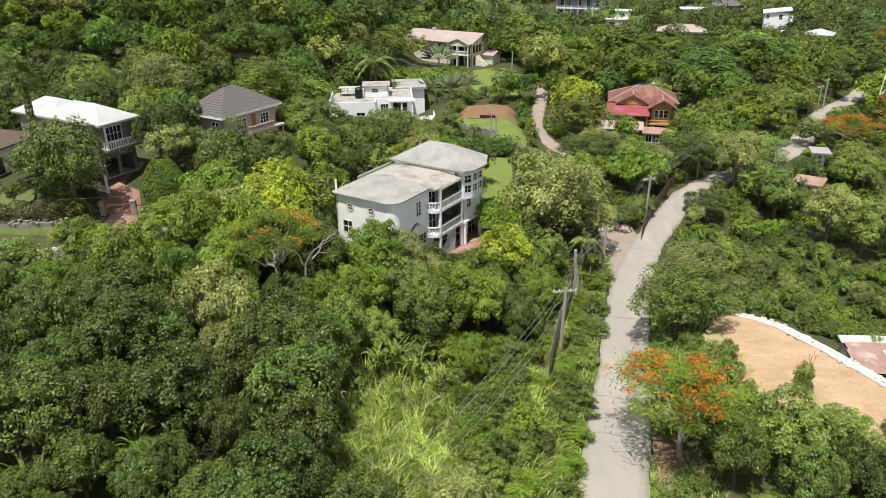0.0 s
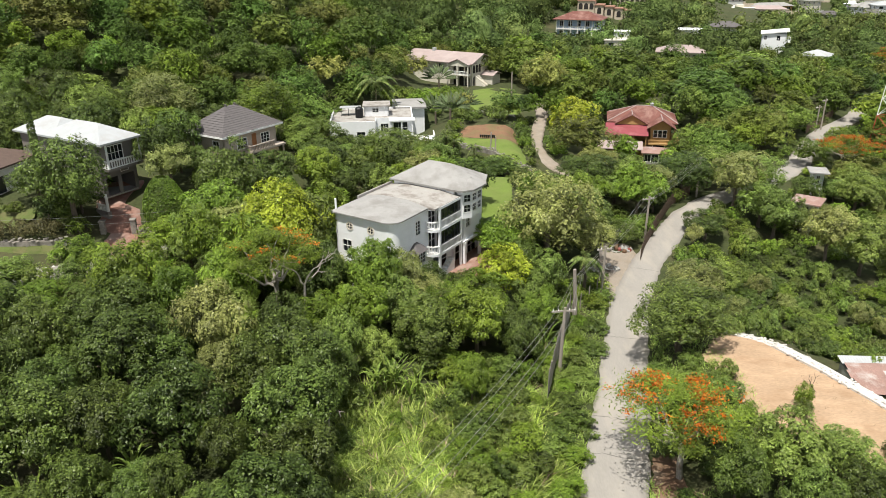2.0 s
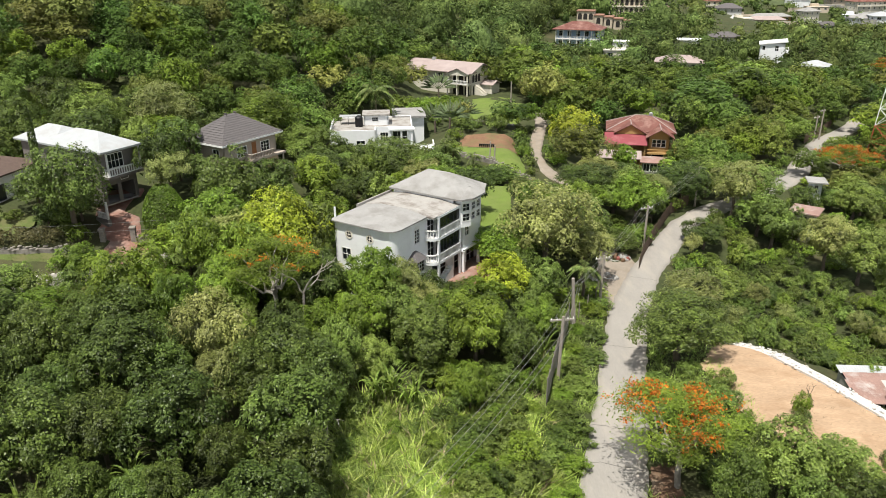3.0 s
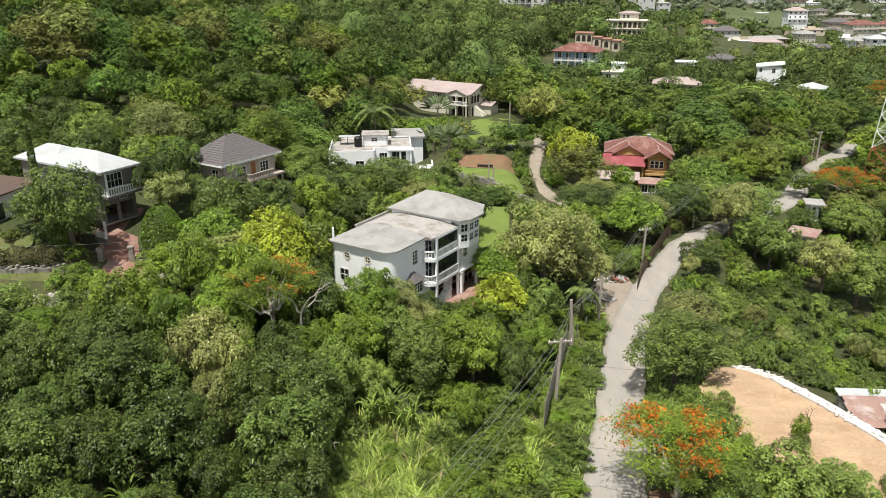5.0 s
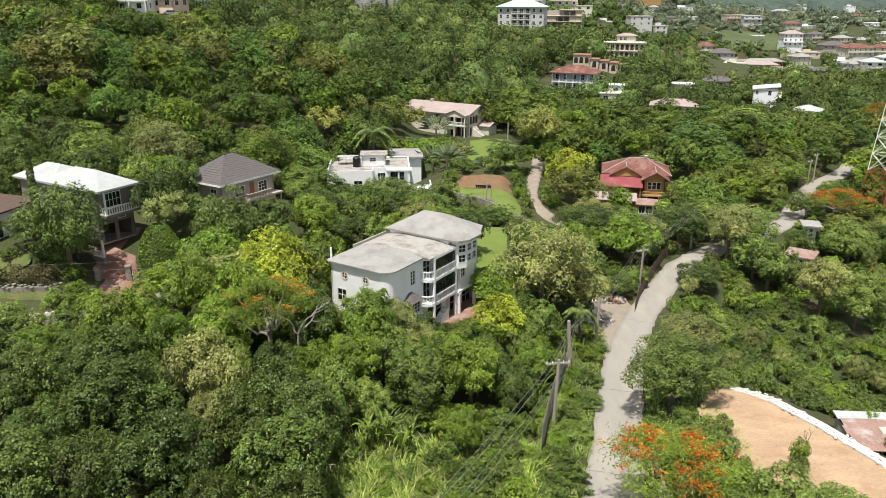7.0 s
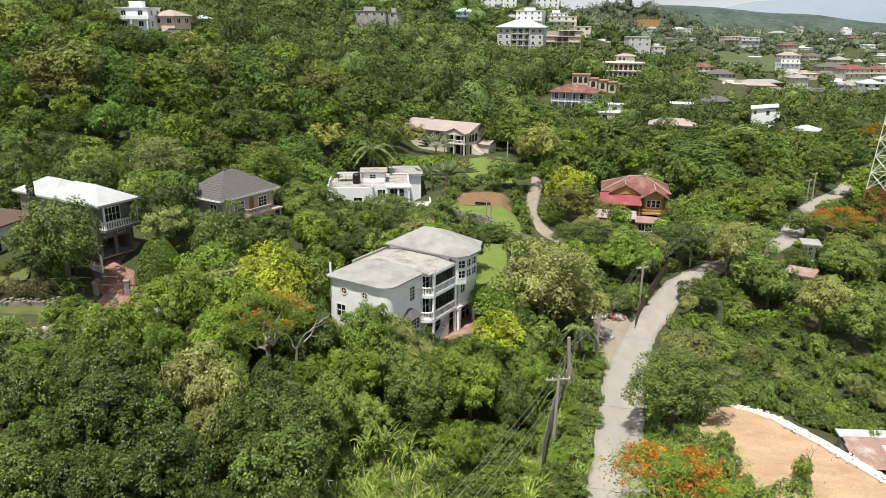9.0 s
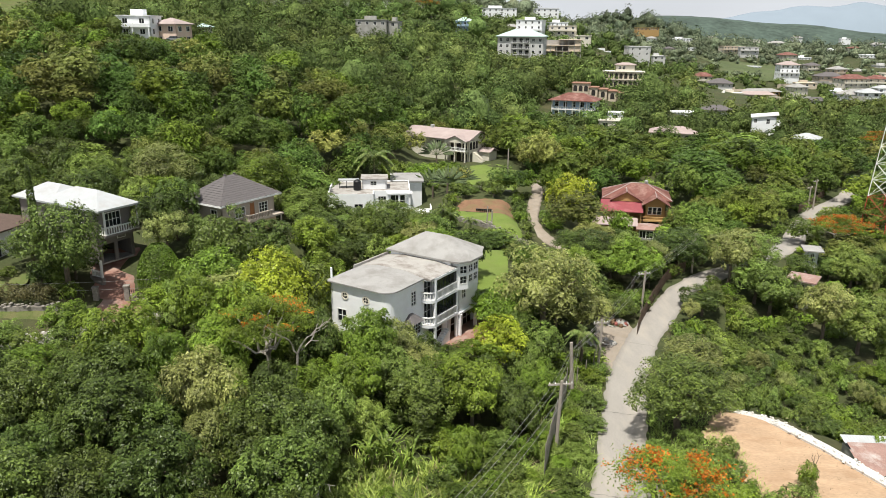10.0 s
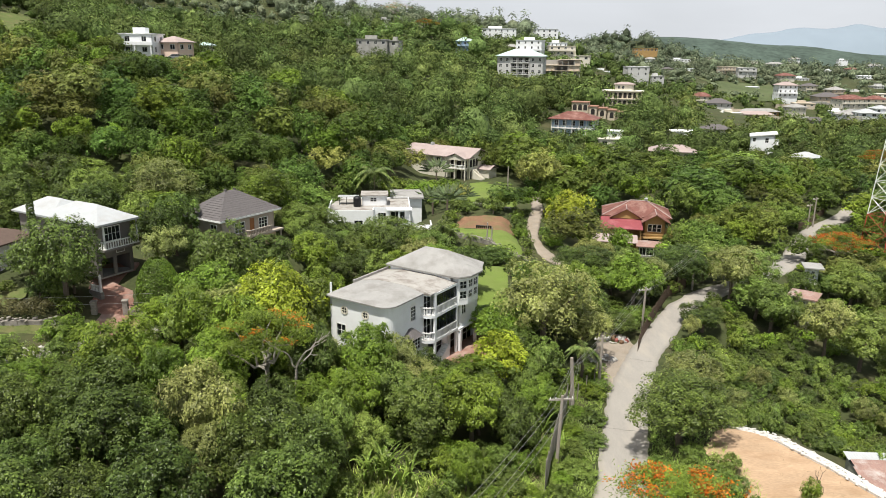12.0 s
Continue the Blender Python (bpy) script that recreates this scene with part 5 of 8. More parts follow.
def plant(kind, x, y, height, radius, seed):
    """A plant of that kind as a thing of its own, standing on the ground at (x, y)."""
    _, r, h = KINDS[kind][:3]
    rng = random.Random(seed * 7919 + 5)
    sz, sr = height / h, radius / r
    lod = 0 if math.hypot(x, y) < 72 else 1
    big = radius > 1.22 * r
    v = rng.randrange(2 if big else VARIANTS)
    m = Matrix.Translation((x, y, gz(x, y) - 0.12)) @ Matrix.Rotation(rng.uniform(0, 6.28), 4, "Z") @ Matrix.Diagonal((sr, sr * rng.uniform(0.92, 1.08), sz, 1))
    return placed((kind, v, lod, big), lambda: build_tree(kind, hash_seed(kind) + v * 31 + lod, lod, big), m)


def stuff_plants(name, rows, label, category):
    """Many plants joined, one mesh for each sort of leaf."""
    by_leaf = {}
    for i, (kind, x, y, height, radius) in enumerate(rows):
        _, r, h = KINDS[kind][:3]
        rng = random.Random(i * 31 + 7)
        lod = 2 if y < 150 else 3
        key = (kind, rng.randrange(VARIANTS), lod)
        if key not in CORNERS:
            CORNERS[key] = crown_corners(kind, hash_seed(kind) + key[1] * 17 + lod, lod)[0]
        q = rng.uniform(0, 6.28)
        sx, sz = radius / r, height / h
        c, s = math.cos(q) * sx, math.sin(q) * sx
        m = np.array([[c, s, 0], [-s, c, 0], [0, 0, sz]])
        co = CORNERS[key] @ m + np.array([x, y, gz(x, y) - 0.12])
        own = np.tile((rng.uniform(-0.35, 0.35), rng.uniform(-0.018, 0.012), 0), (len(co), 1))
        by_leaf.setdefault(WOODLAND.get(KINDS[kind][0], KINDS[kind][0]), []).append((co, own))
    for leaf_mat, lots in by_leaf.items():
        co, own = np.concatenate([q[0] for q in lots]), np.concatenate([q[1] for q in lots])
        ob = link(name, mesh_from(name, co, 3, len(co), own), leaf_mat)
        tagged(ob, label, category, kind="stuff")


CORNERS = {}


def hash_seed(word):
    return sum(ord(ch) * (i + 3) for i, ch in enumerate(word))


# trees that stand out: kind, x, y, height, crown radius
KNOWN = []
KNOWN += [
    ("fresh", -7.2, 68.0, 8.6, 3.5), ("olive", -4.0, 70.0, 6.9, 2.7), ("mango", -1.1, 70.0, 5.5, 2.8),
    ("lime", 6.6, 72.0, 7.1, 3.4), ("olive", 12.6, 82.0, 12.7, 5.9), ("broad", 18.6, 90.0, 8.4, 3.7),
    ("lime", -17.7, 76.0, 12.0, 5.3), ("broad", -14.7, 78.0, 10.9, 3.4), ("fresh", -26.3, 74.0, 9.0, 3.1),
    ("fresh", -20.4, 70.0, 9.9, 3.4), ("fresh", -30.1, 64.0, 9.4, 3.8), ("fresh", -25.5, 62.0, 8.2, 2.6),
    ("mango", -37.2, 68.0, 5.0, 2.3), ("mango", -26.0, 52.0, 8.8, 4.0), ("olive", -19.2, 54.0, 10.5, 3.6),
    ("mango", -34.8, 55.0, 7.9, 3.1), ("olive", -17.6, 50.0, 7.5, 2.5), ("mango", -29.7, 46.0, 7.5, 2.9),
]
KNOWN += [
    ("mango", -24.5, 44.0, 7.2, 3.1), ("mango", -20.8, 48.0, 6.4, 2.5), ("mango", -15.2, 50.0, 8.1, 3.3),
    ("mango", -10.1, 51.0, 7.7, 3.2), ("mango", -9.8, 41.0, 7.1, 2.9), ("mango", -15.4, 43.0, 5.8, 2.2),
    ("mango", -18.3, 39.0, 5.8, 1.9), ("mango", -19.6, 36.0, 4.6, 1.4), ("mango", -26.2, 37.0, 4.7, 1.5),
    ("broad", -8.9, 56.0, 7.4, 2.3), ("mango", -11.9, 66.0, 9.2, 2.9), ("mango", -14.6, 58.0, 7.6, 2.8),
    ("fresh", -7.6, 62.0, 6.6, 2.7), ("broad", -1.3, 60.0, 7.3, 3.4), ("mango", 4.1, 64.0, 6.6, 3.0),
    ("broad", 9.5, 70.0, 5.0, 2.7), ("fresh", 2.5, 53.0, 4.8, 1.5), ("mango", 7.3, 60.0, 6.0, 2.3),
]
KNOWN += [
    ("mango", -44.6, 84.0, 12.1, 5.6), ("mango", -26.8, 90.0, 10.9, 4.3), ("broad", -21.7, 118.0, 6.7, 5.6),
    ("broad", -7.8, 116.0, 7.2, 5.9), ("mango", -15.7, 118.0, 5.1, 4.2), ("mango", 14.0, 148.0, 5.4, 4.5),
    ("lime", 25.6, 140.0, 10.4, 5.1), ("olive", 25.5, 130.0, 8.3, 6.4), ("mango", 23.4, 63.0, 7.2, 5.1),
    ("olive", 27.8, 74.0, 5.8, 3.9), ("broad", 25.4, 44.0, 7.5, 3.1), ("mango", 21.1, 42.0, 6.5, 2.2),
    ("broad", 30.1, 45.0, 3.7, 2.7), ("olive", 51.0, 118.0, 6.2, 4.5), ("broad", 25.8, 40.0, 5.8, 2.2),
    ("mango", 61.2, 172.0, 9.8, 8.2), ("broad", 77.9, 190.0, 10.1, 8.4), ("broad", 48.5, 100.0, 8.1, 4.1),
]
KNOWN += [
    ("olive", 53.4, 94.0, 8.8, 3.7), ("broad", 30.5, 185.0, 8.5, 7.0), ("broad", 47.7, 200.0, 9.9, 8.2),
    ("broad", -43.6, 125.0, 7.4, 6.1), ("mango", -25.7, 135.0, 8.9, 6.2), ("broad", -60.2, 125.0, 6.2, 5.2),
    ("broad", -49.8, 122.0, 7.6, 5.4), ("mango", 37.0, 96.0, 4.2, 3.5), ("broad", 57.5, 92.0, 8.5, 4.1),
    ("broad", -45.6, 71.5, 4.0, 2.3), ("broad", 22.9, 205.0, 10.7, 8.9), ("olive", -79.5, 152.0, 11.6, 6.3),
    ("olive", -74.0, 154.0, 13.9, 7.1), ("olive", -74.4, 148.0, 8.9, 6.6), ("mango", -45.6, 87.8, 6.6, 3.0), ("mango", 104.0, 193.0, 7.0, 5.0), ("broad", 97.0, 186.0, 5.0, 3.8),
    ("broad", 66.3, 130.0, 5.4, 3.5), ("broad", 29.3, 170.0, 10.5, 6.1), ("mango", 57.9, 165.0, 9.4, 7.9),
]
KNOWN += [
    ("broad", 74.1, 180.0, 9.4, 7.9), ("broad", 48.5, 165.0, 4.7, 3.9), 
    ("broad", 32.7, 80.0, 4.2, 3.5), ("broad", 26.7, 108.0, 4.7, 3.9), ("olive", 26.9, 122.0, 4.6, 3.9),
    ("fresh", -0.2, 63.0, 6.9, 2.5), ("olive", 45.3, 108.0, 8.6, 4.6), ("broad", 51.0, 114.0, 6.6, 4.3),
    ("broad", 48.0, 104.0, 7.2, 4.1),
]
KNOWN += [
    ("olive", -7.0, 186.0, 6.6, 4.4), ("broad", -13.5, 184.0, 6.6, 4.6), ("mango", -37.0, 100.5, 9.6, 3.8), ("broad", -33.6, 97.5, 5.0, 2.4), ("mango", -22.6, 96.0, 7.0, 3.2),
    ("broad", 45.5, 137.0, 4.6, 3.0), ("fresh", 34.5, 135.5, 5.0, 3.2), ("broad", 53.4, 102.5, 5.0, 2.5), ("mango", 59.5, 113.5, 5.6, 2.8), ("broad", 48.5, 141.0, 6.0, 3.0),
    ("broad", 33.4, 43.0, 4.6, 2.7), ("broad", 36.0, 45.4, 4.0, 2.2), ("mango", 30.2, 41.6, 5.2, 2.6), ("broad", 36.5, 41.5, 4.6, 2.6),
]


# ---- random woodland ----
# places kept free of wild plants: x0, x1, y0, y1
CLEAR = [(-13, 5, 73, 93), (4.2, 10.4, 93.5, 114), (2.5, 15, 121, 147), (5, 21, 156, 190), (-60, -38, 89, 106), (-41, -20, 97, 114), (-21.5, 0, 132, 147), (-11, -2, 146, 157), (-9, 12, 190, 203), (33, 51, 143, 160), (38, 45, 136.5, 143),
         (25, 41, 40, 66), (-76, -41, 76, 85), (-75, -52, 87, 93), (-104, -72, 214, 232), (-8, 2.0, 37, 57), (-3, 4, 136, 153), (19, 28, 77, 93), (-40, -30.5, 83, 92.5)]
# plants ahead of houses and lawns kept under the camera's sight line: x, y, half width, lowest height to stay clear,
# rise with distance, reach
SIGHT_LINES = [(-9, 76, 4.5, 6.5, 0.37, 30), (-0.5, 79, 4.5, 3.4, 0.42, 30), (-41.5, 92, 3.2, 5.4, 0.36, 22), (-50, 94, 9, 12.8, 0.26, 22), (-31.5, 102, 6, 11.2, 0.25, 30), (-25, 104, 3.5, 9.4, 0.27, 30),
           (-11, 133, 11, 5.6, 0.235, 30), (4, 190, 13, 4.2, 0.17, 50), (40, 144, 9, -0.6, 0.27, 35), (41, 137, 3.5, -1.6, 0.28, 25)]
SIGHT_LINES += [(-16.4, 64, 4.5, 9.0, 0.38, 14), (-48, 86, 5, 5.2, 0.4, 16), (8, 93, 5, 4.6, 0.36, 14), (9, 122, 8, 4.6, 0.27, 30), (17, 122, 5, 1.2, 0.295, 26), (13, 157, 6, 4.3, 0.21, 20), (19, 128, 2.6, 2.5, 0.27, 14), (19, 145, 2.6, 3.3, 0.24, 16), (-82, 222, 13, 34.5, 0.02, 60), (-58, 74, 16, 4.3, 0.46, 12),
            (66, 131, 4, 0.2, 0.27, 12), (86, 160, 6, 0.2, 0.22, 16), (30, 92, 5, 0.3, 0.4, 6), (62, 122, 5, 0.5, 0.3, 14), (57, 108, 4, 0.5, 0.33, 14), (-34.4, 86, 3.4, 7.0, 0.37, 22), (-38, 85, 3.5, 5.0, 0.38, 18), (-40.5, 84, 3.2, 4.6, 0.4, 18), (-6, 147, 6, 6.0, 0.2, 20), (88, 140, 5, 0.4, 0.27, 30), (28.3, 95, 2, 1.5, 0.4, 12), (41, 113, 2, 1.5, 0.33, 14), (24, 100, 5, 1.2, 0.38, 14), (74, 130, 6, 2.0, 0.27, 20), (22, 83, 3.5, 0.2, 0.44, 9)]


def room_for(x, y):
    """How tall a wild plant may stand here; 0 for none."""
    for x0, x1, y0, y1 in CLEAR:
        if x0 < x < x1 and y0 < y < y1:
            return 0
    for way, w0, w1 in WAYS:
        if way_distance(x, y, way)[0] < w0 + 0.8:
            return 0
    best, g = 12.0, gz(x, y)
    if y < 80 and way_distance(x + 3.6, y, ROAD)[0] < 3.4:
        best = 1.5
    if way_distance(x, y, [(8.6, 53, 0), (10.6, 59.5, 0), (13.8, 70.5, 0)])[0] < 1.5:
        best = 0.9
    if 1.5 < x < 10 and 34 < y < 57:
        best = min(best, 2.3)
    for ox, oy, half, low, rise, reach in SIGHT_LINES:
        d = oy - y
        if 0 < d < reach and abs(x - ox * (1 - d / oy)) < half:
            best = min(best, low + rise * d - g)
    return best if best > 0.7 else 0


TAKEN = [(x, y, r * 1.05) for _, x, y, _, r in KNOWN] + [(-16.4, 65.5, 3.6), (18.2, 45.4, 3.4), (-4.3, 53.8, 2.0), (-13.2, 63.0, 1.2)]
WILD = []


def scatter(seed, y0, y1, step, choose, keep=0.6):
    rng = random.Random(seed)
    y = y0
    while y < y1:
        span = 0.63 * y + 8
        x = -span
        while x < span:
            px, py = x + rng.uniform(-0.48, 0.48) * step, y + rng.uniform(-0.48, 0.48) * step
            kind, h, r = choose(rng, px, py)
            room = room_for(px, py)
            if room:
                if h > room:
                    if room < 3.6 and "shrub" not in kind:
                        kind = rng.choice(("shrub", "dark_shrub", "bright_shrub"))
                    h, r = room * rng.uniform(0.8, 1.0), min(r, room * 0.8 + 0.5)
                if all((px - a) ** 2 + (py - b) ** 2 > (keep * (r + c)) ** 2 for a, b, c in TAKEN):
                    WILD.append((kind, px, py, h, r))
                    TAKEN.append((px, py, r))
            x += step
        y += step * 0.9


def near_wood(rng, x, y):
    if x > 14 + (y - 40) * 0.28 and y < 135:
        k = rng.choice(("shrub", "dark_shrub", "shrub", "bright_shrub", "dark_shrub", "bright_shrub", "shrub", "shrub", "shrub", "olive"))
        return (k, rng.uniform(1.4, 2.6), rng.uniform(1.1, 1.7)) if "shrub" in k else (k, rng.uniform(2.8, 4.2), rng.uniform(1.2, 1.7))
    # mostly dark-leaved kinds, their colour standing in for shade on this slope
    if y > 95 and x < -15:
        return rng.choice(("mango", "mango", "mango", "broad", "fresh")), rng.uniform(5.5, 9.5), rng.uniform(2.6, 4.8)
    h = rng.uniform(4.6, 8.8)
    # dark leaf colours stand in for the shade over this lower corner
    if y < 58 and x < -6:
        k = rng.choice(("mango", "mango", "broad", "mango"))
        return "mango" if x < -19 else k, h, h * rng.uniform(0.40, 0.56)
    return rng.choice(("mango", "broad", "fresh", "fresh", "olive", "broad", "fresh", "mango")), h, h * rng.uniform(0.40, 0.56)


def far_wood(rng, x, y):
    if x > 30 + (y - 110) * 0.2:
        k = rng.choice((0.7, 0.9, 1.2, 1.5))
        return rng.choice(("mango", "mango", "broad", "olive", "mango", "fresh", "mango", "broad")), rng.uniform(4.6, 6.6) * k, rng.uniform(2.6, 3.8) * k
    # dark leaf colours outnumber the rest to imitate the hillside's shade
    k = rng.choice((0.7, 0.9, 1.1, 1.35))
    return rng.choice(("mango", "mango", "mango", "broad", "fresh", "mango", "olive")), rng.uniform(6.0, 8.6) * k, rng.uniform(3.0, 4.5) * k


def under_wood(rng, x, y):
    k = rng.choice(("shrub", "dark_shrub", "bright_shrub", "shrub"))
    # dark shrubs override the pick here, their colour imitating shade
    return "dark_shrub" if x < -14 and y < 56 else k, rng.uniform(1.2, 2.4), rng.uniform(1.1, 1.8)


scatter(11, 28, 112, 3.4, near_wood, 0.47)
scatter(12, 112, 218, 5.0, far_wood, 0.46)
scatter(13, 34, 112, 2.35, under_wood, 0.5)
scatter(14, 112, 170, 3.2, under_wood, 0.5)
TREES = sorted([w for w in KNOWN + WILD if "shrub" not in w[0]], key=lambda w: w[2])
SHRUBS = sorted([w for w in WILD if "shrub" in w[0]], key=lambda w: w[2] - w[1] * 0.5)
for i, w in enumerate(TREES[:280]):
    plant(*w, i)
for i, w in enumerate(SHRUBS[:290]):
    plant(*w, 1000 + i)
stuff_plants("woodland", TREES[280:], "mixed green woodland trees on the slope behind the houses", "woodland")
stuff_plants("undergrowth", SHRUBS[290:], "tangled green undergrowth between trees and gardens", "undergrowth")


def far_stuff(name, seed, y0, y1, spacing, leaves, size, r0, r1, label, leaf_mat=F_FAR, corners=3, lobes=6):
    """Distant woodland in one mesh: uneven clumps of leaves over the ground."""
    rng = np.random.default_rng(seed)
    pts = []
    y = y0
    while y < y1:
        span = 0.64 * y + 20
        n = int(2 * span / spacing)
        xs = np.linspace(-span, span, n) + rng.uniform(-0.5, 0.5, n) * spacing
        ys = y + rng.uniform(-0.5, 0.5, n) * spacing
        pts.append(np.stack([xs, ys], 1))
        y += spacing * 0.9
    p = np.concatenate(pts)
    z = ground_z(p[:, 0], p[:, 1])
    ok = np.ones(len(p), bool)
    top = np.full(len(p), 99.0)
    for bx, by, br, bz in FAR_CLEAR:
        dx, dy = p[:, 0] - bx, by - p[:, 1]
        ok &= ~(np.hypot(dx, dy) < br)
        # trees ahead of each facade are capped to fit the camera's sight line
        front = (np.abs(p[:, 0] - bx * (1 - dy / by)) < br) & (dy > 0) & (dy < 90)
        top = np.where(front, np.minimum(top, bz + 1.6 + dy * (36.0 - bz) / by), top)
    r = rng.uniform(r0, r1, len(p)) * rng.choice((0.5, 0.7, 0.9, 1.1, 1.3, 1.65), len(p))
    # crowns on the right are shrunk so the camera sees the town's roofs
    town = (p[:, 0] > 85) & (p[:, 1] < 800)
    r = np.where(town, r * 0.66, r)
    h = r * rng.uniform(1.0, 2.1, len(p))
    room = (top - z) / 1.35
    r, h = np.where(h > room, np.minimum(r, np.maximum(room, 0.1) * 1.3), r), np.minimum(h, room)
    ok &= h > 0.8
    p, z, r, h = p[ok], z[ok], r[ok], h[ok]
    m = len(p)
    # each crown is a heap of rounded lobes, the middle one highest
    q = rng.uniform(0, 6.28, (m, 1)) + np.arange(lobes) * 6.28 / (lobes - 1)
    off = np.where(np.arange(lobes) == 0, 0.0, rng.uniform(0.42, 0.82, (m, lobes)))
    cx, cy = off * np.cos(q) * r[:, None], off * np.sin(q) * r[:, None]
    cz = h[:, None] * (0.86 - 0.72 * off * rng.uniform(0.5, 1.25, (m, lobes)))
    lr = r[:, None] * rng.uniform(0.34, 0.58, (m, lobes))
    k = np.sort(rng.choice(m, m * leaves, p=r ** 2 / np.sum(r ** 2)))
    j = rng.integers(0, lobes, len(k))
    d = unit(rng.normal(size=(len(k), 3)) + np.array([0, 0, 0.55]))
    R = lr[k, j][:, None] * rng.choice((0.75, 0.92, 1.04, 1.2), len(k))[:, None]
    P = np.stack([p[k, 0] + cx[k, j], p[k, 1] + cy[k, j], z[k] + cz[k, j]], 1) + d * R * np.array([1, 1, 0.8])
    out = unit(np.stack([(P[:, 0] - p[k, 0]) / r[k], (P[:, 1] - p[k, 1]) / r[k], (P[:, 2] - z[k] - 0.35 * h[k]) / h[k]], 1))
    N = unit(0.8 * d + 0.8 * out + 0.18 * rng.normal(size=(len(k), 3)))
    co = leaf_faces(P, N, size, size * 0.85, rng, corners)
    own = np.stack([rng.uniform(-0.40, 0.28, m), rng.uniform(-0.022, 0.010, m), np.zeros(m)], 1)
    # a closed rounded body inside each crown
    full = 0.52 if y1 < 450 else 0.68
    ball = bmesh.new()
    bmesh.ops.create_icosphere(ball, subdivisions=2 if y1 < 500 else 1, radius=1.0)
    ball.verts.ensure_lookup_table()
    bv = np.array([tuple(v.co) for v in ball.verts])
    bf = np.array([[v.index for v in f.verts] for f in ball.faces])
    ball.free()
    ph = rng.uniform(0, 6.28, (m, 1, 3))
    lump = 0.92 + 0.2 * np.sin(bv[None, :, 0:1] * 3.1 + ph[..., 0:1]) * np.sin(bv[None, :, 1:2] * 3.4 + ph[..., 1:2])
    body = bv[None] * lump * np.stack([r * full, r * full, h * 0.4], 1)[:, None, :] + np.stack([p[:, 0], p[:, 1], z + h * 0.4], 1)[:, None, :]
    nb = m
    first = len(co) * corners
    faces = (bf[None] + first + np.arange(nb)[:, None, None] * len(bv)).reshape(-1, 3)
    verts = np.concatenate([co.reshape(-1, 3), body.reshape(-1, 3)])
    me = bpy.data.meshes.new(name)
    me.vertices.add(len(verts))
    me.vertices.foreach_set("co", np.ascontiguousarray(verts, dtype=np.float32).ravel())
    idx = np.concatenate([np.arange(first), faces.ravel()]).astype(np.int32)
    me.loops.add(len(idx))
    me.loops.foreach_set("vertex_index", idx)
    me.polygons.add(len(idx) // 3)
    me.polygons.foreach_set("loop_start", np.arange(0, len(idx), 3, dtype=np.int32))
    me.polygons.foreach_set("use_smooth", np.repeat([False, True], [len(co), len(faces)]))
    me.update(calc_edges=True)
    tone = me.attributes.new("tone", "FLOAT_VECTOR", "FACE")
    tone.data.foreach_set("vector", np.ascontiguousarray(np.concatenate([own[k], np.repeat(own, len(bf), 0)]), dtype=np.float32).ravel())
    ob = link(name, me, leaf_mat)
    tagged(ob, label, "woodland", kind="stuff")


# ---- distant houses ----
FAR_CLEAR = [(248, 602, 26, 6.0)]
TINTS = {"white": WHITE, "cream": CREAM_WALL, "grey": surface("pale_grey_render", (0.56, 0.56, 0.55), 0.85, 0.12, 0.5, 6, 0.1), "blue": BLUE_WALL, "beige": surface("sand_render", (0.56, 0.48, 0.38), 0.85, 0.14, 0.5, 6, 0.1), "ochre": OCHRE_WALL, "weathered": surface("stained_grey_render", (0.36, 0.355, 0.33), 0.9, 0.3, 0.5, 6, 0.1), "peach": surface("peach_render", (0.78, 0.60, 0.50), 0.85, 0.1, 0.5, 6, 0.1)}
ROOFS = {"pale": ROOF_PALE, "red": ROOF_RED, "pink": ROOF_PINK, "white": ROOF_WHITE, "grey": ROOF_GREY, "flat": None, "rust": RUST,
         "teal": surface("pale_teal_roof", (0.45, 0.58, 0.55), 0.6, 0.08, 0.5, 8, 0.05)}


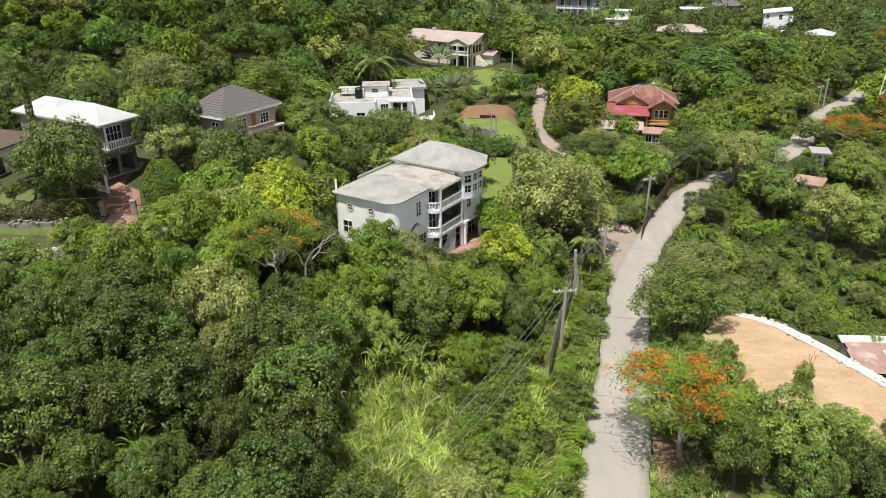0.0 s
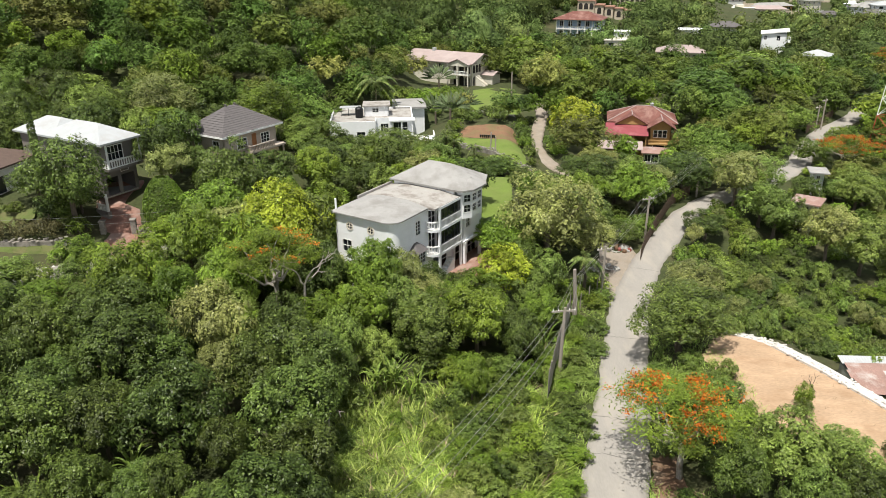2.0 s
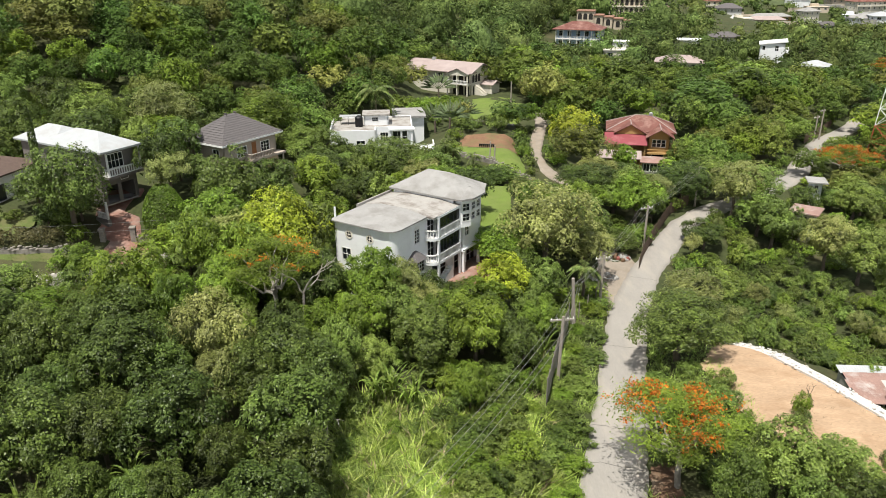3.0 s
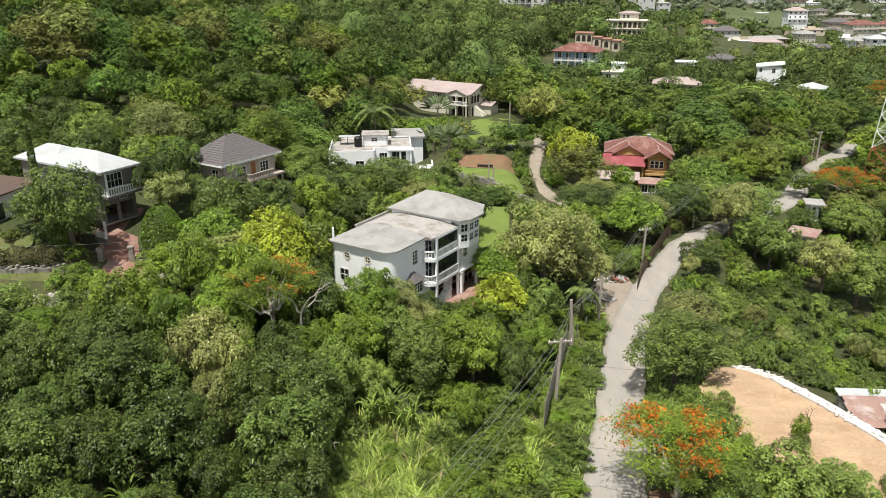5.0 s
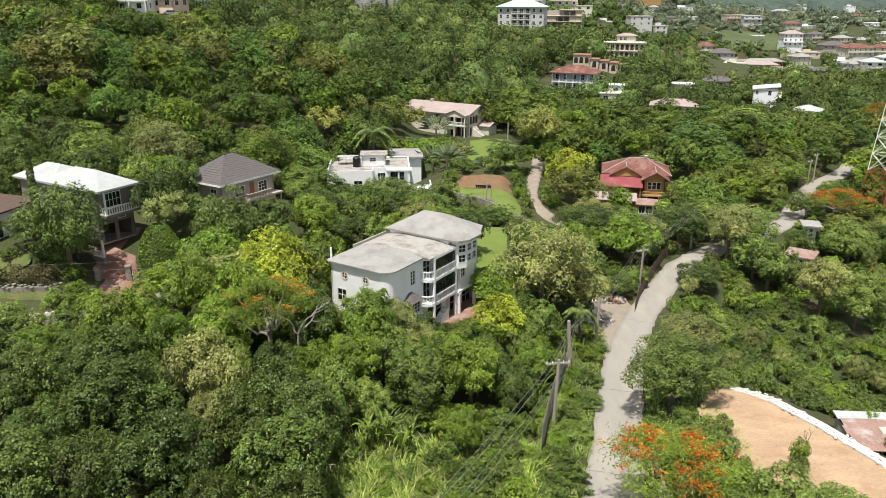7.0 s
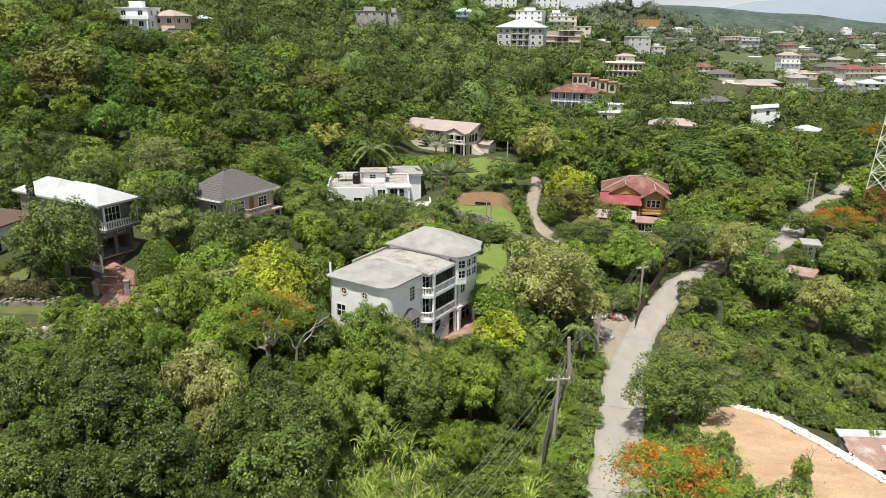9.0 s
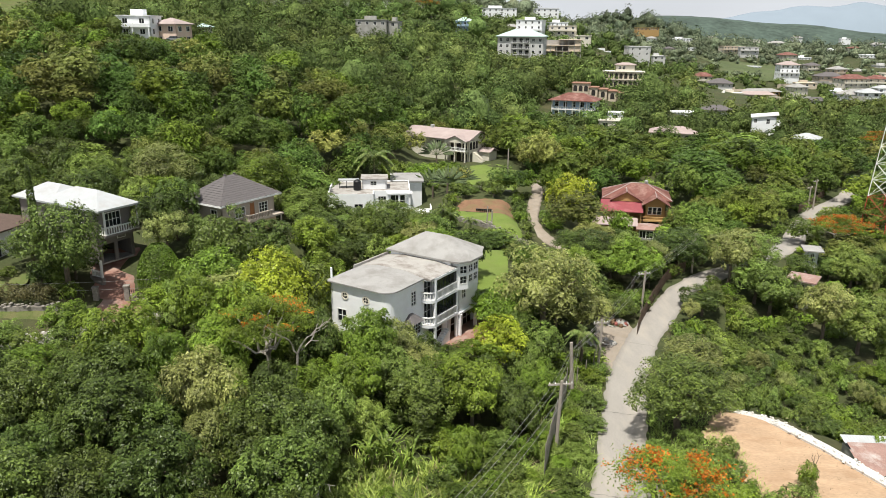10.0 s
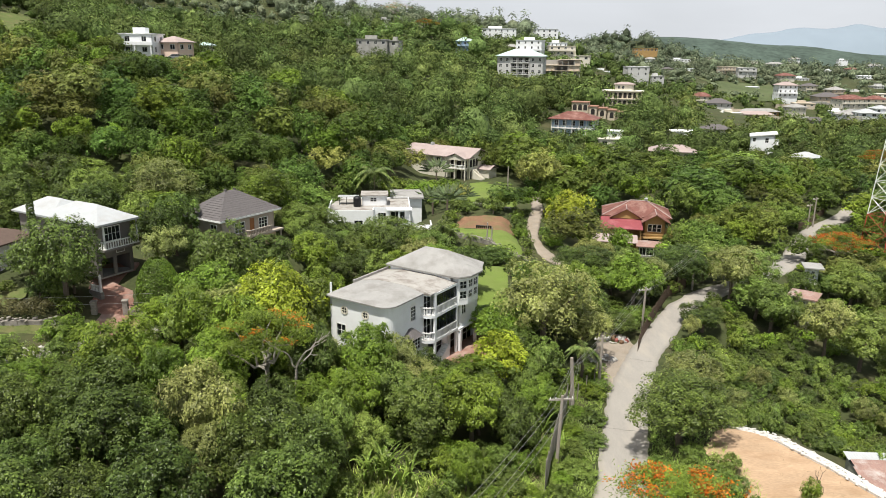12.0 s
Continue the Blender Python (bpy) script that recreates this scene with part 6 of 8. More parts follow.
def far_house(x, y, w, d, storeys, tint, roof, turn, z=None, openings=3, label=""):
    """A distant house: walls with window openings on each storey, roof, balcony on the first floor."""
    base = gz(x, y) if z is None else z
    tall = 2.9 * storeys
    label = label or f"distant {storeys}-storey {tint} house on the hillside"
    h = thing("house", pose(x, y, base, 0, 0, turn + (x * 3.7 + y) % 24 - 12), label, "house")
    m = TINTS[tint]
    pitch, wide = 3.2 + (x * 7.7 + y) % 1.9, 0.30 + 0.1 * ((x + y * 3.1) % 1)
    for a, b in (((-w / 2, -d / 2), (w / 2, -d / 2)), ((w / 2, -d / 2), (w / 2, d / 2)), ((w / 2, d / 2), (-w / 2, d / 2)), ((-w / 2, d / 2), (-w / 2, -d / 2))):
        ln = math.dist(a, b)
        back = a[1] > 0 and b[1] > 0
        n = 0 if back else max(1, round(ln / pitch))
        hs = [((i + wide) * ln / n, (i + 1 - wide) * ln / n, s * 2.9 + 0.95, s * 2.9 + 2.25) for i in range(n) for s in range(storeys)]
        wall(h, a, b, -6, tall, m, hs, th=0.25, bars=(2, 1))
    if storeys > 1 and (x * 5.3 + y) % 3 < 1.3:
        part("balcony_slab", boxes((-w / 2, w / 2, -d / 2 - 1.2, -d / 2, 2.75, 2.95), (-w / 2, w / 2, -d / 2 - 1.2, -d / 2 - 1.1, 2.95, 3.75)), m, h)
        for i in range(3):
            px = -w / 2 + 0.2 + i * (w - 0.4) / 2
            part("column", boxes((px - 0.15, px + 0.15, -d / 2 - 1.15, -d / 2 - 0.85, -2.5, 2.75)), m, h)
    bm = bmesh.new()
    if ROOFS[roof]:
        hip_roof(bm, -w / 2 - 0.7, w / 2 + 0.7, -d / 2 - 0.9, d / 2 + 0.7, tall + 0.1, min(w, d) * 0.24, None, 0.2)
        part("roof", bm, ROOFS[roof], h)
    else:
        box(bm, -w / 2 - 0.3, w / 2 + 0.3, -d / 2 - 0.3, d / 2 + 0.3, tall, tall + 0.25)
        if (x + y) % 2 > 1:
            box(bm, -w / 4, w / 8, 0, d / 3, tall + 0.25, tall + 1.9)
        part("roof", bm, m, h)
    FAR_CLEAR.append((x, y, max(w, d) * 0.54, base))
    return h


# x, y, width, depth, storeys, walls, roof, turn, height of the site
FAR = [
    (-86.6, 222.0, 9.5, 9, 2, "white", "flat", -10, 34.3),
    (-78.6, 226.0, 8, 7, 2, "peach", "pink", -15, 32.2),
    (55.8, 470.0, 16, 12, 3, "white", "flat", -10, 34.0),
    (15.5, 480.0, 11, 9, 2, "blue", "teal", 5, 36.2),
    (41.9, 560.0, 26, 10, 2, "white", "flat", 0, 45.9),
    (82.6, 600.0, 18, 10, 2, "white", "flat", 0, 47.0),
    (76.5, 480.0, 17, 10, 2, "cream", "flat", -10, 33.8),
]
FAR += [
    (56.0, 240.0, 8, 6, 1, "cream", "flat", -15, 6.6),
    (124.9, 480.0, 14, 10, 2, "grey", "flat", 10, 21.8),
    (103.3, 480.0, 12, 8, 1, "white", "flat", 10, 21.5),
    (283.4, 900.0, 26, 12, 1, "white", "flat", 5, 25.4),
    (182.2, 520.0, 14, 10, 2, "cream", "red", -20, 1.8),
    (186.8, 500.0, 16, 12, 1, "grey", "grey", -20, 1.5),
    (71.6, 225.0, 13, 7, 1, "cream", "pink", -15, 5.0),
]
FAR += [
    (115.2, 230.0, 7, 6, 1, "white", "white", -30, 2.8),
    (258.5, 560.0, 14, 10, 3, "white", "pink", 5, 5.3),
    (290.8, 530.0, 20, 12, 2, "cream", "red", 0, 0.4),
    (289.9, 560.0, 18, 12, 2, "beige", "grey", 10, 0.2),
    (264.9, 480.0, 16, 12, 2, "white", "pale", 10, -6.3),
    (270.1, 470.0, 12, 10, 2, "white", "white", 0, -4.5),
    (214.1, 500.0, 26, 8, 1, "ochre", "pale", 0, -3.9),
    (276.4, 720.0, 20, 12, 2, "beige", "flat", 0, 17.8),
    (284.6, 700.0, 16, 12, 2, "grey", "flat", 0, 17.5),
    (311.8, 680.0, 14, 10, 1, "cream", "red", 10, 14.5),
]
FAR += [
    (430.2, 760.0, 18, 12, 2, "white", "flat", 10, 10.0),
    (404.6, 800.0, 30, 12, 1, "grey", "grey", 0, 8.0),
    (-30.8, 350.0, 14, 9, 1, "weathered", "flat", -10, 37.9),
    (-20.6, 352.0, 5, 8, 1, "weathered", "flat", -10, 37.4),
    (-40.8, 560.0, 8, 8, 1, "grey", "flat", 0, 54.2),
    (-77.0, 250.0, 4.6, 4, 1, "cream", "teal", 0, 34.4),
    (442.9, 1000.0, 22, 12, 1, "grey", "pale", 0, 19.8),
    (246.2, 760.0, 16, 10, 2, "white", "flat", 0, 15.1),
    (373.7, 1050.0, 14, 10, 1, "cream", "flat", 0, 25.5),
    (305.5, 620.0, 12, 9, 2, "cream", "grey", 0, 5.3),
]
FAR += [
    (316.6, 600.0, 12, 10, 2, "beige", "pale", 10, 3.4),
    (314.8, 540.0, 14, 10, 2, "cream", "red", -5, -0.1),
    (381.8, 650.0, 14, 10, 2, "grey", "flat", 0, 4.5),
    (263.4, 540.0, 14, 9, 1, "beige", "flat", 5, -0.7),
    (260.1, 600.0, 10, 8, 1, "white", "pale", 0, -0.8),
    (392.5, 720.0, 18, 10, 1, "beige", "grey", 0, 3.3),
    (546.2, 950.0, 18, 10, 2, "white", "pale", 0, 17.2),
    (222.6, 640.0, 10, 8, 1, "grey", "flat", 0, 10.3),
    (183.5, 470.0, 14, 8, 1, "cream", "flat", -10, -2.7),
    (123.5, 330.0, 12, 8, 1, "grey", "grey", -10, 1.2),
    (216.0, 800.0, 24, 9, 1, "ochre", "flat", 0, 37.0),
    (203.0, 478.0, 22, 8, 1, "beige", "pink", -6, -4.0),
]
FAR += [
    (335.9, 700.0, 12, 9, 2, "white", "flat", 5, 8.8),
    (238.9, 500.0, 11, 9, 2, "cream", "pale", 10, -3.6),
    (267.6, 500.0, 10, 8, 1, "white", "flat", 0, -3.3),
    (222.8, 440.0, 12, 8, 1, "grey", "grey", -5, -4.2),
    (290.4, 490.0, 10, 8, 2, "white", "white", 5, -3.2),
    (343.8, 620.0, 10, 8, 2, "grey", "pale", 0, 1.1),
    (344.0, 580.0, 10, 8, 2, "cream", "flat", 0, 1.5),
    (258.3, 620.0, 9, 8, 1, "white", "flat", 0, 7.0),
    (210.8, 700.0, 9, 7, 1, "cream", "grey", 0, 18.7),
    (210.9, 760.0, 10, 8, 1, "white", "pale", 0, 26.9),
]
FAR += [
    (116.0, 400.0, 8, 6, 1, "grey", "rust", -10, 8.2),
    (59.0, 248.0, 5, 4, 1, "white", "flat", -15, 8.2),
    (98.5, 300.0, 9, 7, 1, "white", "flat", -15, 3.1),
    (149.5, 520.0, 9, 7, 2, "grey", "flat", 0, 14.9),
    (463.9, 900.0, 12, 8, 1, "white", "flat", 0, 14.4),
    (480.2, 880.0, 14, 8, 2, "cream", "red", 0, 13.9),
    (514.9, 1100.0, 14, 9, 1, "white", "pale", 0, 26.3),
    (433.0, 1050.0, 14, 9, 1, "cream", "flat", 0, 23.1),
    (611.8, 1150.0, 14, 9, 1, "white", "flat", 0, 25.0),
]
FAR += [
    (49.0, 520.0, 12, 9, 2, "white", "pale", 0, 32.7),
    (79.8, 520.0, 12, 9, 2, "white", "flat", -5, 36.1),
    (88.2, 470.0, 10, 8, 1, "cream", "flat", -5, 30.9),
    (62.9, 118.0, 1.7, 2.2, 1, "white", "pale", -20, -0.3),
    (55.9, 106.0, 2.9, 2.8, 1, "cream", "rust", -25, -1.4),
]
for row in FAR:
    far_house(*row)

SAND = TINTS["beige"]


def arcade_house(x, y, z, turn):
    """Sand-coloured house with arcades on both storeys and a smaller top storey."""
    h = thing("house", pose(x, y, z, 0, 0, turn), "two-storey sand-coloured house with rows of arches and a small top storey", "house")
    w, d = 17.0, 9.0
    for a, b, n in (((0, 0), (w, 0), 8), ((w, 0), (w, d), 4), ((w, d), (0, d), 0), ((0, d), (0, 0), 3)):
        wall(h, a, b, -2.5, 6.6, SAND, th=0.25)
        for v in (0.4, 3.7):
            if n:
                arch_row(h, a, b, 0.3, math.dist(a, b) - 0.3, n, v, 1.35, 2.3)
    for v in (3.15, 6.5):
        part("cornice", boxes((-0.5, w + 0.5, -0.5, d + 0.5, v, v + 0.28)), CREAM_WALL, h, "pale projecting cornice")
    for a, b in (((5, 2), (13, 2)), ((13, 2), (13, 7)), ((13, 7), (5, 7)), ((5, 7), (5, 2))):
        wall(h, a, b, 6.78, 9.4, CREAM_WALL, [(1.2, 2.2, 7.6, 8.8), (3.0, 4.0, 7.6, 8.8)], th=0.2)
    bm = bmesh.new()
    hip_roof(bm, 4.4, 13.6, 1.4, 7.6, 9.5, 0.9, None, 0.2)
    part("roof", bm, ROOF_PINK, h, "low pinkish hipped roof")
    FAR_CLEAR.append((x + 8, y + 4, 10, z))


def stepped_terrace(x, y, z, turn):
    """Row of small sand-coloured rooms stepping down the slope, with red-brown caps."""
    h = thing("terrace_house", pose(x, y, z, 0, 0, turn), "row of unfinished sand-coloured rooms stepping down the slope", "house")
    cap = surface("red_brown_coping", (0.30, 0.17, 0.12), 0.85, 0.2, 1, 10, 0.1)
    for i in range(6):
        x0, top = i * 3.7 + (0 if i == 0 else 3.0), 5.6 - (0 if i == 0 else 0.9 + 0.55 * i)
        x1 = x0 + (6.6 if i == 0 else 3.4)
        y0 = -0.5 * i
        for a, b in (((x0, y0), (x1, y0)), ((x1, y0), (x1, y0 + 6)), ((x1, y0 + 6), (x0, y0 + 6)), ((x0, y0 + 6), (x0, y0))):
            wall(h, a, b, -4.5, top, SAND, th=0.22)
        arch_row(h, (x0, y0), (x1, y0), 0.2, x1 - x0 - 0.2, 3 if i == 0 else 1, top - 3.0, 1.5, 2.3)
        part("coping", boxes((x0 - 0.25, x1 + 0.25, y0 - 0.3, y0 + 6.3, top, top + 0.3)), cap, h, "red-brown coping slab")
    FAR_CLEAR.append((x + 10, y + 1, 12, z - 2))


def veranda_house(x, y, z, turn):
    """Blue and white house under a red hipped roof, with a veranda of white columns."""
    h = thing("house", pose(x, y, z, 0, 0, turn), "blue and white two-storey house with red hipped roof and columned veranda", "house")
    w, d = 15.0, 10.0
    for a, b, n in (((0, 1.8), (w, 1.8), 5), ((w - 1.8, 1.8), (w - 1.8, d), 3), ((w - 1.8, d), (0, d), 0), ((0, d), (0, 1.8), 2)):
        ln = math.dist(a, b)
        wall(h, a, b, -2.5, 6.2, BLUE_WALL, [((i + 0.3) * ln / n, (i + 0.7) * ln / n, v, v + 1.7) for i in range(n) for v in (0.6, 3.9)], th=0.22)
    part("veranda_slab", boxes((0, w, 0, 1.8, 2.9, 3.15), (w - 1.8, w, 1.8, d, 2.9, 3.15)), WHITE_TRIM, h)
    balustrade(h, [(0.1, 0.1), (w - 0.1, 0.1), (w - 0.1, d)], 3.15, 0.9, 0.5)
    for i in range(7):
        px = 0.15 + i * (w - 0.3) / 6
        part("column", boxes((px - 0.13, px + 0.13, 0.02, 0.28, -2.5, 2.9)), WHITE_TRIM, h)
        part("column", boxes((px - 0.13, px + 0.13, 0.02, 0.28, 3.15, 6.2)), WHITE_TRIM, h)
    for i in range(1, 5):
        py = i * d / 4 - 0.1
        part("column", boxes((w - 0.28, w - 0.02, py - 0.13, py + 0.13, -2.5, 2.9)), WHITE_TRIM, h)
        part("column", boxes((w - 0.28, w - 0.02, py - 0.13, py + 0.13, 3.15, 6.2)), WHITE_TRIM, h)
    bm = bmesh.new()
    hip_roof(bm, -1.2, w + 0.8, -0.8, d + 0.8, 6.3, 2.3, None, 0.22)
    part("roof", bm, ROOF_RED, h, "weathered dark red hipped roof")
    FAR_CLEAR.append((x + 7, y + 4, 9, z))


def apartment_block(x, y, z, turn):
    """Grey block of three storeys with recessed loggias under a pale teal roof."""
    h = thing("apartment_block", pose(x, y, z, 0, 0, turn), "large grey three-storey block with recessed balconies and pale teal roof", "building")
    w, d, m = 24.0, 15.0, TINTS["grey"]
    rows = [0.9, 3.9, 6.9]
    for x0, x1, n in ((0, 7.0, 2), (17.0, w, 2)):
        wall(h, (x0, 0), (x1, 0), -4, 9.4, m, [((i + 0.32) * 7 / n, (i + 0.68) * 7 / n, v, v + 1.5) for i in range(n) for v in rows], th=0.25)
    wall(h, (7.0, 2.0), (17.0, 2.0), -4, 9.4, m, [(i * 3.3 + 0.8, i * 3.3 + 2.6, v - 0.6, v + 1.5) for i in range(3) for v in rows], th=0.25)
    part("return_wall", boxes((6.75, 7.0, 0.25, 2.0, -4, 9.4)), m, h)
    part("return_wall", boxes((17.0, 17.25, 0.25, 2.0, -4, 9.4)), m, h)
    for v in (0.0, 3.0, 6.0, 9.0):
        part("loggia_slab", boxes((7.0, 17.0, -0.7, 2.0, v, v + 0.25)), m, h)
        if v < 9:
            balustrade(h, [(7.1, -0.6), (16.9, -0.6)], v + 0.25, 0.9, 0.7, m)
    for px in (7.2, 10.4, 13.6, 16.8):
        part("column", boxes((px - 0.18, px + 0.18, -0.6, -0.24, -4, 9.0)), m, h)
    for a, b in (((w, 0), (w, d)), ((0, d), (0, 0))):
        wall(h, a, b, -4, 9.4, m, [((i + 0.35) * d / 4, (i + 0.65) * d / 4, v, v + 1.5) for i in range(4) for v in rows], th=0.25)
    wall(h, (w, d), (0, d), -4, 9.4, m, th=0.25)
    bm = bmesh.new()
    hip_roof(bm, -0.9, w + 0.9, -1.2, d + 0.9, 9.5, 3.4, None, 0.25)
    part("roof", bm, ROOFS["teal"], h, "pale teal hipped metal roof")
    FAR_CLEAR.append((x + 12, y + 6, 14, z))


def parked_car(x, y, z, turn, paint, label):
    """A small saloon car: body, cabin with dark glass, four wheels."""
    c = thing("car", pose(x, y, z, 0, 0, turn), label, "car")
    bm = bmesh.new()
    prof = [(-2.1, 0.35), (2.1, 0.35), (2.15, 0.75), (1.3, 0.95), (-1.7, 1.0), (-2.15, 0.85)]
    lo, hi = [bm.verts.new((u, -0.85, v)) for u, v in prof], [bm.verts.new((u, 0.85, v)) for u, v in prof]
    bm.faces.new(lo)
    bm.faces.new(hi[::-1])
    for i in range(6):
        bm.faces.new((lo[(i + 1) % 6], lo[i], hi[i], hi[(i + 1) % 6]))
    part("body", bm, paint, c)
    bm = bmesh.new()
    frustum(bm, [(-1.6, -0.78), (1.1, -0.78), (1.1, 0.78), (-1.6, 0.78)], 0.97, [(-1.1, -0.6), (0.35, -0.6), (0.35, 0.6), (-1.1, 0.6)], 1.42)
    part("cabin_glass", bm, PANE, c, "dark car windows")
    part("cabin_roof", boxes((-1.12, 0.37, -0.62, 0.62, 1.42, 1.47)), paint, c)
    for u in (-1.35, 1.35):
        for v in (-0.8, 0.8):
            bm = bmesh.new()
            tube(bm, [(u, v - 0.1, 0.33), (u, v + 0.1, 0.33)], [0.33, 0.33], 12)
            part("wheel", bm, BLACK, c)


def building_shell(x, y, z, turn):
    """Concrete frame of an unfinished building: slabs on columns with some block infill."""
    h = thing("unfinished_building", pose(x, y, z, 0, 0, turn), "unfinished concrete building frame with bare columns and slabs", "building")
    w, d = 20.0, 9.0
    for v in (0.0, 3.0, 6.0):
        part("slab", boxes((0 if v < 6 else 8, w, 0, d, v, v + 0.3)), SAND, h)
    for i in range(7):
        for py in (0.2, d - 0.5):
            px = 0.1 + i * (w - 0.5) / 6
            part("column", boxes((px, px + 0.35, py, py + 0.35, -3.5, 6.0 if px > 7 else 3.0)), CONCRETE, h)
    part("block_wall", boxes((0, w, d - 0.05, d + 0.15, -3.5, 5.9)), CONCRETE, h)
    for x0, x1, v in ((0.5, 6.0, 0.3), (13.0, 19.5, 0.3), (16.5, 19.8, 3.3)):
        part("block_wall", boxes((x0, x1, 0.6, 0.8, v, v + 2.7)), SAND, h)
    FAR_CLEAR.append((x + 10, y + 3, 11, z))


def white_box_house(x, y, z, turn):
    """White modern house with a sloping roof slab and large dark windows."""
    h = thing("house", pose(x, y, z, 0, 0, turn), "white modern two-storey house with a single-pitch roof", "house")
    w, d = 7.6, 9.0
    wall(h, (0, 0), (w, 0), -7, 5.6, WHITE, [(0.7, 1.5, 3.6, 4.8), (4.6, 5.6, 3.4, 4.9)], th=0.25)
    wall(h, (w, 0), (w, d), -7, 5.6, WHITE, [(0.8, 3.2, 3.3, 5.2), (0.8, 3.2, 0.3, 2.3), (4.6, 7.6, 3.3, 5.2), (4.6, 7.6, 0.3, 2.3)], th=0.25)
    wall(h, (w, d), (0, d), -7, 5.6, WHITE, th=0.25)
    wall(h, (0, d), (0, 0), -7, 5.6, WHITE, [(3, 4, 3.6, 4.8)], th=0.25)
    bm = bmesh.new()
    v = [bm.verts.new(p) for p in ((-0.5, -0.5, 5.5), (w + 0.7, -0.5, 6.6), (w + 0.7, d + 0.5, 6.6), (-0.5, d + 0.5, 5.5))]
    u = [bm.verts.new(q.co - Vector((0, 0, 0.3))) for q in v]
    bm.faces.new(v)
    bm.faces.new(u[::-1])
    for i in range(4):
        bm.faces.new((u[i], u[(i + 1) % 4], v[(i + 1) % 4], v[i]))
    part("roof", bm, WHITE_TRIM, h, "white sloping roof slab")
    part("balcony_slab", boxes((w, w + 1.4, 0.5, 8.2, 2.7, 2.95)), WHITE_TRIM, h)
    balustrade(h, [(w + 0.1, 0.6), (w + 1.3, 0.6), (w + 1.3, 8.1), (w + 0.1, 8.1)], 2.95, 0.9, 0.5)
    FAR_CLEAR.append((x + 4, y + 4, 6, z))


parked_car(-76.6, 214.6, gz(-76.6, 214.6), 8, surface("faded_red_car_paint", (0.25, 0.07, 0.06), 0.35, 0.05), "small faded red car parked below the white house")
parked_car(-75.6, 218.2, gz(-75.6, 218.2), -12, surface("grey_car_paint", (0.22, 0.23, 0.24), 0.3, 0.05), "grey saloon car parked beside the peach house")
FAR_CLEAR.append((-76.0, 216.5, 4, 33.0))
apartment_block(30.2, 398.0, 24.5, -14)
building_shell(57.0, 415.0, 26.0, -6)
arcade_house(71.5, 328.0, 13.6, -14)
stepped_terrace(52.5, 296.0, 11.6, -16)
veranda_house(39.5, 262.0, 7.6, -22)
white_box_house(107.6, 254.0, 3.9, -22)


def retaining_wall(x, y, w, height, turn, material, label):
    """A long garden or yard wall of pale render, stepped once, with a coping."""
    t = thing("retaining_wall", pose(x, y, gz(x, y), 0, 0, turn), label, "wall")
    part("wall", boxes((-w / 2, w * 0.1, -0.15, 0.15, -2.5, height)), material, t)
    part("wall", boxes((w * 0.1, w / 2, -0.15, 0.15, -2.5, height * 0.65)), material, t)
    part("coping", boxes((-w / 2, w * 0.1, -0.2, 0.2, height, height + 0.15)), CREAM_WALL, t)
    FAR_CLEAR.append((x, y, w * 0.3, gz(x, y)))


YARDS = [(254, 539, 22, 2.6, 4), (284, 552, 26, 2.4, -3), (294, 520, 24, 2.8, 5), (217, 470, 20, 2.4, -8), (262, 462, 16, 4.6, 2), (240, 486, 22, 2.2, 6), (278, 500, 18, 2.6, -6), (312, 548, 20, 2.2, 0), (228, 520, 18, 2.4, -4), (196, 500, 14, 3.0, -12)]
for i, (x, y, w, tall, turn) in enumerate(YARDS):
    retaining_wall(x, y, w, tall, turn, (SAND, CONCRETE, TINTS["grey"])[i % 3], "long pale retaining wall around a valley yard")


def fan_ramp(x, y, z):
    """White curved retaining walls spreading like a fan down a bank."""
    t = thing("curved_retaining_walls", pose(x, y, z), "fan of white curved retaining walls down a bank", "wall")
    for k in range(4):
        bm = bmesh.new()
        prev = None
        for i in range(11):
            f = i / 10
            a = math.radians(200 + 26 * k - 40 * f)
            r = 13.5 * (1 - f)
            px, py, top = r * math.cos(a) * 0.9, r * math.sin(a) * 0.7, 8.6 * f ** 1.2 + 0.6
            row = [bm.verts.new((px - 0.4, py, -4)), bm.verts.new((px + 0.4, py, -4)), bm.verts.new((px + 0.4, py, top)), bm.verts.new((px - 0.4, py, top))]
            if prev:
                for c in range(4):
                    bm.faces.new((prev[c], prev[(c + 1) % 4], row[(c + 1) % 4], row[c]))
            prev = row
        part("wall", bm, TINTS["grey"] if k % 2 else CREAM_WALL, t)
    FAR_CLEAR.append((x, y - 3, 12, z - 4))


fan_ramp(164.0, 430.0, -4.2)
FAR_CLEAR.append((-147, 262, 15, 43.0))
FAR_CLEAR.append((-138, 246, 11, 40.0))

far_stuff("hillside_woodland", 21, 214, 300, 7.2, 310, 0.68, 3.3, 5.8, "dense green woodland covering the hillside")
far_stuff("hillside_woodland", 24, 300, 400, 8.0, 160, 0.95, 3.4, 6.0, "green woodland on the upper hillside")
far_stuff("hillside_woodland", 25, 400, 570, 9.5, 75, 1.3, 3.6, 6.4, "green woodland below the ridge", lobes=5)
far_stuff("valley_woodland", 22, 570, 1000, 11.5, 54, 1.6, 3.8, 7.0, "distant green woodland across the valley", F_VALLEY_HAZE, lobes=5)
far_stuff("far_valley_woodland", 23, 1000, 1450, 17, 22, 2.5, 5.0, 8.5, "woodland on the far side of the valley", F_VALLEY_HAZE, lobes=4)


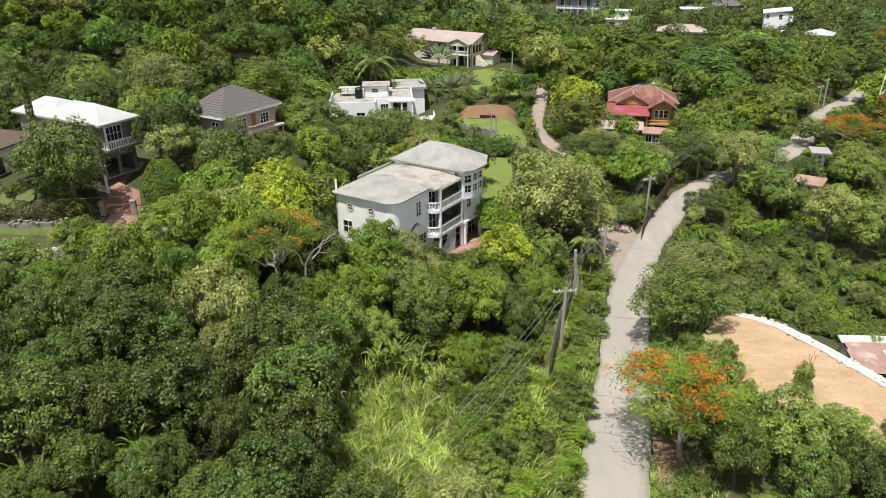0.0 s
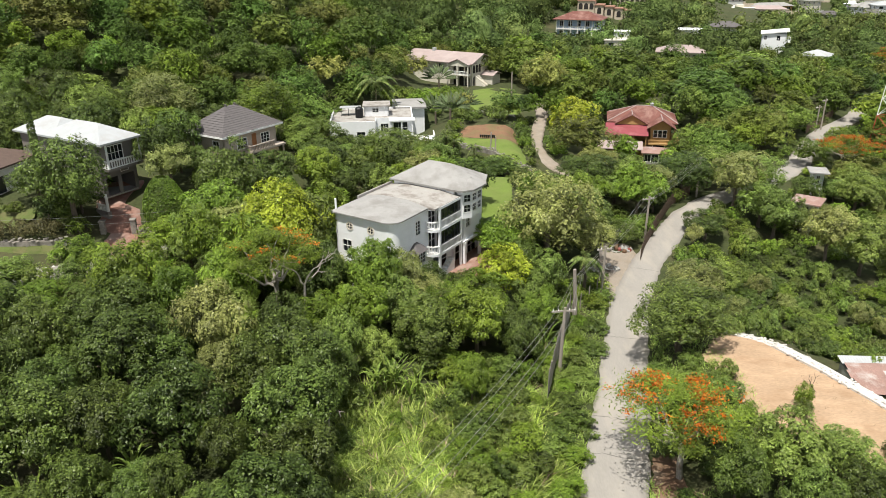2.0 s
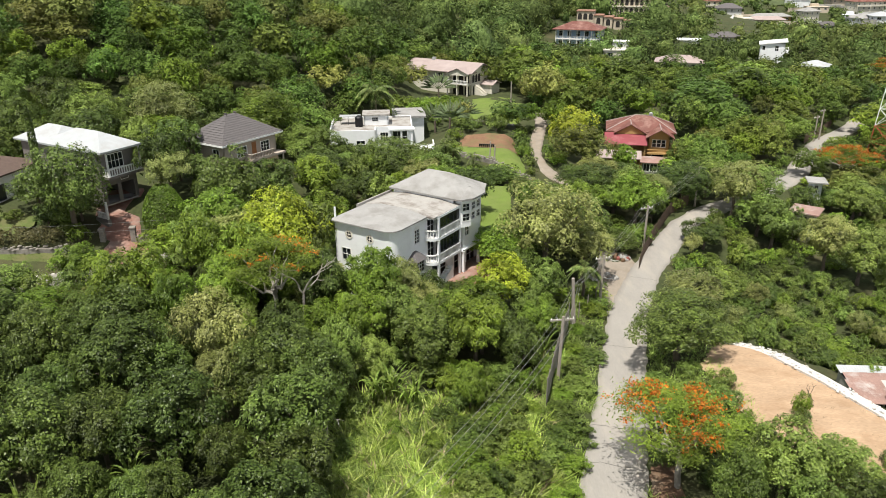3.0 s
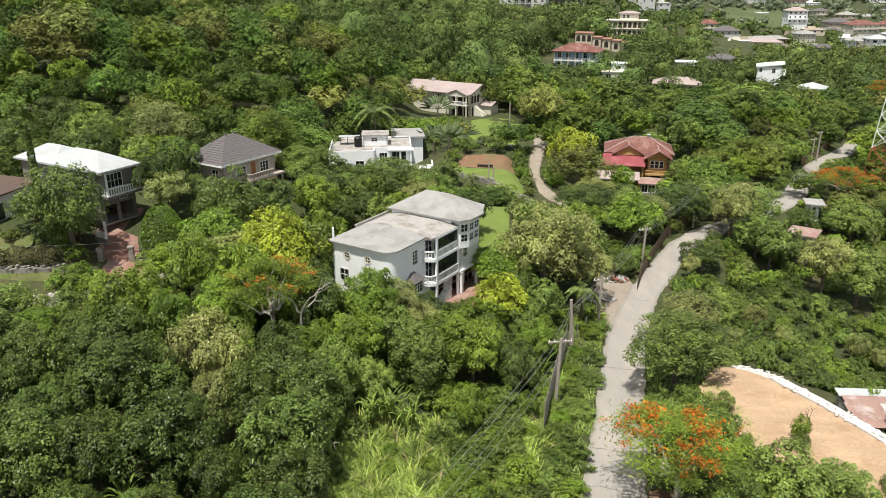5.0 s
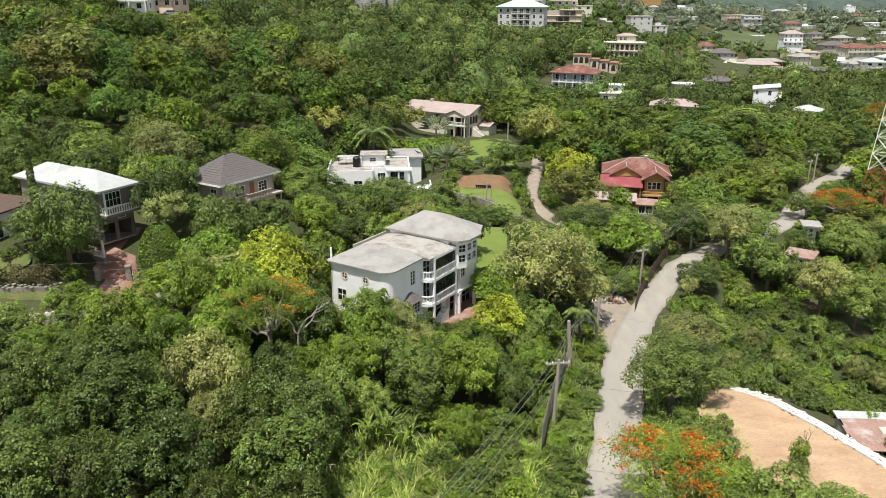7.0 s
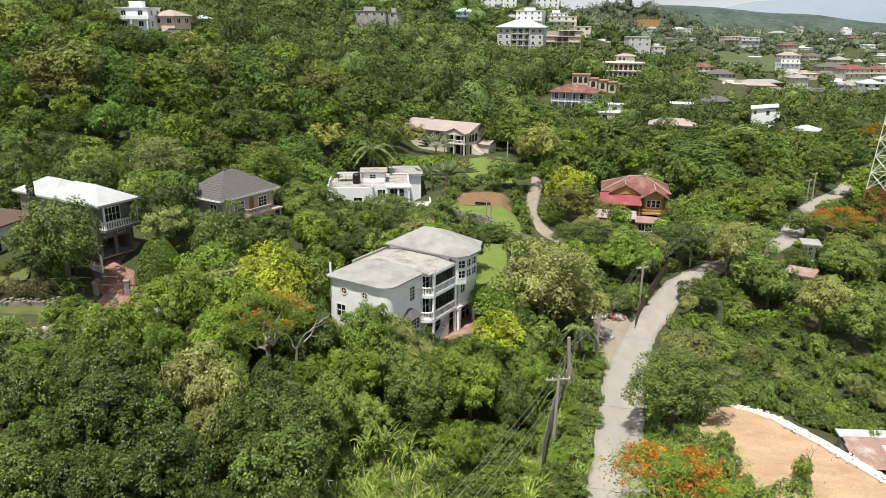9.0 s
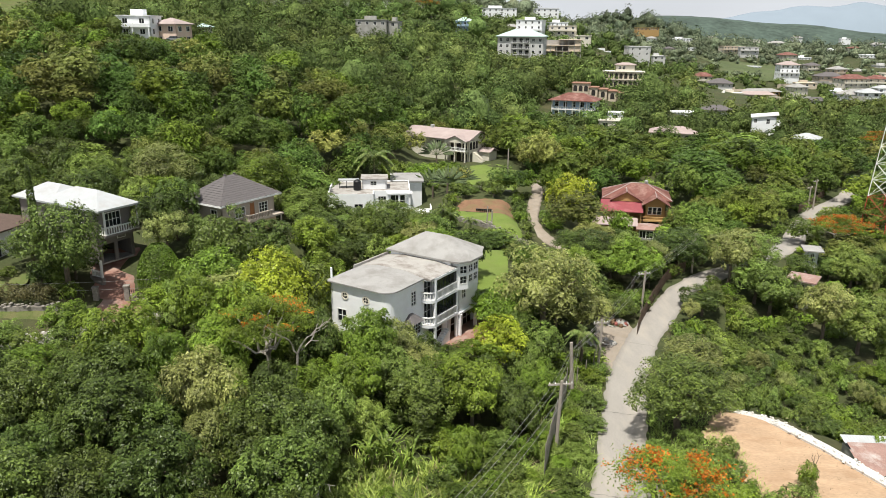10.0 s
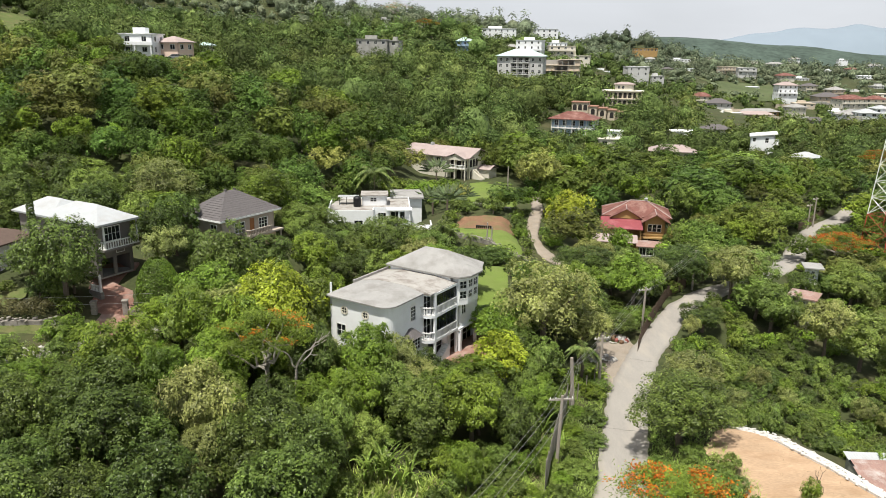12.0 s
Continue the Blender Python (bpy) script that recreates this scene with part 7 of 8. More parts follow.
# ---- special plants ----
def poinciana(x, y, height, radius, flowers, seed, label, z=None, lean=(0, 0)):
    """A flat spreading crown of feathery tiers on arching limbs, with clusters of blossom."""
    rng = np.random.default_rng(seed)
    root = thing("flame_tree", pose(x, y, gz(x, y) if z is None else z), label, "tree")
    bm = bmesh.new()
    fork = height * 0.42
    limb(rng, bm, (0, 0, -0.4), (lean[0] * 0.3, lean[1] * 0.3, fork), radius * 0.055, radius * 0.045, 0.05, 8)
    tiers = []
    for i in range(16):
        q = i * 2.4 + rng.uniform(-0.3, 0.3)
        rr = radius * (0.28 + 0.62 * math.sqrt((i + 0.5) / 16))
        tiers.append((lean[0] + rr * math.cos(q), lean[1] + rr * math.sin(q), height * (1.0 - 0.28 * (rr / radius) ** 2) + rng.uniform(-0.35, 0.2)))
        if i % 2 == 0:
            limb(rng, bm, (lean[0] * 0.3, lean[1] * 0.3, fork), tuple(np.array(tiers[-1]) - np.array([0, 0, 0.3])), radius * 0.035, radius * 0.008, 0.14, 5, 5)
    part("trunk", bm, PALE_BARK, root)
    tiers += [(lean[0], lean[1], height)]
    t = np.array(tiers)
    n = 9500
    k = rng.integers(0, len(t), n)
    size = radius * rng.uniform(0.26, 0.40, len(t))
    o = rng.normal(size=(n, 3)) * np.array([0.46, 0.46, 0.11])
    P = t[k] + o * size[k][:, None]
    N = unit(np.array([0, 0, 1.0]) + 0.45 * rng.normal(size=(n, 3)))
    co = leaf_faces(P, N, 0.30, 0.11, rng, 3, 0.1)
    link("crown", mesh_from("crown", co, 3, n), F_FRESH, root, "feathery bright green foliage")
    if flowers:
        heads = t if flowers > 100 else t[:len(t) * 2 // 3]
        spots = heads[rng.choice(len(heads), flowers)] + rng.normal(size=(flowers, 3)) * np.array([0.9, 0.9, 0.1]) * radius * 0.16
        k = rng.integers(0, flowers, flowers * 22)
        P = spots[k] + rng.normal(size=(len(k), 3)) * np.array([0.26, 0.26, 0.10]) + np.array([0, 0, 0.22])
        N = unit(np.array([0, 0, 1.0]) + 0.6 * rng.normal(size=(len(k), 3)))
        co = leaf_faces(P, N, 0.22, 0.18, rng, 3)
        link("blossom", mesh_from("blossom", co, 3, len(co)), F_FLOWER, root, "clusters of vivid orange blossom")


def blade(bm, base, direction, length, width, droop, segs=6, rise=1.0):
    """One long arching leaf with a raised midrib fold."""
    d = Vector((math.cos(direction), math.sin(direction), 0))
    s = Vector((-d.y, d.x, 0))
    prev = None
    for i in range(segs + 1):
        f = i / segs
        p = Vector(base) + d * (length * f * (0.55 + 0.45 * f)) + Vector((0, 0, rise * length * f * (1 - droop * f)))
        w = width * math.sin(math.pi * min(0.98, 0.12 + 0.86 * f)) ** 0.7
        row = [bm.verts.new(p - s * w * 0.5 + Vector((0, 0, 0.12 * w))), bm.verts.new(p), bm.verts.new(p + s * w * 0.5 + Vector((0, 0, 0.12 * w)))]
        if prev:
            bm.faces.new((prev[0], prev[1], row[1], row[0]))
            bm.faces.new((prev[1], prev[2], row[2], row[1]))
        prev = row


F_BANANA = foliage("banana_leaves", (0.16, 0.25, 0.04), (0.27, 0.38, 0.075), (0.42, 0.50, 0.17), 0.3, gaps=0)
F_PALM = foliage("palm_fronds", (0.085, 0.135, 0.03), (0.15, 0.21, 0.05), (0.25, 0.31, 0.10), 0.25, gaps=0)


def banana_clump(x, y, stems, size, seed, spread=1.6):
    rng = random.Random(seed)
    root = thing("banana_plant", pose(x, y, gz(x, y)), "clump of banana plants with long arching pale leaves", "banana plant")
    for s in range(stems):
        px, py = rng.gauss(0, spread), rng.gauss(0, spread * 0.6)
        h = size * rng.uniform(0.16, 0.36)
        bm = bmesh.new()
        tube(bm, [(px, py, -0.2), (px, py, h * 0.5), (px + 0.1, py, h)], [0.13, 0.11, 0.07], 7)
        part("stem", bm, surface("banana_stem", (0.22, 0.22, 0.09), 0.6), root)
        for i in range(8):
            bm = bmesh.new()
            blade(bm, (px + 0.1, py, h * 0.95), i * 2.4 + rng.uniform(-0.4, 0.4), size * rng.uniform(0.30, 0.52), size * 0.05, rng.uniform(0.35, 0.75), 7, rng.uniform(1.5, 3.4))
            part("leaf", bm, F_BANANA, root)


def palm(x, y, height, frond, seed, z=None):
    rng = random.Random(seed)
    root = thing("palm_tree", pose(x, y, gz(x, y) if z is None else z), "tall coconut palm with drooping green fronds", "palm tree")
    bm = bmesh.new()
    tube(bm, [(0, 0, -0.3), (0.2, 0, height * 0.4), (0.25, 0.1, height * 0.75), (0.2, 0.1, height)], [0.24, 0.18, 0.16, 0.14], 8)
    part("trunk", bm, BARK, root)
    for i in range(20):
        bm = bmesh.new()
        q, lift, dr = i * 2.4, rng.uniform(-0.1, 1.1), rng.uniform(0.9, 1.3)
        d = Vector((math.cos(q), math.sin(q), 0))
        s = Vector((-d.y, d.x, 0))
        spine = [Vector((0.2, 0.1, height)) + d * (frond * f) + Vector((0, 0, frond * (lift * f - dr * f * f))) for f in (k / 12 for k in range(13))]
        for k in range(1, 13):
            for side in (-1, 1):
                for sub in (0, 0.5):
                    p = spine[k - 1].lerp(spine[k], sub)
                    ln = frond * 0.26 * math.sin(math.pi * (0.15 + 0.8 * (k - 1 + sub) / 12))
                    e = p + s * side * ln * 0.8 + d * ln * 0.45 - Vector((0, 0, ln * 0.45))
                    bm.faces.new([bm.verts.new(v) for v in (p, p + d * frond * 0.07, e)])
        part("frond", bm, F_PALM, root)


F_FAN = foliage("fan_palm_leaves", (0.09, 0.13, 0.045), (0.13, 0.18, 0.07), (0.19, 0.24, 0.11), 0.25, gaps=0)


def fan_palm(x, y, height, spread, seed, z=None, n=18):
    rng = random.Random(seed)
    root = thing("fan_palm", pose(x, y, gz(x, y) if z is None else z, 0, 0, rng.uniform(-25, 25)), "traveller's palm with a wide fan of long leaves", "palm tree")
    bm = bmesh.new()
    tube(bm, [(0, 0, -0.3), (0, 0, height * 0.35)], [0.22, 0.2], 8)
    part("trunk", bm, BARK, root)
    for i in range(n):
        a = math.pi * (0.06 + 0.88 * i / (n - 1))
        bm = bmesh.new()
        d = Vector((math.cos(a), 0.12 * (i % 3 - 1), math.sin(a)))
        w = spread * 0.11
        prev = None
        for k in range(7):
            f = k / 6
            p = Vector((0, 0, height * 0.33)) + d * (spread * f) + Vector((0, 0, -spread * 0.16 * f * f))
            wd = w * (0.12 if f < 0.35 else math.sin(math.pi * min(0.97, (f - 0.3) / 0.7 * 0.85 + 0.12)))
            t = Vector((-d.z, 0, d.x)) * wd * 0.5
            row = [bm.verts.new(p - t), bm.verts.new(p + Vector((0, -0.05, 0))), bm.verts.new(p + t)]
            if prev:
                bm.faces.new((prev[0], prev[1], row[1], row[0]))
                bm.faces.new((prev[1], prev[2], row[2], row[1]))
            prev = row
        bm.transform(Matrix.Translation((0, 0, height * 0.33)) @ Matrix.Rotation(radians(-32), 4, "X") @ Matrix.Translation((0, 0, -height * 0.33)))
        part("leaf", bm, F_FAN, root)


def clipped_tree(x, y, height, radius, column, label, seed, z=None):
    """A dense clipped crown: an egg or a narrow column."""
    rng = np.random.default_rng(seed)
    root = thing("clipped_tree", pose(x, y, gz(x, y) if z is None else z), label, "tree")
    n = 4000 if column else 9000
    d = unit(rng.normal(size=(n, 3)))
    zz = d[:, 2] * 0.5 + 0.5
    prof = np.sin(np.pi * np.clip(0.12 + 0.86 * zz, 0, 1)) ** (0.45 if not column else 0.35) * (1.0 - 0.18 * zz)
    ang = np.arctan2(d[:, 1], d[:, 0])
    rr = radius * prof * rng.uniform(0.93, 1.04, n)
    P = np.stack([rr * np.cos(ang), rr * np.sin(ang), height * (0.06 + 0.94 * zz)], 1)
    N = unit(np.stack([np.cos(ang) * 0.8, np.sin(ang) * 0.8, (zz - 0.35) * 1.4], 1) + 0.4 * rng.normal(size=(n, 3)))
    co = leaf_faces(P, N, 0.26, 0.19, rng, 3)
    link("crown", mesh_from("crown", co, 3, n), F_DARK if column else F_FRESH, root)
    bm = bmesh.new()
    tube(bm, [(0, 0, -0.3), (0, 0, height * 0.5)], [0.16, 0.1], 7)
    part("trunk", bm, BARK, root)


poinciana(18.2, 45.4, 7.3, 4.8, 95, 5, "flame tree with a flat crown and vivid orange blossom", lean=(-0.5, 1.0))
poinciana(-16.4, 65.5, 9.6, 4.8, 30, 6, "flame tree with scattered orange blossom among green leaves")
poinciana(74.0, 130.5, 6.6, 5.4, 170, 7, "wide flame tree covered in orange-red blossom beside the road")
for x, y, tall, wide, seed in ((-39.5, 690.0, 17.0, 13.0, 12), (-10.8, 532.0, 12.0, 7.0, 14), (-4.0, 536.0, 10.0, 5.5, 15)):
    poinciana(x, y, tall, wide, 170, seed, "distant flame tree with red-orange blossom on the hillside")
poinciana(123.0, 205.0, 10.1, 5.0, 150, 13, "flame tree with orange blossom on the slope beside the upper road")
poinciana(47.5, 112.0, 4.6, 4.0, 0, 9, "thin spreading tree with flat green tiers beside the road")
banana_clump(-4.3, 53.8, 11, 4.0, 3, 1.1)
banana_clump(-21.9, 41.5, 2, 4.0, 4, 0.8)
banana_clump(-27.0, 39.0, 2, 3.4, 5, 0.8)
banana_clump(-9.5, 118.0, 3, 4.0, 6, 1.4)
banana_clump(8.6, 62.5, 3, 3.6, 7, 1.0)
palm(-13.4, 148.5, 10.6, 4.6, 11)
palm(5.3, 121.2, 2.4, 1.6, 12)
palm(0.6, 123.4, 3.4, 1.9, 14)
palm(1.9, 122.6, 2.8, 1.8, 15)
palm(16.2, 76.5, 4.6, 2.2, 13)
fan_palm(1.8, 146.0, 6.5, 4.6, 21)
fan_palm(-1.2, 150.0, 7.5, 5.0, 22)
fan_palm(4.6, 149.0, 6.0, 4.4, 23)
fan_palm(-0.6, 187.5, 6.0, 5.0, 25, n=22)
fan_palm(28.3, 200.0, 8.5, 5.4, 24, n=22)
clipped_tree(-34.4, 86.3, 7.2, 2.75, False, "large egg-shaped clipped tree of dense green leaves", 31)
clipped_tree(-50.6, 89.4, 12.7, 0.5, True, "slim dark green columnar cypress beside the white-roofed house", 32)


def bare_tree(x, y, z, height, seed, label, material=PALE_BARK, spread=0.5):
    """A leafless forking tree."""
    rng = np.random.default_rng(seed)
    root = thing("bare_tree", pose(x, y, z), label, "tree")
    bm = bmesh.new()

    def grow(a, d, ln, r, depth):
        b = a + d * ln
        limb(rng, bm, tuple(a), tuple(b), r, r * 0.62, 0.1, 5, 3)
        if depth:
            for _ in range(2 if depth < 3 else 3):
                e = unit(d + rng.normal(size=3) * spread + np.array([0, 0, 0.15]))
                grow(b, e, ln * rng.uniform(0.6, 0.85), r * 0.6, depth - 1)
    grow(np.zeros(3), np.array([0.05, 0, 1.0]), height * 0.32, height * 0.02, 3)
    part("trunk", bm, material, root)


bare_tree(-13.2, 63.0, gz(-13.2, 63) + 2.8, 8.6, 41, "pale dead tree with bare forking branches")
bare_tree(-8.6, 45.5, gz(-8.6, 45.5) + 2.0, 5.0, 42, "pale dead sapling with bare twigs")
bare_tree(30.3, 51.6, 2.0, 3.6, 43, "leafless twiggy sapling on the dirt lot", BARK, 0.7)
bare_tree(72.0, 108.0, gz(72, 108), 7.0, 44, "thin bare tree above green scrub", PALE_BARK, 0.45)
bare_tree(62.0, 92.0, gz(62, 92), 6.5, 45, "thin bare tree above green scrub", PALE_BARK, 0.45)
meadow_rng = random.Random(95)
for i, (x, y, h, r) in enumerate([(8.0, 120.0, 1.1, 0.9), (10.1, 120.2, 1.1, 0.9), (15.0, 131.6, 2.4, 1.5), (1.5, 130.2, 2.6, 1.8), (15.6, 137.6, 2.6, 1.9), (5.6, 143.2, 2.2, 1.8), (11.0, 143.6, 3.2, 2.4)]):
    plant("dark_shrub" if i < 2 else "bright_shrub" if i == 2 else "shrub", x, y, h, r, 7500 + i)
for i in range(22):
    x, y = meadow_rng.uniform(-7, 9), meadow_rng.uniform(37, 54)
    r = meadow_rng.uniform(0.5, 1.15)
    plant(meadow_rng.choice(("bright_shrub", "shrub", "bright_shrub")), x, y, r * meadow_rng.uniform(0.9, 1.4), r, 7400 + i)
for i, (kind, x, y, h, r) in enumerate([("bright_shrub", 0.4, 55.6, 2.6, 1.6), ("bright_shrub", 2.4, 57.2, 2.8, 1.6), ("shrub", -1.2, 57.6, 2.6, 1.8), ("bright_shrub", 3.9, 55.2, 2.4, 1.5), ("shrub", 1.6, 53.4, 1.8, 1.3), ("shrub", 5.8, 57.4, 2.4, 1.6),
                                        ("dark_shrub", 0.2, 51.6, 1.5, 1.2), ("bright_shrub", 4.6, 51.0, 2.2, 1.5), ("shrub", 3.2, 48.6, 1.6, 1.3), ("bright_shrub", 6.4, 46.8, 2.6, 1.7), ("shrub", -7.2, 52.6, 2.0, 1.5), ("shrub", -6.2, 57.4, 2.4, 1.7)]):
    plant(kind, x, y, h, r, 7300 + i)
plant("bright_shrub", 29.9, 51.4, 2.4, 0.95, 7001)
plant("shrub", 29.4, 50.2, 1.5, 0.9, 7002)
for i, (x, y, h, r) in enumerate([(-46.0, 84.9, 2.6, 1.9), (-48.0, 84.4, 2.6, 1.8), (-44.0, 83.2, 2.2, 1.4), (-43.0, 70.5, 2.8, 1.9), (-48.5, 70.0, 2.6, 1.8), (-36.6, 87.0, 1.2, 0.9), (-45.3, 83.6, 1.6, 1.2), (12.0, 104.0, 1.8, 1.6),
                                  (11.8, 98.0, 2.0, 1.5), (12.4, 110.0, 2.2, 1.7), (3.2, 104.0, 1.6, 1.4), (8.5, 116.0, 1.5, 1.3), (15.8, 127.0, 2.2, 1.5), (10.8, 121.2, 0.9, 0.8), (13.2, 147.2, 3.6, 2.8), (4.2, 145.5, 2.6, 2.2), (9.6, 149.5, 2.0, 1.8), (2.6, 139.5, 2.4, 1.8), (7.0, 147.0, 1.6, 1.4), (15.6, 140.5, 2.2, 1.7), (16.0, 134.5, 1.8, 1.4)]):
    plant(("shrub", "dark_shrub", "bright_shrub")[i % 3], x, y, h, r, 7100 + i)


def grass(name, seed, areas, blades_per_m2, length, label, material, bare=-0.55):
    """Tall grass as one mesh of blades over rectangles x0, x1, y0, y1."""
    rng = np.random.default_rng(seed)
    xs, ys = [], []
    for x0, x1, y0, y1 in areas:
        n = int((x1 - x0) * (y1 - y0) * blades_per_m2)
        xs.append(rng.uniform(x0, x1, n))
        ys.append(rng.uniform(y0, y1, n))
    x, y = np.concatenate(xs), np.concatenate(ys)
    d = np.min([way_distance(x, y, w)[0] - w0 for w, w0, _ in WAYS[:1]], axis=0)
    clump = np.sin(x * 1.9 + np.sin(y * 1.3) + seed) * np.sin(y * 1.7 + 1 + seed * 0.7) > bare
    ok = (d > 0.25) & clump
    x, y = x[ok], y[ok]
    z = ground_z(x, y)
    n = len(x)
    base = np.stack([x, y, z], 1)
    q = rng.uniform(0, 6.28, n)
    ln = length * rng.uniform(0.5, 1.3, n)
    lean = rng.uniform(0.4, 1.2, n)
    tip = base + np.stack([np.cos(q) * lean * ln, np.sin(q) * lean * ln, ln * (0.95 - 0.5 * lean)], 1)
    s = np.stack([-np.sin(q), np.cos(q), np.zeros(n)], 1) * (0.045 * length + 0.014)
    co = np.stack([base - s, base + s, tip], 1)
    tagged(link(name, mesh_from(name, co, 3, n), material), label, "grass", kind="stuff")


grass("tall_grass", 51, [(-9, 10, 34, 55)], 120, 0.95, "meadow of tall rough grass with seed heads", F_GRASS)
grass("grass_tussocks", 57, [(-8, 9, 35, 55)], 46, 1.7, "coarse leaning tussocks rising out of the meadow", F_GRASS, 0.35)
grass("grass_tussocks", 58, [(-7, 9, 35, 55)], 12, 1.5, "dry straw-coloured tussocks in the meadow", F_DRY, 0.45)
grass("verge_grass", 52, [(5, 16, 36, 58), (9, 22, 54, 76)], 55, 0.8, "overgrown grass verge along the road", F_GRASS)
grass("verge_grass", 53, [(15, 21, 34, 44), (20, 27, 44, 70)], 30, 0.5, "patchy weeds along the far road edge", F_GRASS)
grass("dry_grass", 54, [(3, 10, 38, 60)], 14, 0.8, "strands of dry straw-coloured grass", F_DRY)
grass("bank_grass", 55, [(-75, -41, 76.6, 80)], 26, 0.35, "rough grass on the street bank", F_BANK)


grass("dirt_weeds", 56, [(26, 36, 44, 64)], 2.2, 0.35, "sparse weeds on the bare dirt lot", F_DRY)


# ---- roadside things ----
def utility_pole(x, y, height, arm, turn, seed, lean=0.0, z=None, thick=0.15):
    p = thing("utility_pole", pose(x, y, gz(x, y) if z is None else z, 0, lean, turn), "weathered wooden utility pole with a pale crossarm", "utility pole", "power poles")
    bm = bmesh.new()
    tube(bm, [(0, 0, -0.5), (0, 0, height * 0.5), (0, 0, height)], [thick * 1.2, thick * 1.05, thick * 0.85], 9)
    part("post", bm, TIMBER, p)
    if arm:
        part("crossarm", boxes((-arm, arm, thick, thick + 0.13, height - 0.55, height - 0.40)), PALE_BARK, p)
        for u in (-0.9, -0.45, 0.45, 0.9):
            bm = bmesh.new()
            tube(bm, [(u * arm, thick + 0.06, height - 0.4), (u * arm, thick + 0.06, height - 0.22)], [0.05, 0.035], 6)
            part("insulator", bm, WHITE_TRIM, p)
    return p


utility_pole(10.9, 59.0, 7.0, 1.15, 10, 1, 1.5)
utility_pole(14.3, 70.2, 5.9, 0.0, 10, 2, -4.0, thick=0.2)
utility_pole(18.3, 76.2, 6.6, 0.9, 15, 9, 1.0)
utility_pole(28.3, 95.2, 6.1, 0.95, 20, 3, 1.0)
utility_pole(41.2, 113.0, 6.6, 0.8, 30, 4)
utility_pole(80.4, 155.3, 5.8, 0.9, 30, 5)
utility_pole(82.4, 157.0, 6.9, 0.9, 30, 6)
utility_pole(16.0, 168.0, 7.0, 0.0, 0, 7)
utility_pole(118.0, 205.0, 7.5, 0.9, 20, 8)


# pale grey painted on to stand for the sun's glint along the wires
CABLE = surface("glint_grey_cable", (0.30, 0.30, 0.29), 0.5, 0.1, 1, 8, 0.02, metal=0.2)


def wire(a, b, sag, r=0.013):
    """A sagging cable."""
    a, b = Vector(a), Vector(b)
    w = thing("cable", Matrix.Translation(a), "thin sagging overhead power cable", "cable", "power cables")
    pts = [(b - a) * f - Vector((0, 0, sag * 4 * f * (1 - f))) for f in (i / 14 for i in range(15))]
    bm = bmesh.new()
    tube(bm, pts, [r] * 15, 4)
    part("strand", bm, CABLE, w)


for k in (-1.0, -0.5, 0.5, 1.0):
    wire((10.9 + k, 59.1, 6.6 - abs(k) * 0.05), (-4.6 + k * 1.4, 33.0, 6.2), 0.9)
    wire((10.9 + k, 59.1, 6.6), (14.3 + k * 0.4, 70.2, 5.6 + k * 0.1), 0.2)
    wire((14.3 + k * 0.4, 70.2, 5.6 + k * 0.1), (28.3 + k * 0.9, 95.2, 5.75), 0.7)
    wire((28.3 + k * 0.9, 95.2, 5.75), (41.2 + k * 0.7, 113.0, 6.25), 0.5)
for k in (0, 1):
    wire((-75, 80 + k, 9.2 - k), (-33, 82 + k, 9.0 - k * 1.4), 0.7)


def plank_fence(name, way, height, board, material, label, seed, gap=0.02, post=True):
    """A fence of upright boards, each a little different, along a line."""
    rng = random.Random(seed)
    f = thing(name, Matrix.Translation((way[0][0], way[0][1], 0)), label, "fence")
    o = Vector((way[0][0], way[0][1], 0))
    shapes = []
    for k in range(4):
        bm = boxes((0, board - gap, 0, 0.03, -0.4, height * (0.9 + 0.06 * k)))
        me = bpy.data.meshes.new("board")
        bm.to_mesh(me)
        bm.free()
        me.materials.append(material)
        shapes.append(me)
    for (ax, ay), (bx, by) in zip(way, way[1:]):
        n = int(math.dist((ax, ay), (bx, by)) / board)
        ang = math.atan2(by - ay, bx - ax)
        for i in range(n):
            x, y = ax + (bx - ax) * i / n, ay + (by - ay) * i / n
            ob = new("board", rng.choice(shapes))
            ob.parent = f
            ob.matrix_basis = Matrix.Translation((x - o.x, y - o.y, gz(x, y))) @ Matrix.Rotation(ang, 4, "Z") @ Matrix.Rotation(rng.uniform(-0.04, 0.04), 4, "Y")
    return f


GREY_BOARD = surface("grey_weathered_board", (0.32, 0.29, 0.255), 0.95, 0.3, 2, 14, 0.3, (0.33, 0.30, 0.26), 0.5, 0.8, stretch=(5, 5, 0.5))
BROWN_BOARD = surface("brown_fence_board", (0.15, 0.105, 0.075), 0.95, 0.3, 2, 14, 0.3, (0.24, 0.18, 0.13), 0.5, 0.8, stretch=(5, 5, 0.5))
plank_fence("board_fence", [(9.2, 54.5), (10.6, 59.5), (13.6, 69.5)], 3.1, 0.28, GREY_BOARD, "tall weathered grey board fence overgrown with vines", 61)
plank_fence("board_fence", [(25.6, 87.0), (27.2, 91.2), (31.0, 99.2), (36.0, 109.0), (40.5, 114.0)], 1.9, 0.3, BROWN_BOARD, "brown board fence along the road bend", 62)
plank_fence("board_fence", [(77.5, 153.5), (84.5, 161.5), (91, 169)], 1.9, 0.5, BROWN_BOARD, "brown board fence along the upper road", 63)


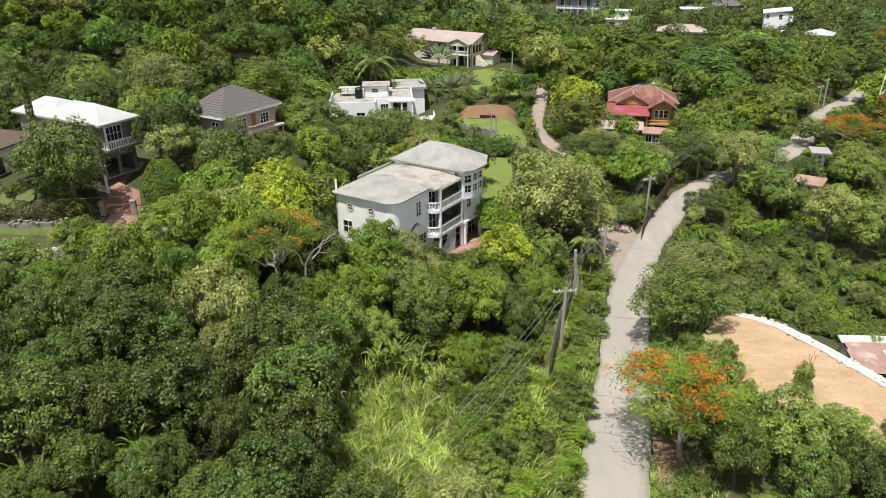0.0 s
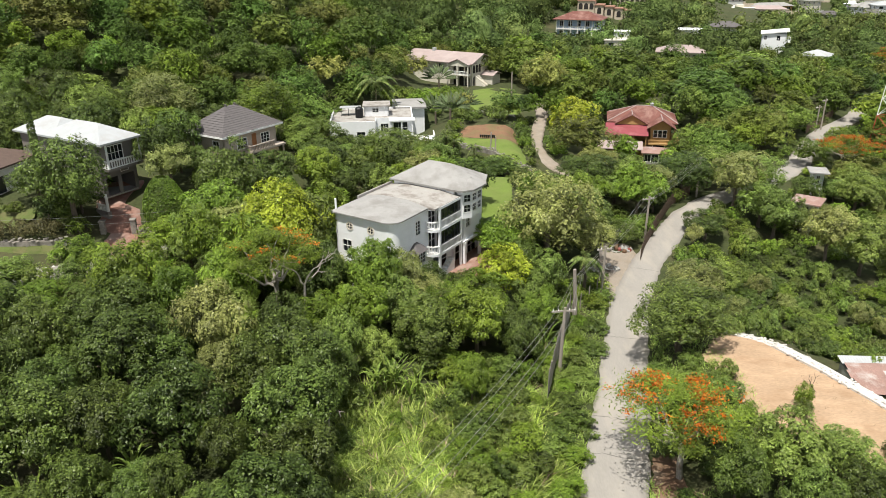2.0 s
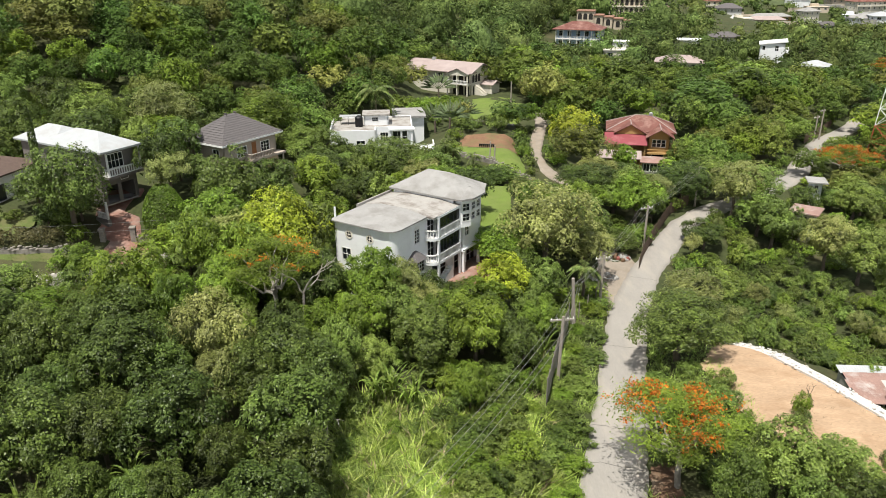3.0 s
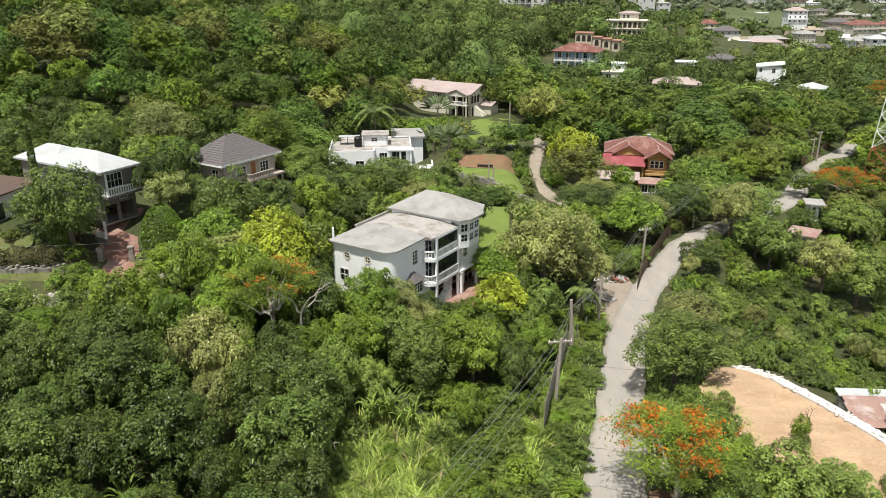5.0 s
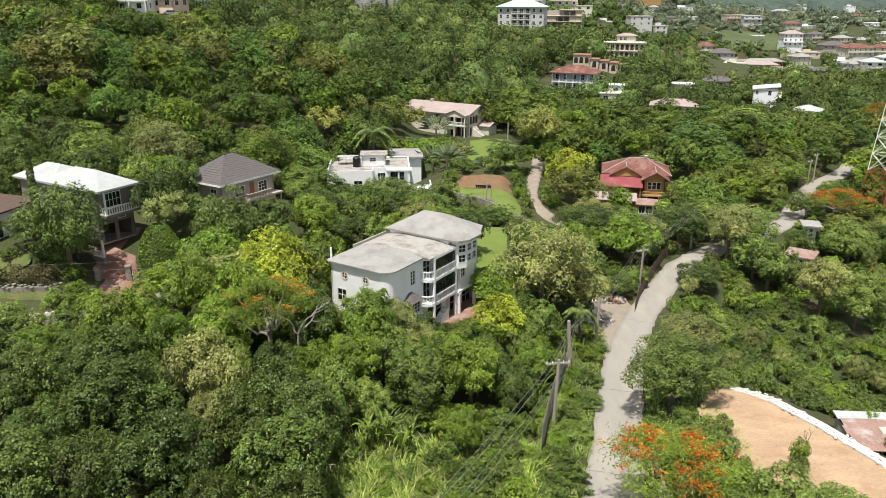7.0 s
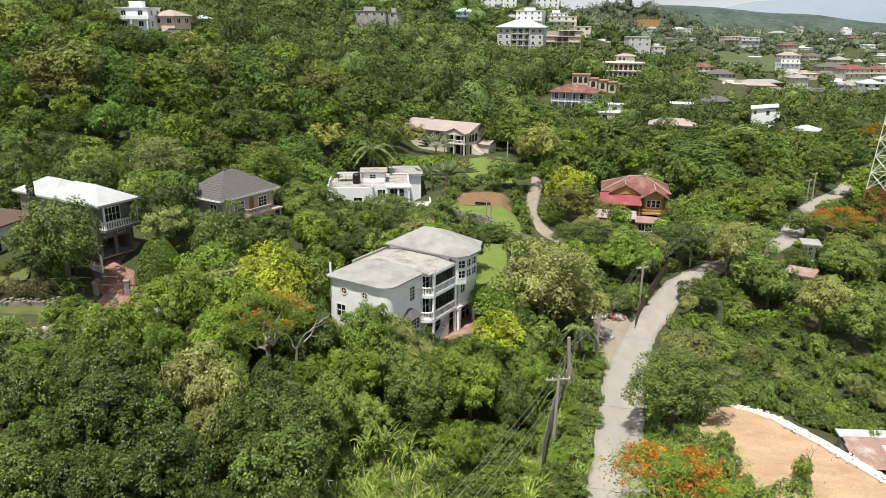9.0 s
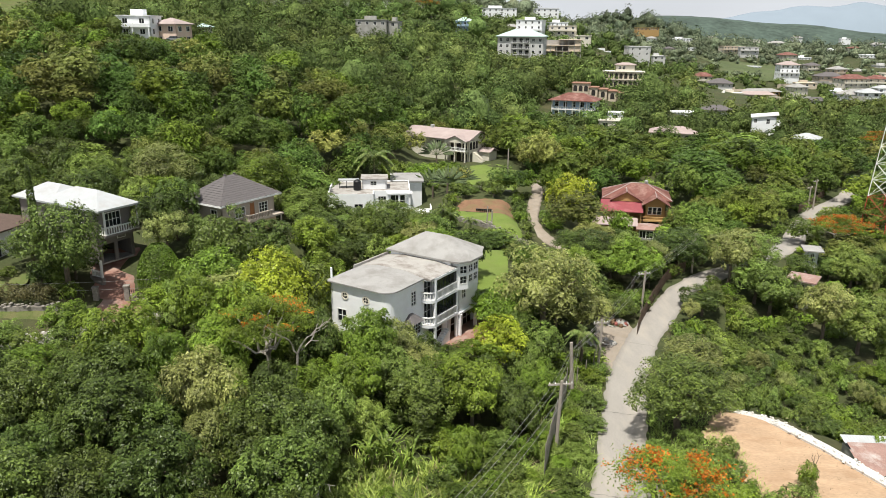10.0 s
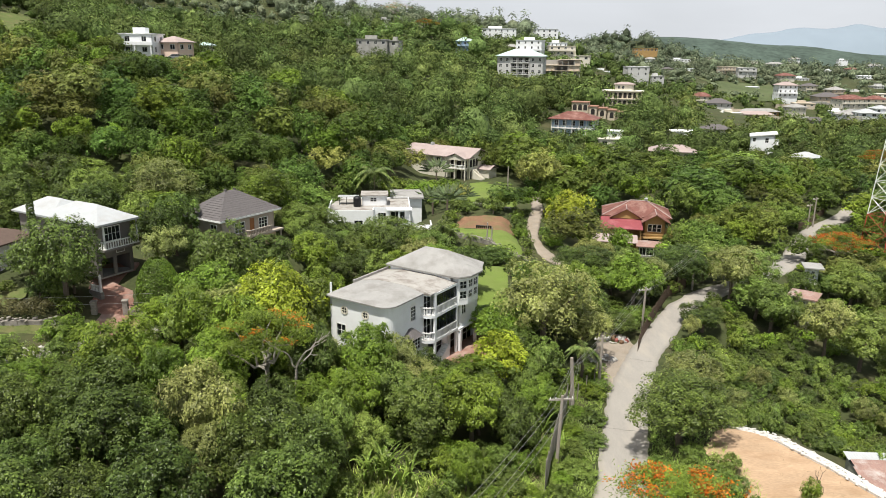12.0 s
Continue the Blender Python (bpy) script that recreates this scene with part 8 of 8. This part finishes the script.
def stone_run(name, way, width, height, size, seed, material, label, lift=0.0, limit=290):
    """A rough wall: separate uneven stones over a solid core."""
    rng = random.Random(seed)
    ax0, ay0 = way[0]
    w = thing(name, Matrix.Translation((ax0, ay0, 0)), label, "wall")
    shapes = []
    for k in range(6):
        bm = bmesh.new()
        bmesh.ops.create_icosphere(bm, subdivisions=1, radius=0.5)
        for v in bm.verts:
            v.co *= rng.uniform(0.78, 1.15)
            v.co.z *= 0.75
        me = bpy.data.meshes.new("stone")
        bm.to_mesh(me)
        bm.free()
        me.materials.append(material)
        shapes.append(me)
    core = bmesh.new()
    total = sum(math.dist(a, b) for a, b in zip(way, way[1:]))
    per = max(1, int(limit * size / total))
    for (ax, ay), (bx, by) in zip(way, way[1:]):
        d = math.dist((ax, ay), (bx, by))
        ang = math.atan2(by - ay, bx - ax)
        n = max(1, int(d / size))
        sx, sy = -math.sin(ang), math.cos(ang)
        za, zb = gz(ax, ay) + lift, gz(bx, by) + lift
        q = [core.verts.new((px - ax0 + sx * s * width * 0.42, py - ay0 + sy * s * width * 0.42, zz + e)) for px, py, zz in ((ax, ay, za), (bx, by, zb)) for s, e in ((-1, -1.5), (1, -1.5), (1, height * 0.55), (-1, height * 0.55))]
        for fc in ((0, 1, 2, 3), (7, 6, 5, 4), (0, 4, 5, 1), (1, 5, 6, 2), (2, 6, 7, 3), (3, 7, 4, 0)):
            core.faces.new([q[i] for i in fc])
        for i in range(n):
            for _ in range(per):
                u, s = (i + rng.random()) / n, rng.uniform(-0.5, 0.5)
                x, y = ax + (bx - ax) * u + sx * s * width, ay + (by - ay) * u + sy * s * width
                ob = new("stone", rng.choice(shapes))
                ob.parent = w
                k = size * rng.uniform(0.6, 1.3)
                ob.matrix_basis = Matrix.Translation((x - ax0, y - ay0, za + (zb - za) * u + height * rng.uniform(0.3, 0.95))) @ Matrix.Rotation(rng.uniform(0, 6.28), 4, "Z") @ Matrix.Diagonal((k, k, k * 0.8, 1))
    part("core", core, material, w)


stone_run("rubble_wall", [(28.6, 67.0), (29.8, 65.6), (32.2, 61.2), (34.6, 57.0), (37.2, 51.2), (40.0, 44.0)], 1.25, 0.34, 0.27, 71, RUBBLE, "low edge wall of heaped white limestone rubble", 0.1)
stone_run("stone_wall", [(3.2, 127.0), (9.0, 122.8), (15.2, 120.3)], 0.6, 1.0, 0.4, 72, STONE, "low grey stone retaining wall below the garden terrace", 0.0, 120)
stone_run("stone_wall", [(6.0, 156.5), (11, 153.5), (16.5, 151.5)], 0.5, 0.9, 0.5, 73, CONCRETE, "low pale garden wall below the lawn", 0.0, 60)
stone_run("stone_wall", [(-75, 79.4), (-60, 79.3), (-48.5, 80.1), (-44.0, 81.2)], 0.6, 0.9, 0.45, 74, STONE, "dark stone garden wall behind the grass bank", 0.0, 150)
stone_run("stone_wall", [(-37.6, 84.8), (-33.5, 85.4), (-31.5, 87.5)], 0.5, 1.3, 0.4, 75, STONE, "grey stone boundary wall beside the drive gate", 0.0, 60)
stone_run("kerb_stones", [(-75, 76.5), (-56, 76.1), (-47, 76.2), (-41, 78.4)], 0.25, 0.12, 0.5, 76, RUBBLE, "pale stone kerb along the street", 0.0, 70)
stone_run("kerb_stones", [(15.6, 38.0), (17.0, 41.5), (18.4, 44.0)], 0.3, 0.15, 0.4, 77, RUBBLE, "broken white kerb stones at the road edge", 0.0, 24)


def garden_posts():
    """Two rough upright posts on the terrace and a row of dark plant pots."""
    for x, y, tall in ((8.4, 123.6, 3.4), (9.2, 123.4, 2.7)):
        p = thing("garden_post", pose(x, y, gz(x, y), 0, 2, 0), "rough grey upright post above the terrace wall", "post", "terrace posts")
        bm = bmesh.new()
        tube(bm, [(0, 0, -0.4), (0.05, 0, tall * 0.5), (0, 0.04, tall)], [0.13, 0.11, 0.12], 8)
        part("shaft", bm, TIMBER, p)
    for i in range(8):
        x, y = 7.2 + i * 0.36, 133.2 - 0.06 * i
        p = thing("plant_pot", pose(x, y, gz(x, y) + 0.1), "small black plant pot in a row on the lawn", "plant pot", "row of pots")
        bm = bmesh.new()
        tube(bm, [(0, 0, 0), (0, 0, 0.42), (0, 0, 0.5)], [0.13, 0.18, 0.2], 10)
        part("pot", bm, BLACK, p)


garden_posts()


def gate():
    g = thing("gate", pose(-39.2, 85.0, gz(-39.2, 85.0), 0, 0, 10), "dark iron driveway gate leaf standing open between stone piers", "gate")
    for x in (-2.6, 1.0):
        part("pier", boxes((x - 0.3, x + 0.3, -0.3, 0.3, -0.3, 1.9), (x - 0.38, x + 0.38, -0.38, 0.38, 1.9, 2.05)), STONE, g)
    for i in range(9):
        part("bar", boxes((1.3 + i * 0.22, 1.34 + i * 0.22, -0.02, 0.02, 0.05, 1.3 + 0.25 * math.sin(i / 8 * math.pi))), IRON, g)
    for z in (0.15, 0.7, 1.25):
        part("rail", boxes((1.28, 3.12, -0.03, 0.03, z, z + 0.05)), IRON, g)


gate()


def hedge(x0, x1, y, seed):
    rng = np.random.default_rng(seed)
    root = thing("hedge", pose(x0, y, gz((x0 + x1) / 2, y)), "brownish clipped hedge on top of a stone wall", "hedge")
    n = int((x1 - x0) * 420)
    u = rng.uniform(0, x1 - x0, n)
    a = rng.uniform(-0.4, math.pi + 0.4, n)
    P = np.stack([u, 0.95 * np.cos(a), 0.9 + (1.0 + 0.25 * np.sin(u * 2.1) + 0.15 * np.sin(u * 5.3)) * np.sin(a)], 1) + rng.normal(size=(n, 3)) * 0.09
    N = unit(np.stack([0 * u, np.cos(a), np.sin(a)], 1) + 0.5 * rng.normal(size=(n, 3)))
    co = leaf_faces(P, N, 0.26, 0.16, rng, 3)
    link("foliage", mesh_from("foliage", co, 3, n), foliage("brownish_hedge_leaves", (0.09, 0.085, 0.03), (0.15, 0.14, 0.055), (0.22, 0.21, 0.085), 0.2), root)


hedge(-62, -51.0, 80.5, 81)
hedge(-50.8, -45.4, 81.3, 82)


def rusty_shed():
    s = thing("shed", pose(38.1, 56.6, -3.3, 0, 0, -4), "low shed with rusty corrugated iron roof behind the rubble wall", "shed")
    part("back_wall", boxes((0.3, 10.0, 5.0, 5.15, -1.4, 3.9)), CONCRETE, s)
    part("side_wall", boxes((0.3, 0.45, 0.6, 5.0, -1.4, 3.4)), CONCRETE, s)
    part("front_panel", boxes((4.2, 5.4, 0.5, 0.6, -1.4, 3.1)), surface("pale_blue_sheet", (0.42, 0.47, 0.50), 0.6, 0.15, 1, 9, 0.1), s, "pale blue-grey metal panel")
    for x in (0.5, 2.4, 4.0, 7.0, 9.6):
        part("post", boxes((x, x + 0.12, 0.3, 0.42, -1.4, 3.1)), TIMBER, s)
    pale = surface("pale_corrugated_iron", (0.50, 0.46, 0.44), 0.6, 0.2, 0.8, 8, 0.2, (0.36, 0.22, 0.18), 0.6, 0.6)
    for k in range(5):
        y0, z0 = k * 1.06, 3.2 + 0.16 * k
        for x0, x1, m in ((0.0 + 0.2 * (k % 2), 3.4, RUST if k != 4 else ROOF_WHITE), (3.3, 6.9, pale if k == 2 else RUST if k != 4 else ROOF_WHITE), (6.8, 10.4, RUST if k % 2 else pale)):
            bm = bmesh.new()
            n = int((x1 - x0) / 0.13)
            prev = None
            for i in range(n + 1):
                x, z = x0 + (x1 - x0) * i / n, 0.02 * (i % 2)
                row = [bm.verts.new((x, y0 - 0.1, z0 + z)), bm.verts.new((x, y0 + 1.1, z0 + 0.2 + z))]
                low = [bm.verts.new(v.co - Vector((0, 0, 0.02))) for v in row]
                if prev:
                    bm.faces.new((prev[0][0], row[0], row[1], prev[0][1]))
                    bm.faces.new((prev[1][1], low[1], low[0], prev[1][0]))
                    bm.faces.new((prev[1][0], low[0], row[0], prev[0][0]))
                prev = (row, low)
            part("roof_sheet", bm, m, s, "pale patched corrugated sheet" if m is not RUST else "rust-streaked corrugated sheet")


rusty_shed()


def lattice_mast(x, y, z, height, foot):
    m = thing("lattice_mast", pose(x, y, z, 0, 0, 20), "tall red and white steel lattice mast", "mast")
    RED = surface("red_mast_paint", (0.45, 0.07, 0.05), 0.6)
    n = 14
    half = lambda f: foot * (1 - 0.82 * f) / 2
    for i in range(n):
        f0, f1 = i / n, (i + 1) / n
        bm = bmesh.new()
        a, b = half(f0), half(f1)
        c0 = [(-a, -a, f0 * height), (a, -a, f0 * height), (a, a, f0 * height), (-a, a, f0 * height)]
        c1 = [(-b, -b, f1 * height), (b, -b, f1 * height), (b, b, f1 * height), (-b, b, f1 * height)]
        for k in range(4):
            j = (k + 1) % 4
            tube(bm, [c0[k], c1[k]], [0.09, 0.09], 4)
            tube(bm, [c0[k], c1[j]], [0.05, 0.05], 4)
            tube(bm, [c0[j], c1[k]], [0.05, 0.05], 4)
            tube(bm, [c1[k], c1[j]], [0.05, 0.05], 4)
        part("mast_section", bm, RED if i % 7 < 2 else WHITE_TRIM, m)


lattice_mast(87.9, 140.0, 0.0, 46, 5.6)


def side_house():
    """The white house with an arched porch at the edge of the gardens."""
    h = thing("house", pose(-66.0, 92.0, gz(-62, 95), 0, 0, TURN + 20), "white bungalow with arched porch and dark brown roof", "house")
    wall(h, (0, 0), (8.2, 0), -0.5, 3.6, WHITE, [(1.0, 2.6, 0.2, 2.6), (4.6, 6.6, 0.2, 2.4)], bars=(1, 1), arch=True)
    wall(h, (8.2, 0), (8.2, 9), -0.5, 3.6, WHITE, [(1.0, 2.6, 0.2, 2.4), (5, 6.4, 1, 2.4)], bars=(1, 1), arch=True)
    wall(h, (8.2, 9), (0, 9), -0.5, 3.6, WHITE)
    wall(h, (0, 9), (0, 0), -0.5, 3.6, WHITE)
    bm = bmesh.new()
    hip_roof(bm, -0.7, 8.9, -0.7, 9.7, 3.7, 1.8, None, 0.2)
    part("roof", bm, surface("dark_brown_roof", (0.12, 0.085, 0.07), 0.8, 0.2, 2, 20, 0.3), h, "dark brown hipped roof")


side_house()


# ---- gateside clutter ----
def rubbish_heap(x, y, spread, n, seed, label, tints):
    """A loose heap of bags, boards and broken blocks."""
    rng = random.Random(seed)
    root = thing("rubbish_heap", Matrix.Translation((x, y, gz(x, y))), label, "rubbish")
    for i in range(n):
        bm = bmesh.new()
        if i % 3:
            bmesh.ops.create_icosphere(bm, subdivisions=2, radius=0.34)
            for v in bm.verts:
                v.co *= rng.uniform(0.8, 1.12)
        else:
            box(bm, -0.5, 0.5, -0.12, 0.12, -0.03, 0.05)
        q, r = rng.uniform(0, 6.28), spread * math.sqrt(rng.random())
        ob = part("bag" if i % 3 else "board_scrap", bm, tints[i % len(tints)], root)
        ob.matrix_basis = Matrix.Translation((r * math.cos(q), r * 0.7 * math.sin(q), 0.12 + 0.5 * (1 - r / spread) * rng.random())) @ Matrix.Rotation(q * 3, 4, "Z") @ Matrix.Rotation(rng.uniform(-0.5, 0.5), 4, "X")


RED_SCRAP = surface("faded_red_scrap", (0.26, 0.09, 0.075), 0.8, 0.3, 2, 10, 0.2)
rubbish_heap(23.9, 90.8, 1.5, 26, 91, "heap of red and grey rubbish beside the road gate", [RED_SCRAP, CONCRETE, LITTER, RUBBLE])
rubbish_heap(20.7, 84.6, 1.8, 24, 92, "scattered pale broken blocks beside the lay-by", [RUBBLE, CONCRETE, TIMBER])


def wire_fence(way, height, label):
    """Thin posts carrying strands of wire."""
    f = thing("wire_fence", Matrix.Translation((way[0][0], way[0][1], 0)), label, "fence")
    o = Vector((way[0][0], way[0][1], 0))
    pts = [Vector((x, y, gz(x, y))) - o for x, y in way]
    for p in pts:
        bm = bmesh.new()
        tube(bm, [p - Vector((0, 0, 0.3)), p + Vector((0.04, 0, height))], [0.07, 0.055], 6)
        part("post", bm, TIMBER, f)
    for a, b in zip(pts, pts[1:]):
        for z in (0.35, 0.75, 0.95):
            bm = bmesh.new()
            tube(bm, [a + Vector((0, 0, height * z)), b + Vector((0, 0, height * z))], [0.014, 0.014], 4)
            part("strand", bm, IRON, f)


wire_fence([(13.9, 70.0), (15.2, 72.4), (16.6, 74.8), (18.0, 77.2), (18.8, 79.6), (19.3, 82.0), (19.7, 84.5)], 2.2, "wire fence on thin wooden posts beside the lay-by")


# ---- distance ----
def ridge(name, y, x0, x1, base, peaks, material, label, depth=500):
    """A far range of hills: a wide rounded body with an uneven crest."""
    n, m = 140, 8
    bm = bmesh.new()
    rows = []
    for i in range(n + 1):
        x = x0 + (x1 - x0) * i / n
        top = base + sum(h * math.exp(-((x - c) / w) ** 2) for c, w, h in peaks)
        top += 6 * noise.noise(Vector((x * 0.006, y * 0.01, 0))) + 2 * noise.noise(Vector((x * 0.03, 3, 0)))
        rows.append([bm.verts.new((x, y + depth * (k / m - 0.5), base - 60 + (top - base + 60) * math.sin(math.pi * k / m) ** 0.8)) for k in range(m + 1)])
    for a, b in zip(rows, rows[1:]):
        for k in range(m):
            bm.faces.new((a[k], b[k], b[k + 1], a[k + 1]))
    me = bpy.data.meshes.new(name)
    bm.normal_update()
    bm.to_mesh(me)
    bm.free()
    for p in me.polygons:
        p.use_smooth = True
    tagged(link(name, me, material), label, "hills", kind="structure")


ridge("backdrop_hills", 1900, 250, 2300, 18, [(520, 220, 40), (800, 300, 30), (1150, 350, 8)], HILL_HAZE, "distant wooded hills across the valley")
ridge("backdrop_mountains", 4000, 500, 4600, 35, [(2150, 800, 128), (2190, 90, 24), (1860, 120, 16), (1640, 130, 12), (2480, 180, 22), (2900, 300, 30)], MOUNTAIN_HAZE, "far mountain range painted in hazy blue-grey under a pale sky", 800)
